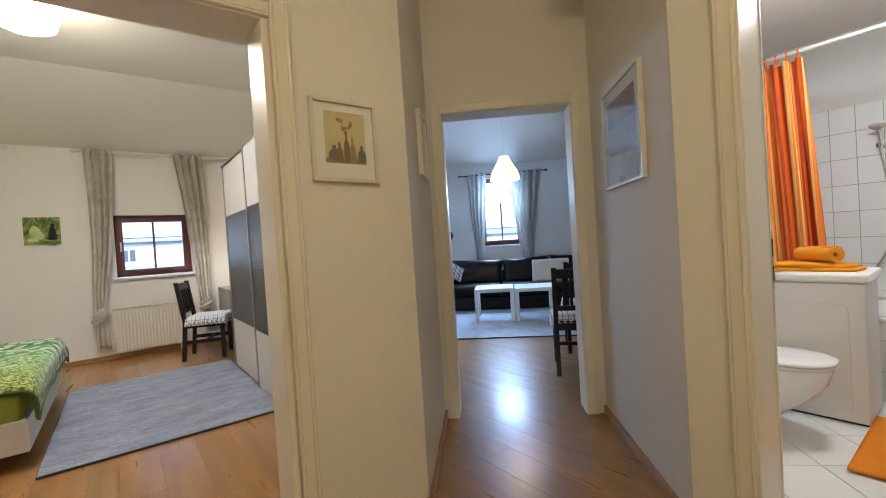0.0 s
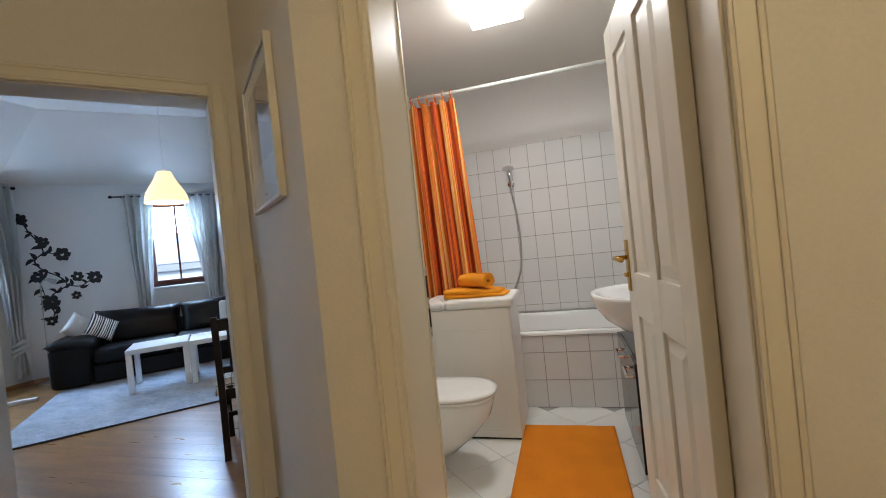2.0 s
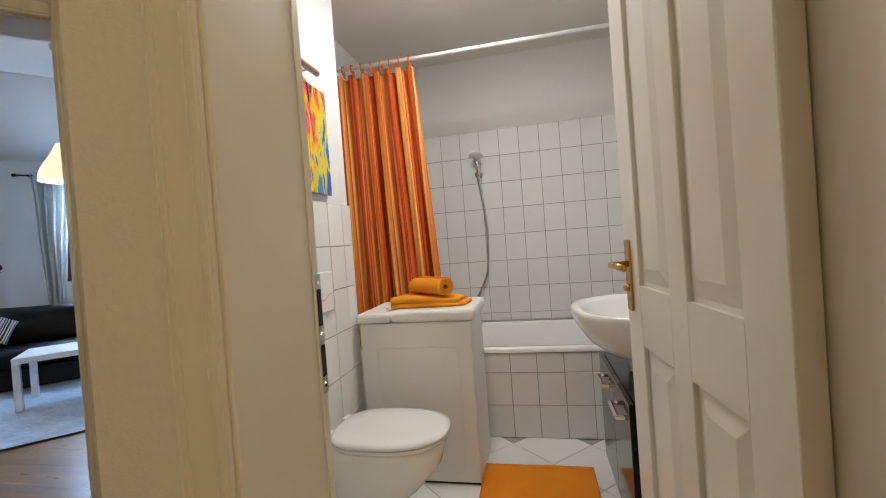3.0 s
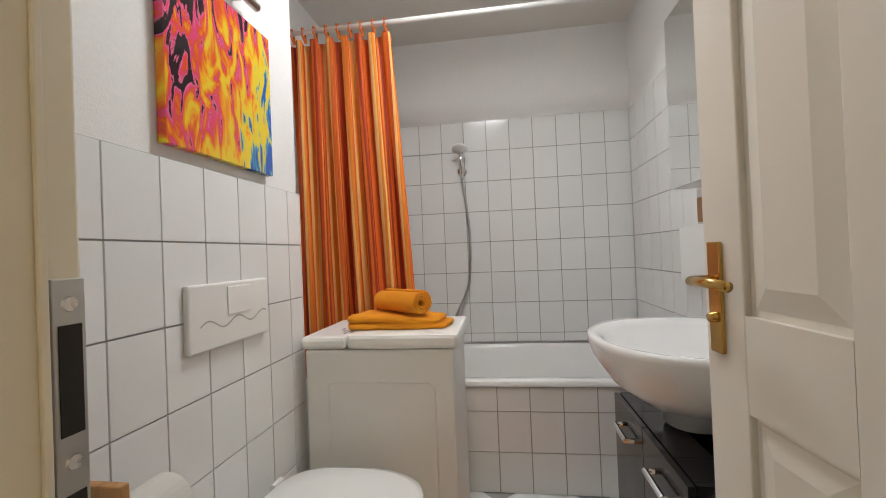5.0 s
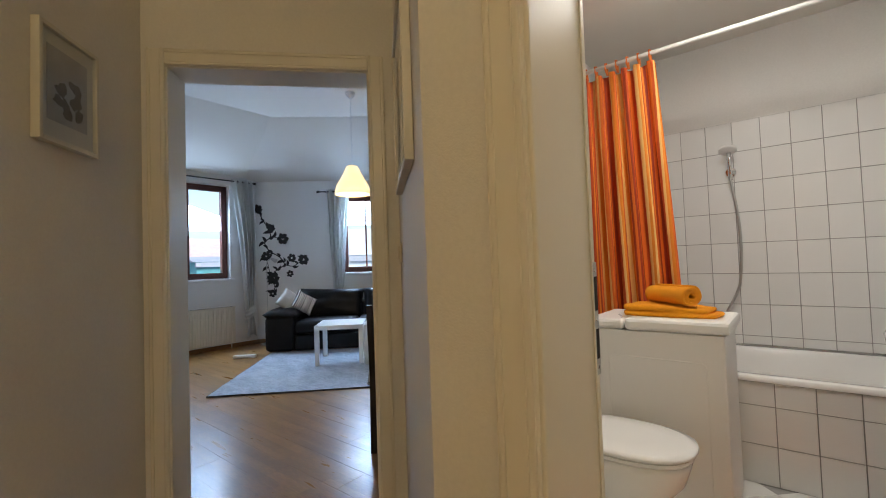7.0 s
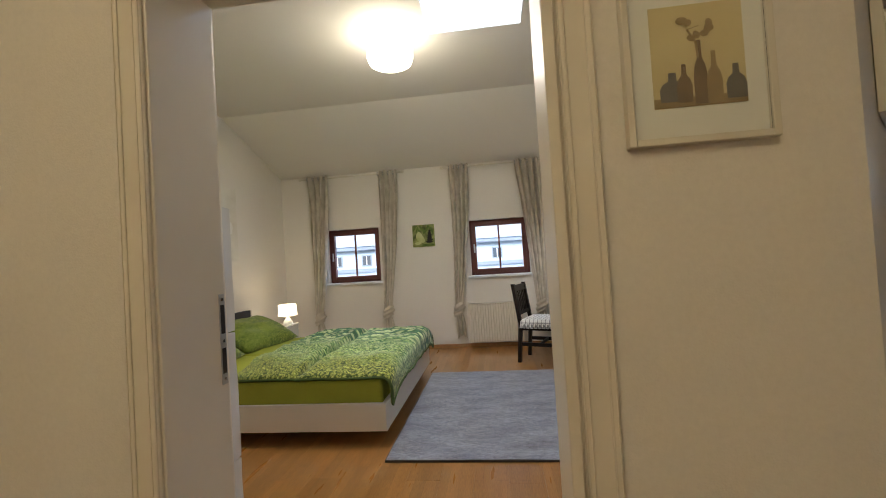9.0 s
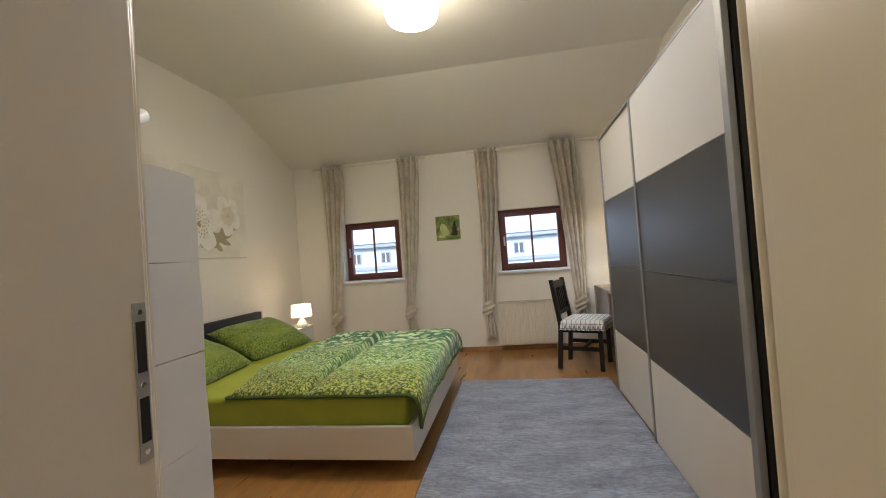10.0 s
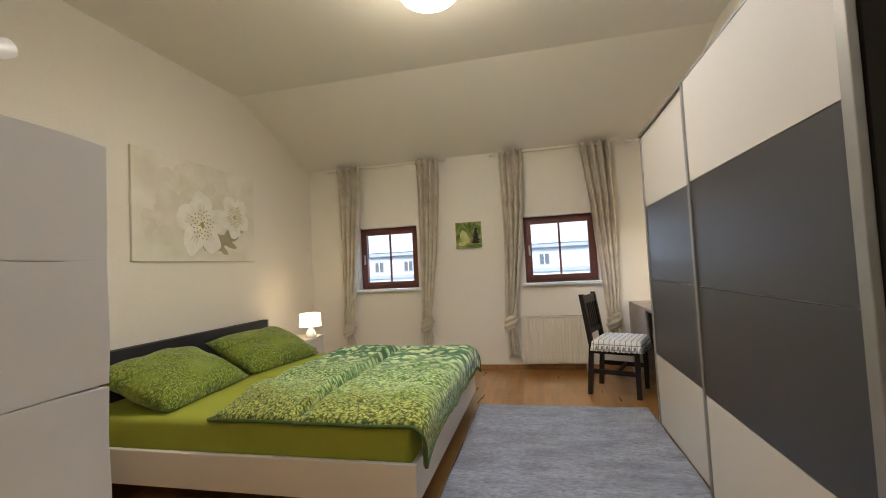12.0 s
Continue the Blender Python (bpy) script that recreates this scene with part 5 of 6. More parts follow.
def toilet():
    e = thing("toilet", pose(3.08, 1.42, 0), "white wall-hung toilet with closed lid", "toilet")
    # outline of the bowl from the wall (y = 0) outwards (-y)
    def ring(w, l, z, back=0.0, n=40):
        out = []
        l, back = l * 0.87, back * 0.87
        for k in range(n):
            a = 2 * math.pi * k / n
            x, y = math.cos(a), math.sin(a)
            px = w / 2 * (abs(x) ** 0.8) * (1 if x > 0 else -1)
            py = -l / 2 + (l / 2) * (abs(y) ** (0.55 if y > 0 else 0.95)) * (1 if y > 0 else -1)
            out.append((px, py - back, z))
        return out

    def loft(rings, cap=True):
        bm = bmesh.new()
        rs = [[bm.verts.new(p) for p in r] for r in rings]
        n = len(rs[0])
        for a, b in zip(rs, rs[1:]):
            for k in range(n):
                bm.faces.new((a[k], a[(k + 1) % n], b[(k + 1) % n], b[k]))
        bm.faces.new(rs[0][::-1])
        bm.faces.new(rs[-1])
        bmesh.ops.recalc_face_normals(bm, faces=bm.faces[:])
        return bm
    part("bowl", loft([ring(0.16, 0.20, 0.085), ring(0.22, 0.34, 0.11), ring(0.30, 0.46, 0.20), ring(0.355, 0.56, 0.30), ring(0.365, 0.585, 0.37), ring(0.36, 0.58, 0.395)]), ENAMEL, e, smooth=True)
    part("seat", loft([ring(0.365, 0.53, 0.398, 0.065), ring(0.375, 0.54, 0.404, 0.06), ring(0.375, 0.54, 0.414, 0.06)]), ENAMEL, e)
    part("lid", loft([ring(0.372, 0.545, 0.417, 0.058), ring(0.382, 0.555, 0.423, 0.055), ring(0.378, 0.55, 0.434, 0.057), ring(0.34, 0.50, 0.440, 0.07), ring(0.2, 0.3, 0.443, 0.15)]), ENAMEL, e, smooth=True)
    for x in (-0.08, 0.08):
        part("hinge", lathe([(0.013, 0), (0.013, 0.05)], 12, m=Matrix.Translation((x - 0.025, -0.045, 0.425)) @ Matrix.Rotation(radians(90), 4, 'Y')), PLASTIC, e)
    part("wall_spacer", box(-0.17, 0.17, -0.012, 0.0, 0.09, 0.39, 0.004), ENAMEL, e)


toilet()
fp = thing("flush_plate", pose(3.017, 1.421, 0.997), "white dual flush plate with wavy button edge", "flush plate")
part("plate", box(-0.178, 0.178, -0.018, 0, -0.088, 0.088, 0.006), PLASTIC, fp)
bm = bmesh.new()
n = 20
tp = [bm.verts.new((-0.14 + 0.30 * k / n, -0.0188, -0.02 + 0.012 * math.sin(k * 0.75))) for k in range(n + 1)]
bt = [bm.verts.new((-0.14 + 0.30 * k / n, -0.0188, -0.024 + 0.012 * math.sin(k * 0.75))) for k in range(n + 1)]
for k in range(n):
    bm.faces.new((tp[k], tp[k + 1], bt[k + 1], bt[k]))
part("button_edge", bm, paint("plate_shadow_line", (0.45, 0.45, 0.43)), fp)
part("button", box(-0.03, 0.075, -0.022, -0.018, -0.005, 0.075, 0.002), PLASTIC, fp)


def bathtub():
    e = thing("bathtub", pose(3.898, -0.19, 0), "white enamel bathtub with tiled apron", "bathtub")
    L, W, zt = 1.89, 0.838, 0.535
    bm = bmesh.new()
    # rim to basin, from outside to the bottom
    levels = ((0.0, 0.0, zt - 0.028), (0.0, 0.0, zt - 0.006), (0.008, 0.0, zt), (0.06, 0.16, zt), (0.075, 0.30, zt - 0.012), (0.12, 0.5, zt - 0.22), (0.16, 0.6, zt - 0.36), (0.24, 0.6, zt - 0.39))
    rs = []
    for ins, rnd, z in levels:
        ring = []
        n = 48
        a0, b0 = W / 2 - ins, L / 2 - ins * 1.35
        for k in range(n):
            t = 2 * math.pi * k / n
            pw = 2 / (2 + (1 - rnd) * 28)
            x = a0 * abs(math.cos(t)) ** pw * (1 if math.cos(t) >= 0 else -1)
            y = b0 * abs(math.sin(t)) ** pw * (1 if math.sin(t) >= 0 else -1)
            ring.append(bm.verts.new((W / 2 + x, L / 2 + y, z)))
        rs.append(ring)
    for a, b in zip(rs, rs[1:]):
        for k in range(48):
            bm.faces.new((a[k], a[(k + 1) % 48], b[(k + 1) % 48], b[k]))
    bm.faces.new(rs[-1])
    bmesh.ops.recalc_face_normals(bm, faces=bm.faces[:])
    part("basin", bm, ENAMEL, e, smooth=True)
    part("apron", box(0.012, 0.06, 0, L, 0, zt - 0.03), GROUT, e)
    return e


TUB = bathtub()


def washbasin():
    e = thing("washbasin", pose(3.28, -0.19, 0), "white ceramic washbasin with chrome tap", "washbasin")
    bm = bmesh.new()
    prof = ((0.30, 0.845, 1.0), (0.315, 0.858, 1.0), (0.31, 0.866, 1.0), (0.285, 0.864, 0.96), (0.262, 0.845, 0.92), (0.20, 0.765, 0.85), (0.08, 0.715, 0.8), (0.02, 0.71, 0.8))
    outer = ((0.315, 0.845), (0.30, 0.80), (0.25, 0.73), (0.17, 0.675), (0.09, 0.65), (0.085, 0.60))

    def ring(r, z, sq=1.0):
        out = []
        for k in range(48):
            t = 2 * math.pi * k / 48
            x, y = math.cos(t), math.sin(t)
            yy = 0.275 + (0.29 * r / 0.315) * y
            if y < 0:
                yy = 0.275 + (0.272 * min(r / 0.315, 1)) * (-(abs(y) ** 0.45))
            out.append(bm.verts.new((r * 1.06 * (abs(x) ** 0.9) * (1 if x > 0 else -1), yy, z)))
        return out
    rs = [ring(r, z) for r, z in outer[::-1]] + [ring(r, z) for r, z, _ in prof[1:]]
    for a, b in zip(rs, rs[1:]):
        for k in range(48):
            bm.faces.new((a[k], a[(k + 1) % 48], b[(k + 1) % 48], b[k]))
    bm.faces.new(rs[0][::-1])
    bm.faces.new(rs[-1])
    bmesh.ops.recalc_face_normals(bm, faces=bm.faces[:])
    part("bowl", bm, ENAMEL, e, smooth=True)
    part("overflow", lathe([(0.012, 0), (0.010, 0.003)], 16, m=Matrix.Translation((-0.02, 0.062, 0.80)) @ Matrix.Rotation(radians(-75), 4, 'X')), DARK, e)
    tap = part("tap", tube([(0, 0.045, 0.86), (0, 0.045, 0.92), (0, 0.07, 0.935), (0, 0.17, 0.915)], 0.017, 14), CHROME, e, "chrome mixer tap", smooth=True)
    part("tap_lever", tube([(0, 0.045, 0.94), (0, 0.06, 0.965), (0, 0.15, 0.985)], lambda k: 0.016 - 0.008 * k, 12), CHROME, tap, smooth=True)
    part("trap", tube([(0, 0.22, 0.62), (0, 0.22, 0.55), (0, 0.20, 0.53), (0, 0.02, 0.53)], 0.022, 12), CHROME, e, smooth=True)


washbasin()


def vanity():
    e = thing("vanity_unit", pose(2.94, -0.185, 0), "black gloss vanity unit with chrome drawer handles", "cabinet")
    g = material("black_gloss", (0.016, 0.016, 0.018), 0.12, var=0.3)
    W = 0.66
    for nm, dims in (("bottom", (0, W, 0, 0.40, 0.08, 0.10)), ("side_panel", (0, 0.018, 0, 0.40, 0.1005, 0.585)), ("side_panel", (W - 0.018, W, 0, 0.40, 0.1005, 0.585)),
                     ("back", (0.0185, W - 0.0185, 0, 0.012, 0.1005, 0.585)), ("top_panel", (0.0185, 0.14, 0.0125, 0.40, 0.565, 0.585)),
                     ("top_panel", (W - 0.20, W - 0.0185, 0.0125, 0.40, 0.565, 0.585)), ("top_panel", (0.1405, W - 0.2005, 0.30, 0.40, 0.565, 0.585)),
                     ("shelf", (0.0185, W - 0.0185, 0.0125, 0.38, 0.50, 0.51))):
        part(nm, box(*dims, 0.001), g, e)
    for a, b in ((0.0, W / 2 - 0.002), (W / 2 + 0.002, W)):
        d = part("door", box(a, b, 0.402, 0.42, 0.085, 0.583, 0.002), g, e)
        x = (a + b) / 2
        h = tube([(x - 0.07, 0.42, 0.50), (x - 0.07, 0.445, 0.50), (x + 0.07, 0.445, 0.50), (x + 0.07, 0.42, 0.50)], 0.009, 8)
        part("handle", h, CHROME, d, "chrome bow handle")
    for x in (0.04, W - 0.04):
        for y in (0.04, 0.36):
            part("foot", lathe([(0.015, 0), (0.015, 0.08)], 12, m=Matrix.Translation((x, y, 0))), CHROME, e)


vanity()
mc = thing("mirror_cabinet", pose(3.165, -0.189, 0.04), "white mirror cabinet above the washbasin", "mirror cabinet")
part("body", box(0, 0.595, 0.0, 0.118, 1.325, 2.02, 0.002), PLASTIC, mc)
for a, b in ((0.0, 0.296), (0.299, 0.595)):
    part("mirror_door", box(a, b, 0.12, 0.126, 1.325, 2.02), MIRROR, mc, "mirrored door")
db = thing("paper_dispenser", pose(3.822, -0.189, 1.09), "flat white dispenser on the bathroom wall", "dispenser")
part("body", box(-0.122, 0.122, 0, 0.035, -0.12, 0.126, 0.006), PLASTIC, db)
wh = thing("wooden_hook", pose(3.735, -0.189, 1.275), "small wooden wall hook", "hook")
part("body", box(-0.032, 0.032, 0, 0.03, -0.048, 0.052, 0.004), OAK, wh)

rl = thing("shower_rail", pose(0, 0, 0), "white shower curtain rail across the tub", "shower rail")
part("rail", tube([(3.955, 1.705, 2.307), (3.955, -0.185, 2.307)], 0.0125, 14), PLASTIC, rl, smooth=True)
for y, s in ((1.705, 1), (-0.185, -1)):
    part("flange", lathe([(0.025, 0), (0.025, 0.012)], 18, m=Matrix.Translation((3.955, y - 0.006, 2.307)) @ Matrix.Rotation(radians(90), 4, 'X')), PLASTIC, rl)
sc = thing("shower_curtain", pose(0, 0, 0), "orange and red striped shower curtain drawn to one end", "shower curtain")


def shower_cloth(u, v):
    fo = 7
    ph = 2 * math.pi * fo * (u + 0.015 * math.sin(v * 3 + u * 9))
    y1 = 1.145 - 0.088 * v
    y = 1.685 + (y1 - 1.685) * u
    sag = 0.02 * (0.5 + 0.5 * math.cos(ph * 1)) * max(0, 1 - v * 14)
    amp = 0.046 * (0.75 + 0.5 * noise.noise(Vector((u * 5, v * 1.5, 3)))) * (0.8 + 0.3 * v)
    return Vector((3.985 + amp * math.sin(ph) + 0.012 * v, y + 0.010 * math.sin(ph * 2 + 1), 2.278 - sag - v * 1.83))


thicken(part("cloth", sheet(150, 40, shower_cloth), STRIPES, sc, smooth=True), 0.0015)
ORP = material("orange_ring_cloth", (0.70, 0.18, 0.03), 0.7)
for k in range(9):
    y = 1.67 - 0.062 * k
    part("loop", tube([(3.975, y, 2.262), (3.937, y, 2.292), (3.938, y, 2.320), (3.957, y, 2.328), (3.974, y, 2.304), (3.983, y, 2.262)], 0.006, 6), ORP, sc)

sw = thing("hand_shower", pose(4.737, 0.885, 0), "chrome and white hand shower with a grey hose", "shower")
part("wall_holder", lathe([(0.03, 0), (0.03, 0.015), (0.014, 0.02), (0.012, 0.06)], 18, m=Matrix.Translation((0, 0, 1.68)) @ Matrix.Rotation(radians(-90), 4, 'Y')), CHROME, sw)
part("grip", tube([(-0.055, 0, 1.62), (-0.065, 0.0, 1.72), (-0.085, 0.0, 1.80)], 0.013, 12), CHROME, sw, smooth=True)
part("head", lathe([(0.012, 0.03), (0.05, 0.012), (0.052, 0.0), (0.046, -0.006)], 24, m=Matrix.Translation((-0.10, 0.005, 1.81)) @ Matrix.Rotation(radians(25), 4, 'Y')), PLASTIC, sw, "round white shower head", smooth=True)
hose = []
for k in range(33):
    t = k / 32
    hose.append((-0.055 + 0.02 * t, 0.035 * math.sin(-t * 4.0) * (1 if t < .6 else 1) + (0.13 * max(0, (t - 0.66) / 0.34) ** 1.2), 1.62 - t * 1.05))
part("hose", tube(hose, 0.0085, 10), STEEL, sw, "flexible grey steel hose", smooth=True)

# towels on the machine
tw = thing("folded_towel", pose(3.575, 1.05, 0.856, 0, 0, -4), "folded orange towel on the washing machine", "towel", "orange towels")
for k in range(2):
    bm = box(-0.11, 0.11, -0.20 + 0.03 * k, 0.19, 0.0 + 0.026 * k, 0.026 + 0.026 * k, 0.011)
    bmesh.ops.subdivide_edges(bm, edges=[x for x in bm.edges if x.calc_length() > 0.1], cuts=8, use_grid_fill=True)
    for v in bm.verts:
        taper = max(0.0, (-v.co.y - 0.02) / 0.18)
        v.co.x *= 1 - 0.35 * taper
        v.co.z *= 1 - 0.30 * taper
        v.co += Vector((0.006 * noise.noise(v.co * 12), 0.010 * noise.noise(v.co * 8), 0.007 * noise.noise(v.co * 14 + Vector((k, 0, 0))) if v.co.z > 0.01 else 0))
    part("fold", bm, TOWEL, tw, smooth=True)
tr = thing("rolled_towel", pose(3.575, 1.05, 0.908, 0, 0, -38), "rolled orange towel on top of a folded one", "towel", "orange towels")
bm = bmesh.new()


def roll(u, v):
    a = u * 2 * math.pi * 3.2
    r = (0.010 + 0.036 * u) * (1 + 0.10 * noise.noise(Vector((a * 0.6, v * 2, 5))))
    return Vector((r * math.cos(a), (v - 0.5) * 0.25 + 0.004 * noise.noise(Vector((a, v * 3, 0))), 0.047 + 0.88 * r * math.sin(a)))


thicken(part("cloth", sheet(90, 10, roll), TOWEL, tr, smooth=True), 0.008)
ob = part("bath_mat", sheet(30, 40, lambda u, v: Vector((2.785 + 0.79 * v, 0.300 + 0.525 * u, 0.019 + 0.003 * noise.noise(Vector((u * 4, v * 5, 1)))))), MATM, smooth=True)
thicken(ob, 0.010)
tagged(ob, "orange towelling bath mat on the tiles", "bath mat")
ap = thing("abstract_picture", pose(3.023, 1.430, 1.665), "glossy colourful abstract print in orange, pink and yellow", "picture")


def abstract_print():
    m = bpy.data.materials.new("abstract_print")
    m.use_nodes = True
    nt, b = m.node_tree, m.node_tree.nodes["Principled BSDF"]
    N, L = nt.nodes.new, nt.links.new
    b.inputs["Roughness"].default_value = 0.12
    tc = N("ShaderNodeTexCoord")
    mp = N("ShaderNodeMapping")
    mp.inputs["Rotation"].default_value = (0, 0.75, 0)
    mp.inputs["Scale"].default_value = (7.0, 1, 2.4)
    L(tc.outputs["Object"], mp.inputs[0])
    nz = N("ShaderNodeTexNoise")
    nz.inputs["Scale"].default_value, nz.inputs["Detail"].default_value, nz.inputs["Distortion"].default_value = 2.0, 6, 1.6
    L(mp.outputs[0], nz.inputs["Vector"])
    cr = N("ShaderNodeValToRGB")
    stops = ((0.26, (0.03, 0.10, 0.42)), (0.315, (0.08, 0.30, 0.45)), (0.345, (0.74, 0.62, 0.03)), (0.45, (0.82, 0.56, 0.015)), (0.50, (0.82, 0.30, 0.01)), (0.56, (0.72, 0.08, 0.02)),
             (0.60, (0.74, 0.06, 0.22)), (0.615, (0.78, 0.18, 0.30)), (0.632, (0.03, 0.015, 0.02)))
    for n, (p, c) in enumerate(stops):
        e = cr.color_ramp.elements[n] if n < 2 else cr.color_ramp.elements.new(p)
        e.position, e.color = p, (*c, 1)
    sp = N("ShaderNodeSeparateXYZ")
    L(tc.outputs["Object"], sp.inputs[0])
    ad = N("ShaderNodeMath")
    ad.operation = 'MULTIPLY_ADD'
    ad.inputs[1].default_value = -0.62
    L(sp.outputs["X"], ad.inputs[0])
    L(nz.outputs[0], ad.inputs[2])
    s2 = N("ShaderNodeMath")
    s2.operation = 'MULTIPLY_ADD'
    s2.inputs[1].default_value = 0.42
    L(sp.outputs["Z"], s2.inputs[0])
    L(ad.outputs[0], s2.inputs[2])
    L(s2.outputs[0], cr.inputs[0])
    L(cr.outputs[0], b.inputs["Base Color"])
    return m


part("panel", box(-0.233, 0.233, -0.026, -0.001, -0.236, 0.236, 0.002), abstract_print(), ap)
# plain grey metal rail above the picture; it holds no light source
pb = thing("picture_bar", pose(0, 0, 0), "slim grey metal bar above the picture", "wall lamp")
part("bar", tube([(2.86, 1.385, 1.955), (3.16, 1.385, 1.955)], 0.014, 12), STEEL, pb, smooth=True)
for x in (2.92, 3.10):
    part("arm", tube([(x, 1.43, 1.955), (x, 1.385, 1.955)], 0.007, 8), STEEL, pb)
rh = thing("toilet_roll_holder", pose(2.63, 1.42, 0.66), "wooden toilet roll holder with a white paper roll", "toilet roll holder")
part("back_board", box(-0.09, -0.07, -0.12, 0.0, -0.06, 0.10, 0.003), OAK, rh)
part("bar", tube([(-0.07, -0.09, 0.0), (0.09, -0.09, 0.0)], 0.012, 10), OAK, rh)
part("paper_roll", lathe([(0.02, -0.05), (0.055, -0.05), (0.055, 0.05), (0.02, 0.05)], 28, m=Matrix.Translation((0.0, -0.09, 0.0)) @ Matrix.Rotation(radians(90), 4, 'Y')), PAPERW, rh, "white paper roll", smooth=False)
bl = thing("bathroom_lamp", pose(3.37, 0.74, 2.58), "square white lit ceiling lamp", "ceiling lamp")
part("base", box(-0.13, 0.13, -0.13, 0.13, -0.03, 0, 0.004), ENAMEL, bl)
g = part("diffuser", box(-0.155, 0.155, -0.155, 0.155, -0.085, -0.03, 0.008), BATHL, bl, "glowing white glass diffuser")
g.visible_shadow = False

# ---- hall ----


def framed(name, m, w, h, art, label, mount=0.2):
    """A framed picture; its face looks along -y, the wall is at y = 0."""
    e = thing(name, m, label, "picture", "hall pictures")
    f = 0.014
    for a, b, c, d in ((-w / 2, -w / 2 + f, -h / 2, h / 2), (w / 2 - f, w / 2, -h / 2, h / 2), (-w / 2 + f, w / 2 - f, -h / 2, -h / 2 + f), (-w / 2 + f, w / 2 - f, h / 2 - f, h / 2)):
        part("frame_bar", box(a, b, -0.026, -0.002, c, d, 0.002), FRAMEW, e)
    part("mount_card", box(-w / 2 + f, w / 2 - f, -0.012, -0.004, -h / 2 + f, h / 2 - f), CARD, e)
    art(e, w, h)
    g = part("glass", box(-w / 2 + f, w / 2 - f, -0.0205, -0.0185, -h / 2 + f, h / 2 - f), PICGLASS, e)
    g.visible_shadow = False
    return e


BOT3 = paint("ochre_brown", (0.36, 0.26, 0.12), second=(0.26, 0.18, 0.08), scale=24)
BEIGE, BOT, BOT2, LIGHTP = paint("beige_print", (0.66, 0.56, 0.30), second=(0.58, 0.47, 0.22), scale=12), paint("bottle_brown", (0.16, 0.105, 0.06), second=(0.25, 0.17, 0.08), scale=20), \
    paint("bottle_grey", (0.20, 0.18, 0.15), second=(0.12, 0.10, 0.08), scale=20), paint("pale_print", (0.58, 0.57, 0.55), second=(0.40, 0.39, 0.38), scale=10)


def still_life(e, w, h):
    part("print", box(-w * 0.30, w * 0.32, -0.0135, -0.012, -h * 0.27, h * 0.36), BEIGE, e)
    part("table_edge", box(-w * 0.30, w * 0.32, -0.0142, -0.0136, -h * 0.27, -h * 0.21), BOT3, e)
    for k, (x, z, bw, bh, mt) in enumerate(((-0.17, -0.17, 0.085, 0.065, BOT2), (-0.09, -0.16, 0.05, 0.085, BOT), (0.02, -0.12, 0.045, 0.14, BOT), (0.11, -0.15, 0.05, 0.115, BOT3), (0.25, -0.17, 0.065, 0.075, BOT2))):
        bm = bmesh.new()
        flat_poly(bm, x * w, z * h, [(-bw * w, -bh * h), (bw * w, -bh * h), (bw * 1.05 * w, bh * 0.2 * h), (bw * 0.8 * w, bh * 0.7 * h), (bw * 0.35 * w, bh * h), (bw * 0.3 * w, bh * 1.8 * h), (-bw * 0.3 * w, bh * 1.8 * h), (-bw * 0.35 * w, bh * h), (-bw * 0.8 * w, bh * 0.7 * h), (-bw * 1.05 * w, bh * 0.2 * h)], -0.0146 - 0.0003 * k)
        part("bottle", bm, mt, e)
    bm = bmesh.new()
    for k in range(9):
        flat_poly(bm, (0.0 + 0.10 * math.cos(k * 2.4)) * w, (0.20 + 0.06 * math.sin(k * 1.9)) * h, blob(0.030 * w, 0.020 * h, k, seed=k), -0.0162 - 0.0001 * k)
    ribbon_pts = ((0.01, 0.02), (0.0, 0.12), (-0.05, 0.20), (0.03, 0.22))
    for (xa, za), (xb, zb) in zip(ribbon_pts, ribbon_pts[1:]):
        bm.faces.new([bm.verts.new((px * w, -0.0160, pz * h)) for px, pz in ((xa - 0.008, za), (xa + 0.008, za), (xb + 0.008, zb), (xb - 0.008, zb))])
    part("flowers", bm, BOT3, e)


def cool_print(e, w, h):
    part("print", box(-w * 0.33, w * 0.33, -0.0135, -0.012, -h * 0.30, h * 0.34), LIGHTP, e)
    bm = bmesh.new()
    for k in range(10):
        flat_poly(bm, (0.18 * math.sin(k * 1.7)) * w, (-0.20 + 0.03 * k) * h, blob(0.09 * w, 0.045 * h, k, 12, 0.5, k), -0.0142 - 0.0002 * k)
    part("shapes", bm, BOT2, e)


def dusk_print(e, w, h):
    """Brown sky over a dark band; the pale blue-grey below, with streaks, paints the glass's reflection."""
    part("print", box(-w * 0.36, w * 0.36, -0.0135, -0.012, -h * 0.18, h * 0.36), GLAREP, e)
    part("sky", box(-w * 0.36, w * 0.36, -0.0145, -0.0135, h * 0.17, h * 0.36), DUSKS, e)
    part("band", box(-w * 0.36, w * 0.36, -0.0145, -0.0135, h * 0.10, h * 0.17), BOT2, e)
    bm = bmesh.new()
    for k in range(12):
        flat_poly(bm, (-0.30 + 0.055 * k) * w, (0.02 + 0.03 * math.sin(k * 2.3)) * h, blob(0.016 * w, 0.10 * h, 0.1 * math.sin(k), 12, 0.5, k), -0.0142 - 0.0002 * k)
    part("streaks", bm, LIGHTP, e)


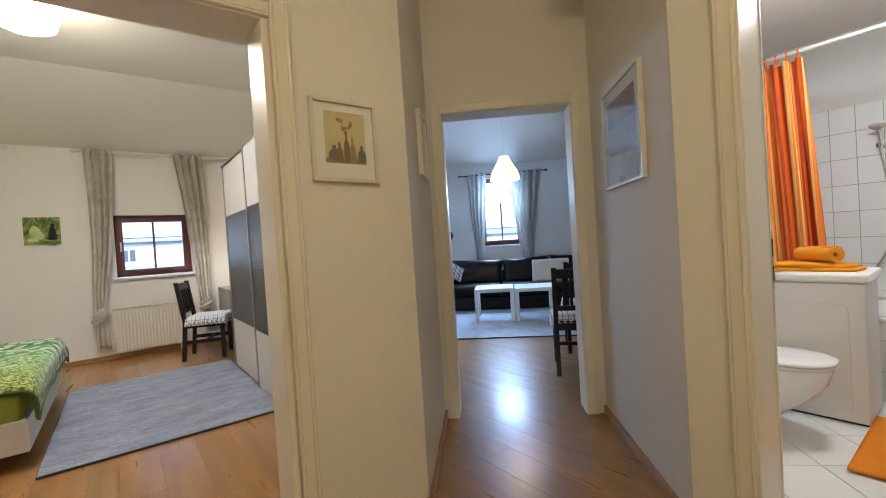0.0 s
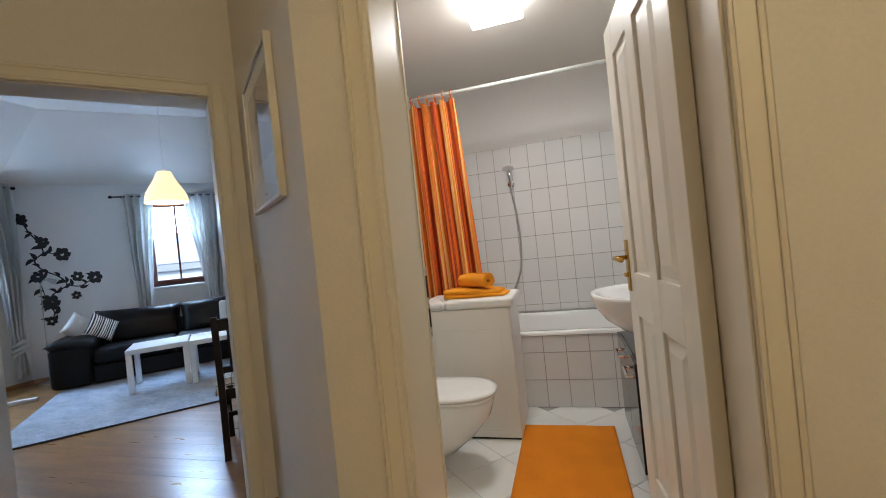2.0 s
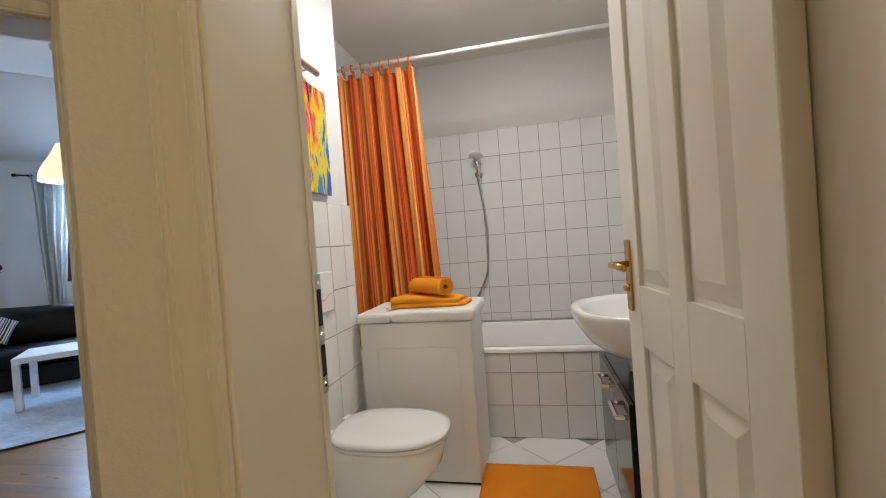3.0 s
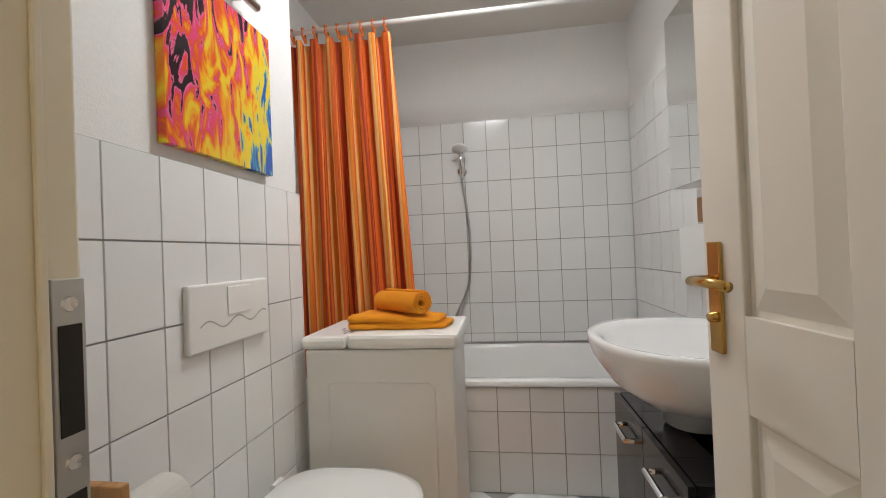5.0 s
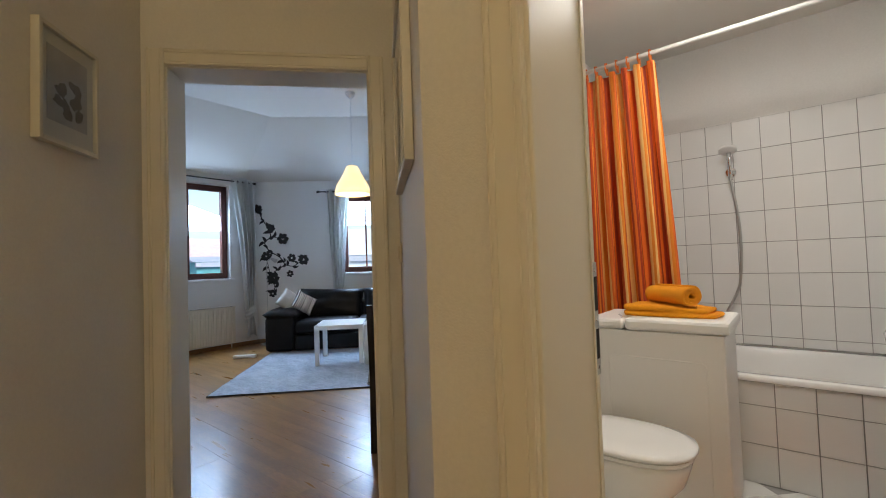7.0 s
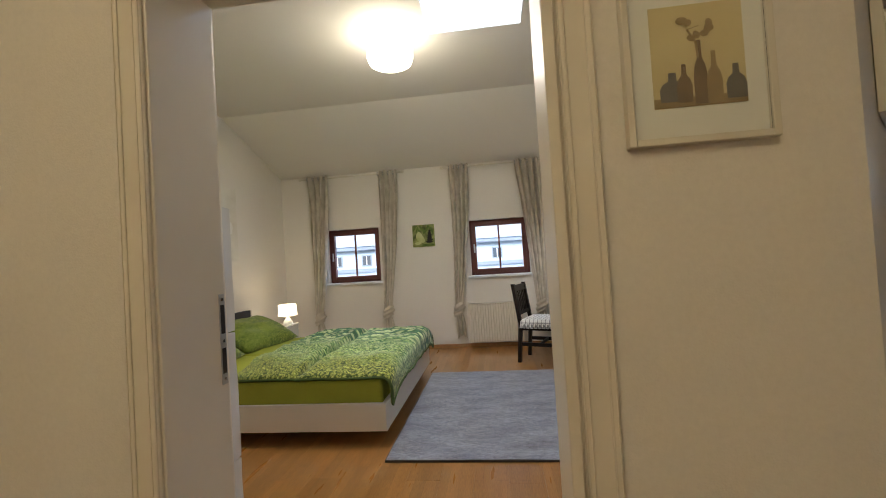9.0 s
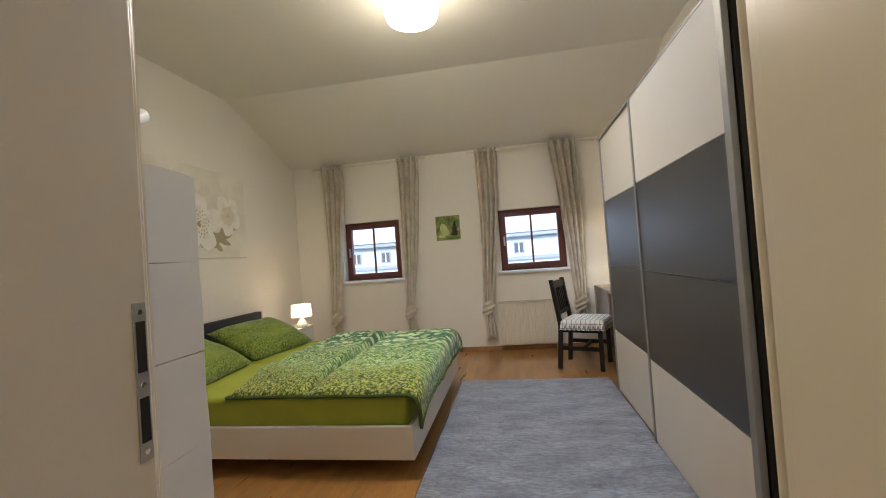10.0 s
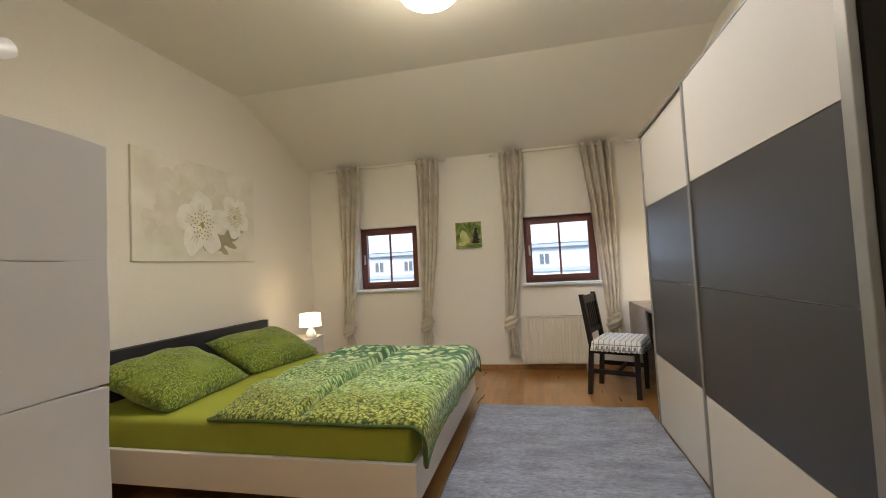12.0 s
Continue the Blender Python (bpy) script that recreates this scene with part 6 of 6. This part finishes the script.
GLAREP, DUSKS = paint("glass_glare_print", (0.42, 0.44, 0.50), second=(0.60, 0.62, 0.66), scale=14), paint("dusk_sky", (0.30, 0.17, 0.10), second=(0.20, 0.10, 0.06), scale=10)
framed("hall_picture", pose(0.944, 1.940, 1.592), 0.275, 0.318, still_life, "pale framed still life of bottles on the hall wall")
ang = math.degrees(math.atan2(AX[1], AX[0]))
pl = H(2.78, 0.378)
framed("hall_picture", pose(pl[0], pl[1], 1.71, 0, 0, ang), 0.26, 0.35, cool_print, "framed pale print on the corridor wall")
pr = H(2.63, -0.672)
framed("hall_picture", pose(pr[0], pr[1], 1.664, 0, 0, ang + 180), 0.54, 0.525, dusk_print, "framed brown print with its glass reflection painted pale blue-grey, on the corridor wall")
sp = H(3.10, -0.672)
ls = thing("light_switch", pose(sp[0], sp[1], 1.19, 0, 0, ang + 180), "small cream light switch by the doorway", "light switch")
part("plate", box(-0.04, 0.04, -0.010, -0.001, -0.04, 0.04, 0.003), RADW, ls)
part("rocker", box(-0.028, 0.028, -0.015, -0.010, -0.028, 0.028, 0.002), RADW, ls)
# unseen fixture added to go with the assumed hall light
hl = thing("assumed_hall_lamp", pose(-0.20, -0.42, 2.96), "assumed hall ceiling lamp, never in view", "ceiling lamp")
part("mount", lathe([(0.06, 0), (0.06, -0.03)], 24), ENAMEL, hl)
g = part("glass_shade", lathe([(0.10, -0.03), (0.14, -0.10), (0.12, -0.18), (0.0, -0.22)], 28), BLIND, hl, smooth=True)
g.visible_shadow = False

# ---- living room ----
M2 = M_LIV2.copy()   # x along the slanting wall, -y into the room


def sofa():
    e = thing("sofa", M2 @ pose(0.79, -1.02, 0), "black leather sofa with loose back cushions under the window", "sofa")
    L = 2.45
    part("base", box(0.0, L, 0.06, 0.92, 0.03, 0.24, 0.02), LEATHER, e)
    n = 3
    for k in range(n):
        a, b = 0.01 + (L - 0.02) * k / n, 0.01 + (L - 0.02) * (k + 1) / n
        part("seat_cushion", box(a + 0.006, b - 0.006, 0.0, 0.72, 0.245, 0.42, 0.05), LEATHER, e, smooth=True)
    part("back_frame", box(0.0, L, 0.72, 0.95, 0.20, 0.62, 0.04), LEATHER, e)
    bm = box(-0.38, -0.005, 0.02, 0.93, 0.03, 0.50, 0.05)
    part("arm", bm, LEATHER, e, smooth=True)
    pad = part("arm_pad", cushion(0.44, 0.96, 0.16, 14, 0.30, 0.02, 4.0), LEATHER, e, "soft leather pad over the arm", smooth=True)
    pad.matrix_basis = pose(-0.185, 0.47, 0.505, 0, 4, 0)
    for k, (a, b) in enumerate(((-0.07, 0.88), (0.87, 1.68), (1.67, L))):
        ob = part("back_cushion", cushion(b - a, 0.46, 0.24, 16, 0.30, 0.045, k * 2.2), LEATHER, e, smooth=True)
        ob.matrix_basis = pose((a + b) / 2, 0.66, 0.595, 70, (2, -1.5, 1)[k], 0)
    return e


sofa()
for n, (x, y, z, rx, ry, rz, mt, lb) in enumerate(((0.63, -0.56, 0.665, 62, 38, 18, PAPERW, "pale grey scatter cushion leaning on the sofa arm"),
                                                   (0.85, -0.63, 0.640, 58, 32, 22, ZEBRA, "zebra-striped scatter cushion leaning on the sofa"))):
    ob = part("scatter_cushion", cushion(0.30, 0.30, 0.11, 14, 0.4, 0.01, n), mt, None, smooth=True)
    ob.matrix_world = M2 @ pose(x, y, z, rx, ry, rz)
    tagged(ob, lb, "cushion", "scatter cushions")
fl_lamp = thing("floor_lamp", M2 @ pose(0.20, -0.16, 0), "slim grey floor lamp with a bent neck beside the sofa", "lamp")
part("base", lathe([(0.11, 0), (0.11, 0.012), (0.02, 0.022)], 24), STEEL, fl_lamp)
part("pole", tube([(0, 0, 0.015), (0, 0, 1.20), (0.01, -0.01, 1.25), (0.04, -0.03, 1.285), (0.09, -0.05, 1.295)], 0.008, 10), STEEL, fl_lamp, smooth=True)
part("head", lathe([(0.012, 0.0), (0.022, 0.015), (0.030, 0.07), (0.032, 0.09)], 16, m=Matrix.Translation((0.08, -0.045, 1.297)) @ Matrix.Rotation(radians(120), 4, 'Y')), STEEL, fl_lamp, smooth=True)
bx = thing("folded_blanket", M2 @ pose(2.42, -0.78, 0.42), "folded white blanket on the sofa", "blanket")
bm = box(-0.29, 0.29, -0.05, 0.06, 0.0, 0.36, 0.025)
bmesh.ops.subdivide_edges(bm, edges=[x for x in bm.edges if x.calc_length() > 0.1], cuts=6, use_grid_fill=True)
for v in bm.verts:
    v.co += 0.008 * noise.noise_vector(v.co * 7)
part("cloth", bm, PAPERW, bx, smooth=True)


def side_table(m, label):
    e = thing("coffee_table", m, label, "coffee table", "white coffee tables")
    part("top", box(-0.275, 0.275, -0.275, 0.275, 0.40, 0.45, 0.003), WHITEL, e)
    for x in (-0.25, 0.25):
        for y in (-0.25, 0.25):
            part("leg", box(x - 0.025, x + 0.025, y - 0.025, y + 0.025, 0, 0.40, 0.002), WHITEL, e)


def at2(d, n):
    """Plan point from the distance along and out from the slanting wall's axes."""
    return (0.704 * d + 0.71 * n, -0.71 * d + 0.704 * n)


a2 = math.degrees(math.atan2(-0.71, 0.704))
for d, n in ((-0.265, 6.62), (0.30, 6.56)):
    x, y = at2(d, n)
    side_table(pose(x, y, 0.018, 0, 0, a2), "low square white coffee table on the rug")
x, y = at2(-0.05, 6.36)
rug("living_rug", pose(x, y, 0, 0, 0, a2), 2.5, 1.92, RUGL, "pale blue-grey rug under the coffee tables")
pd = thing("pendant_lamp", pose(4.254, 4.249, 0), "white bell-shaped pendant lamp, lit warm", "pendant lamp")
part("canopy", lathe([(0.05, TOP), (0.05, TOP - 0.03), (0.012, TOP - 0.07)], 20), ENAMEL, pd)
part("cord", tube([(0, 0, TOP - 0.06), (0, 0, 2.222)], 0.0022, 8), ENAMEL, pd)
thicken(part("shade", lathe([(0.030, 2.222), (0.058, 2.220), (0.066, 2.205), (0.084, 2.160), (0.122, 2.090), (0.163, 2.020), (0.183, 1.960), (0.188, 1.915)], 40, cap=False), PEND, pd, "glowing white bell shade", smooth=True), 0.004)
for m, lb in ((pose(3.36, 2.63, 0, 0, 0, -50), "dark wooden slatted chair with checked seat cover"), (pose(3.98, 2.97, 0, 0, 0, -50), "dark wooden slatted chair with checked seat cover")):
    chair(m, lb)
tb = thing("dining_table", pose(3.95, 2.35, 0, 0, 0, -50), "white dining table beside dark chairs", "table")
part("top", box(-0.55, 0.55, -0.35, 0.35, 0.72, 0.75, 0.004), WHITEL, tb)
for x in (-0.51, 0.51):
    for y in (-0.31, 0.31):
        part("leg", box(x - 0.025, x + 0.025, y - 0.025, y + 0.025, 0, 0.72), WHITEL, tb)
curtain_rod(M2, 1.00, 2.50, 2.32, BLACKM, "black curtain rod over the slanting wall window")
curtain_rod(M_LIV1, 0.85, 2.56, 2.46, BLACKM, "black curtain rod over the living room window")
curtain(M2, 1.10, 1.46, 1.26, 2.32, 0.5, SILVERC, "silver-grey eyelet curtain pulled to one side", folds=4, group="living room curtains", foot=(1.18, 1.335, 0.74))
curtain(M2, 1.79, 2.44, 2.12, 2.32, 0.5, SILVERC, "silver-grey eyelet curtain pulled to one side", folds=6, group="living room curtains", foot=(2.03, 2.22, 0.74))
curtain(M_LIV1, 2.22, 2.54, 2.475, 2.46, 0.53, SILVERC, "silver-grey eyelet curtain knotted at the bottom", 0.34, 4, "living room curtains", None, 0.03)
ps = thing("power_strip", M2 @ pose(0.20, -1.12, 0), "white power strip on the floor by the sofa", "power strip")
part("body", box(-0.14, 0.14, -0.03, 0.03, 0.001, 0.04, 0.006), PLASTIC, ps)

# black vine decal on the slanting wall
vd = thing("wall_decal", M2.copy(), "black flower vine decal on the white wall", "wall decal")
stem = [(0.20, 0.72), (0.27, 0.85), (0.22, 1.00), (0.30, 1.12), (0.42, 1.20), (0.35, 1.32), (0.20, 1.42), (0.13, 1.55), (0.22, 1.65), (0.17, 1.80), (0.10, 1.92), (0.05, 2.06)]


def ribbon(bm, pts, w, y):
    for (xa, za), (xb, zb) in zip(pts, pts[1:]):
        d = Vector((xb - xa, zb - za)).normalized() * w
        q = [(xa - d.y, za + d.x), (xa + d.y, za - d.x), (xb + d.y, zb - d.x), (xb - d.y, zb + d.x)]
        bm.faces.new([bm.verts.new((a, y, b)) for a, b in q])


def smoothed(p, k=6):
    out = []
    for i in range(len(p) - 1):
        p0, p1, p2, p3 = (Vector(p[max(i - 1, 0)]), Vector(p[i]), Vector(p[i + 1]), Vector(p[min(i + 2, len(p) - 1)]))
        for j in range(k):
            t = j / k
            out.append(tuple(0.5 * ((2 * p1) + (p2 - p0) * t + (2 * p0 - 5 * p1 + 4 * p2 - p3) * t * t + (3 * p1 - p0 - 3 * p2 + p3) * t ** 3)))
    return out + [p[-1]]


bm = bmesh.new()
ribbon(bm, smoothed(stem), 0.008, -0.002)
ribbon(bm, smoothed([(0.42, 1.20), (0.55, 1.17), (0.64, 1.22), (0.70, 1.26)]), 0.007, -0.0022)
ribbon(bm, smoothed([(0.22, 1.65), (0.33, 1.62), (0.40, 1.61)]), 0.005, -0.0022)
ribbon(bm, smoothed([(0.27, 0.95), (0.21, 1.02), (0.17, 1.22), (0.14, 1.31)]), 0.005, -0.0022)
part("stem", bm, DECAL, vd)
flowers = ((0.715, 1.267, 0.085), (0.405, 1.605, 0.090), (0.243, 0.995, 0.100), (0.145, 1.335, 0.075), (0.535, 1.30, 0.068), (0.225, 1.778, 0.070), (0.03, 2.082, 0.075), (0.505, 1.055, 0.055), (0.235, 0.755, 0.060))
for k, (x, z, r) in enumerate(flowers):
    bm = bmesh.new()
    for q in range(6):
        a = 2 * math.pi * q / 6 + k
        flat_poly(bm, x + 0.60 * r * math.cos(a), z + 0.60 * r * math.sin(a), blob(r * 0.44, r * 0.36, a, 12, 0.35, k + q), -0.0024 - 0.0001 * q)
    fw = part("flower", bm, DECAL, vd)
    bm = bmesh.new()
    flat_poly(bm, x, z, blob(r * 0.22, r * 0.22, 0, 12, 0.3, k), -0.0034)
    part("flower_heart", bm, PAINTW, fw)
rnd = random.Random(5)


def curl_leaf(bm, x, z, a, size, y):
    """A pointed, bent vine leaf that starts at (x, z) and goes off at the angle a."""
    left, right = [], []
    for k in range(7):
        t = k / 6
        b = a + 0.9 * t
        cx, cz = x + size * t * math.cos(b), z + size * t * math.sin(b)
        h = 0.24 * size * math.sin(math.pi * t ** 0.8)
        left.append((cx - h * math.sin(b), cz + h * math.cos(b)))
        right.append((cx + h * math.sin(b), cz - h * math.cos(b)))
    bm.faces.new([bm.verts.new((p, y, q)) for p, q in left + right[-2:0:-1]])


branches = (stem, [(0.42, 1.20), (0.55, 1.17), (0.64, 1.22), (0.70, 1.26)], [(0.22, 1.65), (0.33, 1.62), (0.40, 1.61)], [(0.27, 0.95), (0.21, 1.02), (0.17, 1.22), (0.14, 1.31)])
for n, br in enumerate(branches):
    line = smoothed(br, 3)
    for k in range(1, len(line), 2):
        (x, z), (xp, zp) = line[k], line[k - 1]
        along = math.atan2(z - zp, x - xp)
        for side in ((1, -1) if n == 0 and k % 4 == 1 else (1 if k % 4 == 1 else -1,)):
            bm = bmesh.new()
            curl_leaf(bm, x, z, along + side * rnd.uniform(0.5, 1.1), rnd.uniform(0.075, 0.115), -0.0030 - 0.0001 * k)
            part("leaf", bm, DECAL, vd)

# ---- outside ----
structure("ground", box(-120, 120, 7.6, 220, -12.1, -12.0), GROUNDM, "street and ground far below the windows", "ground")


def house(name, m, w, h, d, floors, cols, label, roof=ROOFT, wallm=FACADE, roofh=3.0, cornice=True, attic=()):
    e = thing(name, m, label, "building", "houses across the street")
    part("wall", box(-w / 2, w / 2, 0, d, 0, h), wallm, e)
    bm = bmesh.new()
    q = [(-w / 2 - 0.3, -0.3, h), (w / 2 + 0.3, -0.3, h), (w / 2 + 0.3, d + 0.3, h), (-w / 2 - 0.3, d + 0.3, h)]
    v = [bm.verts.new(p) for p in q]
    r = [bm.verts.new((-w / 2 - 0.3, d / 2, h + roofh)), bm.verts.new((w / 2 + 0.3, d / 2, h + roofh))]
    for f in ((v[0], v[1], r[1], r[0]), (v[2], v[3], r[0], r[1]), (v[1], v[2], r[1]), (v[3], v[0], r[0]), (v[3], v[2], v[1], v[0])):
        bm.faces.new(f)
    part("roof", bm, roof, e)
    if cornice:
        part("cornice", box(-w / 2 - 0.15, w / 2 + 0.15, -0.35, 0, h - (0.24 if attic else 0.5), h - 0.05), GREYB, e)
    if attic:
        part("band", box(-w / 2, w / 2, -0.12, 0, h - 1.62, h - 1.40), GREYB, e)
        part("ridge_step", box(-w / 2, w * 0.2, 1.2, 1.6, h + 0.9, h + 1.15), GREYB, e)
    for x in attic:
        wd = part("attic_window", frame_bm(x - 0.32, x + 0.32, h - 1.25, h - 0.55, -0.05, 0.0, 0.07), GREYB, e)
        part("pane", box(x - 0.25, x + 0.25, -0.03, -0.01, h - 1.18, h - 0.62), WGLASS, wd)
        part("bar", box(x - 0.03, x + 0.03, -0.05, -0.03, h - 1.18, h - 0.62), WHITEL, wd)
    for j in range(floors):
        z = 1.2 + j * (h - 1.0) / floors
        if cornice:
            part("band", box(-w / 2, w / 2, -0.08, 0, z - 0.75, z - 0.5), GREYB, e)
        for i in range(cols):
            x = -w / 2 + w * (i + 0.5) / cols
            wd = part("window", frame_bm(x - 0.55, x + 0.55, z, z + 1.5, -0.05, 0.0, 0.14), GREYB, e)
            part("pane", box(x - 0.42, x + 0.42, -0.03, -0.01, z + 0.14, z + 1.36), WGLASS, wd)
            part("bar", box(x - 0.04, x + 0.04, -0.05, -0.03, z + 0.14, z + 1.36), WHITEL, wd)
    return e


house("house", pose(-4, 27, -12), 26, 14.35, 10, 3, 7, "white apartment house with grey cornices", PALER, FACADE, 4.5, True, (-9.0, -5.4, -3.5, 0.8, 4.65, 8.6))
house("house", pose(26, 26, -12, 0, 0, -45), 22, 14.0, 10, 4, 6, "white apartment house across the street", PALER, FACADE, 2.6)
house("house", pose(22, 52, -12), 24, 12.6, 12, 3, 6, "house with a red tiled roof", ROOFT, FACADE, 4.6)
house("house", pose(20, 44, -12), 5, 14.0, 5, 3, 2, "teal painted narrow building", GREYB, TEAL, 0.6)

# ---- pieces: tiles and floor planks ----


def tile_field(name, m, u0, u1, z0, z1, pu, pz, ztop, label, parent=None, off=0.0):
    """Glazed wall tiles; local x along the wall, -y towards the room, rows counted down from ztop."""
    base = parent
    if base is None:
        base = structure(name, box(u0, u1, -0.006, 0, z0, z1, 0, m), GROUT, label, "tiling")
    shared = {}
    k, row = 0, 0
    level = ztop
    while level > z0 + 0.01:
        z, lo = min(level, z1), max(level - pz, z0)
        u = u0 + off - (pu if off > 0 else 0)
        while u < u1 - 0.008:
            a, b = max(u, u0), min(u + pu, u1)
            if b - a > 0.012:
                key = (round(b - a, 4), round(z - lo, 4))
                if key not in shared:
                    shared[key] = mesh_of("tile", box(0.0019, b - a - 0.0019, -0.0105, -0.004, 0.0019, z - lo - 0.0019, 0.0012), TILE)
                ob = new("tile", shared[key])
                ob.parent = base
                ob.matrix_basis = m @ pose(a, 0, lo) if parent is None else base.matrix_world.inverted() @ m @ pose(a, 0, lo)
            u += pu
        level -= pz
    return base


E_ = Matrix.Translation((4.747, 1.71, 0)) @ Matrix.Rotation(radians(-90), 4, 'Z')
tile_field("tiling_east", E_, 0.0, 1.90, 0.54, 2.016, 0.1515, 0.2025, 2.016, "white glazed wall tiles above the bathtub", None, 1.90 % 0.1515)
S_ = Matrix.Translation((4.737, -0.20, 0)) @ Matrix.Rotation(radians(180), 4, 'Z')
tile_field("tiling_south", S_, 0.0, 2.2, 0.0, 2.016, 0.1515, 0.2025, 2.016, "white glazed wall tiles by the washbasin")
N_ = Matrix.Translation((2.40, 1.431, 0))
tile_field("tiling_north", N_, 0.0, 1.067, 0.0, 1.397, 0.1475, 0.2025, 1.397, "white glazed half-height wall tiles behind the toilet", None, 0.09)
bpy.context.view_layer.update()
A_ = Matrix.Translation((3.914, 1.70, 0)) @ Matrix.Rotation(radians(-90), 4, 'Z')
tile_field("apron_tiles", A_, 0.0, 1.89, 0.0, 0.505, 0.1515, 0.190, 0.580, "", TUB, 0.10)
structure("tile_edge_north", box(3.465, 3.471, 1.419, 1.6, 0, 1.40), TILE, "white tile edge at the wall end", "tiling")

# bathroom floor tiles, laid on the diagonal
fb = structure("floor_bathroom", prism([(2.0, -0.22), (3.95, -0.22), (3.95, 1.5), (2.35, 1.5), (2.0, 1.12)], -0.02, 0.006), GROUT, "white floor tiles laid diagonally", "floor")
ft = mesh_of("floor_tile", box(-0.148, 0.148, -0.148, 0.148, 0.0, 0.009, 0.0015), FTILE)
for i in range(-9, 10):
    for j in range(-9, 10):
        x, y = 3.2 + (i - j) * 0.212, 0.70 + (i + j) * 0.212
        if 2.0 < x < 4.0 and -0.36 < y < 1.6 and -0.743 * x + 0.669 * y < -0.80:
            ob = new("floor_tile", ft)
            ob.parent = fb
            ob.matrix_basis = pose(x, y, 0.0, 0, 0, 45)

# laminate floor
fl = structure("floor", prism([(-2.7, 1.9), (-1.15, 1.9), (-1.15, -1.15), (2.12, -1.15), (2.12, -0.35), (4.9, -0.35), (4.9, 1.75), (7.7, 1.75), (7.7, 4.2), (4.75, 7.3), (-2.7, 7.3)], -0.06, -0.006), SKIRT, "brown laminate floor boards", "floor")
boards = {}
col = 0
x = -2.56
while x < 6.6:
    y = -1.16 - (col * 0.437) % 1.285
    cx = x + 0.0965
    low = 1.95 if cx < -1.0 else (-1.02 if cx < 2.05 else min(1.72, 1.02 + (cx - 1.89) * 1.11))
    while y < 7.3:
        a, b = max(y, low), min(y + 1.285, 7.25)
        if b - a > 0.08 and not (cx > 4.6 and cx * 0.71 + a * 0.704 > 8.5):
            key = round(b - a, 3)
            if key not in boards:
                boards[key] = mesh_of("plank", box(0.0003, 0.1927, 0.0004, key - 0.0004, -0.006, 0.0, 0.0004), WOOD)
            ob = new("plank", boards[key])
            ob.parent = fl
            ob.matrix_basis = pose(x, a, 0)
        y += 1.285
    col += 1
    x += 0.1931
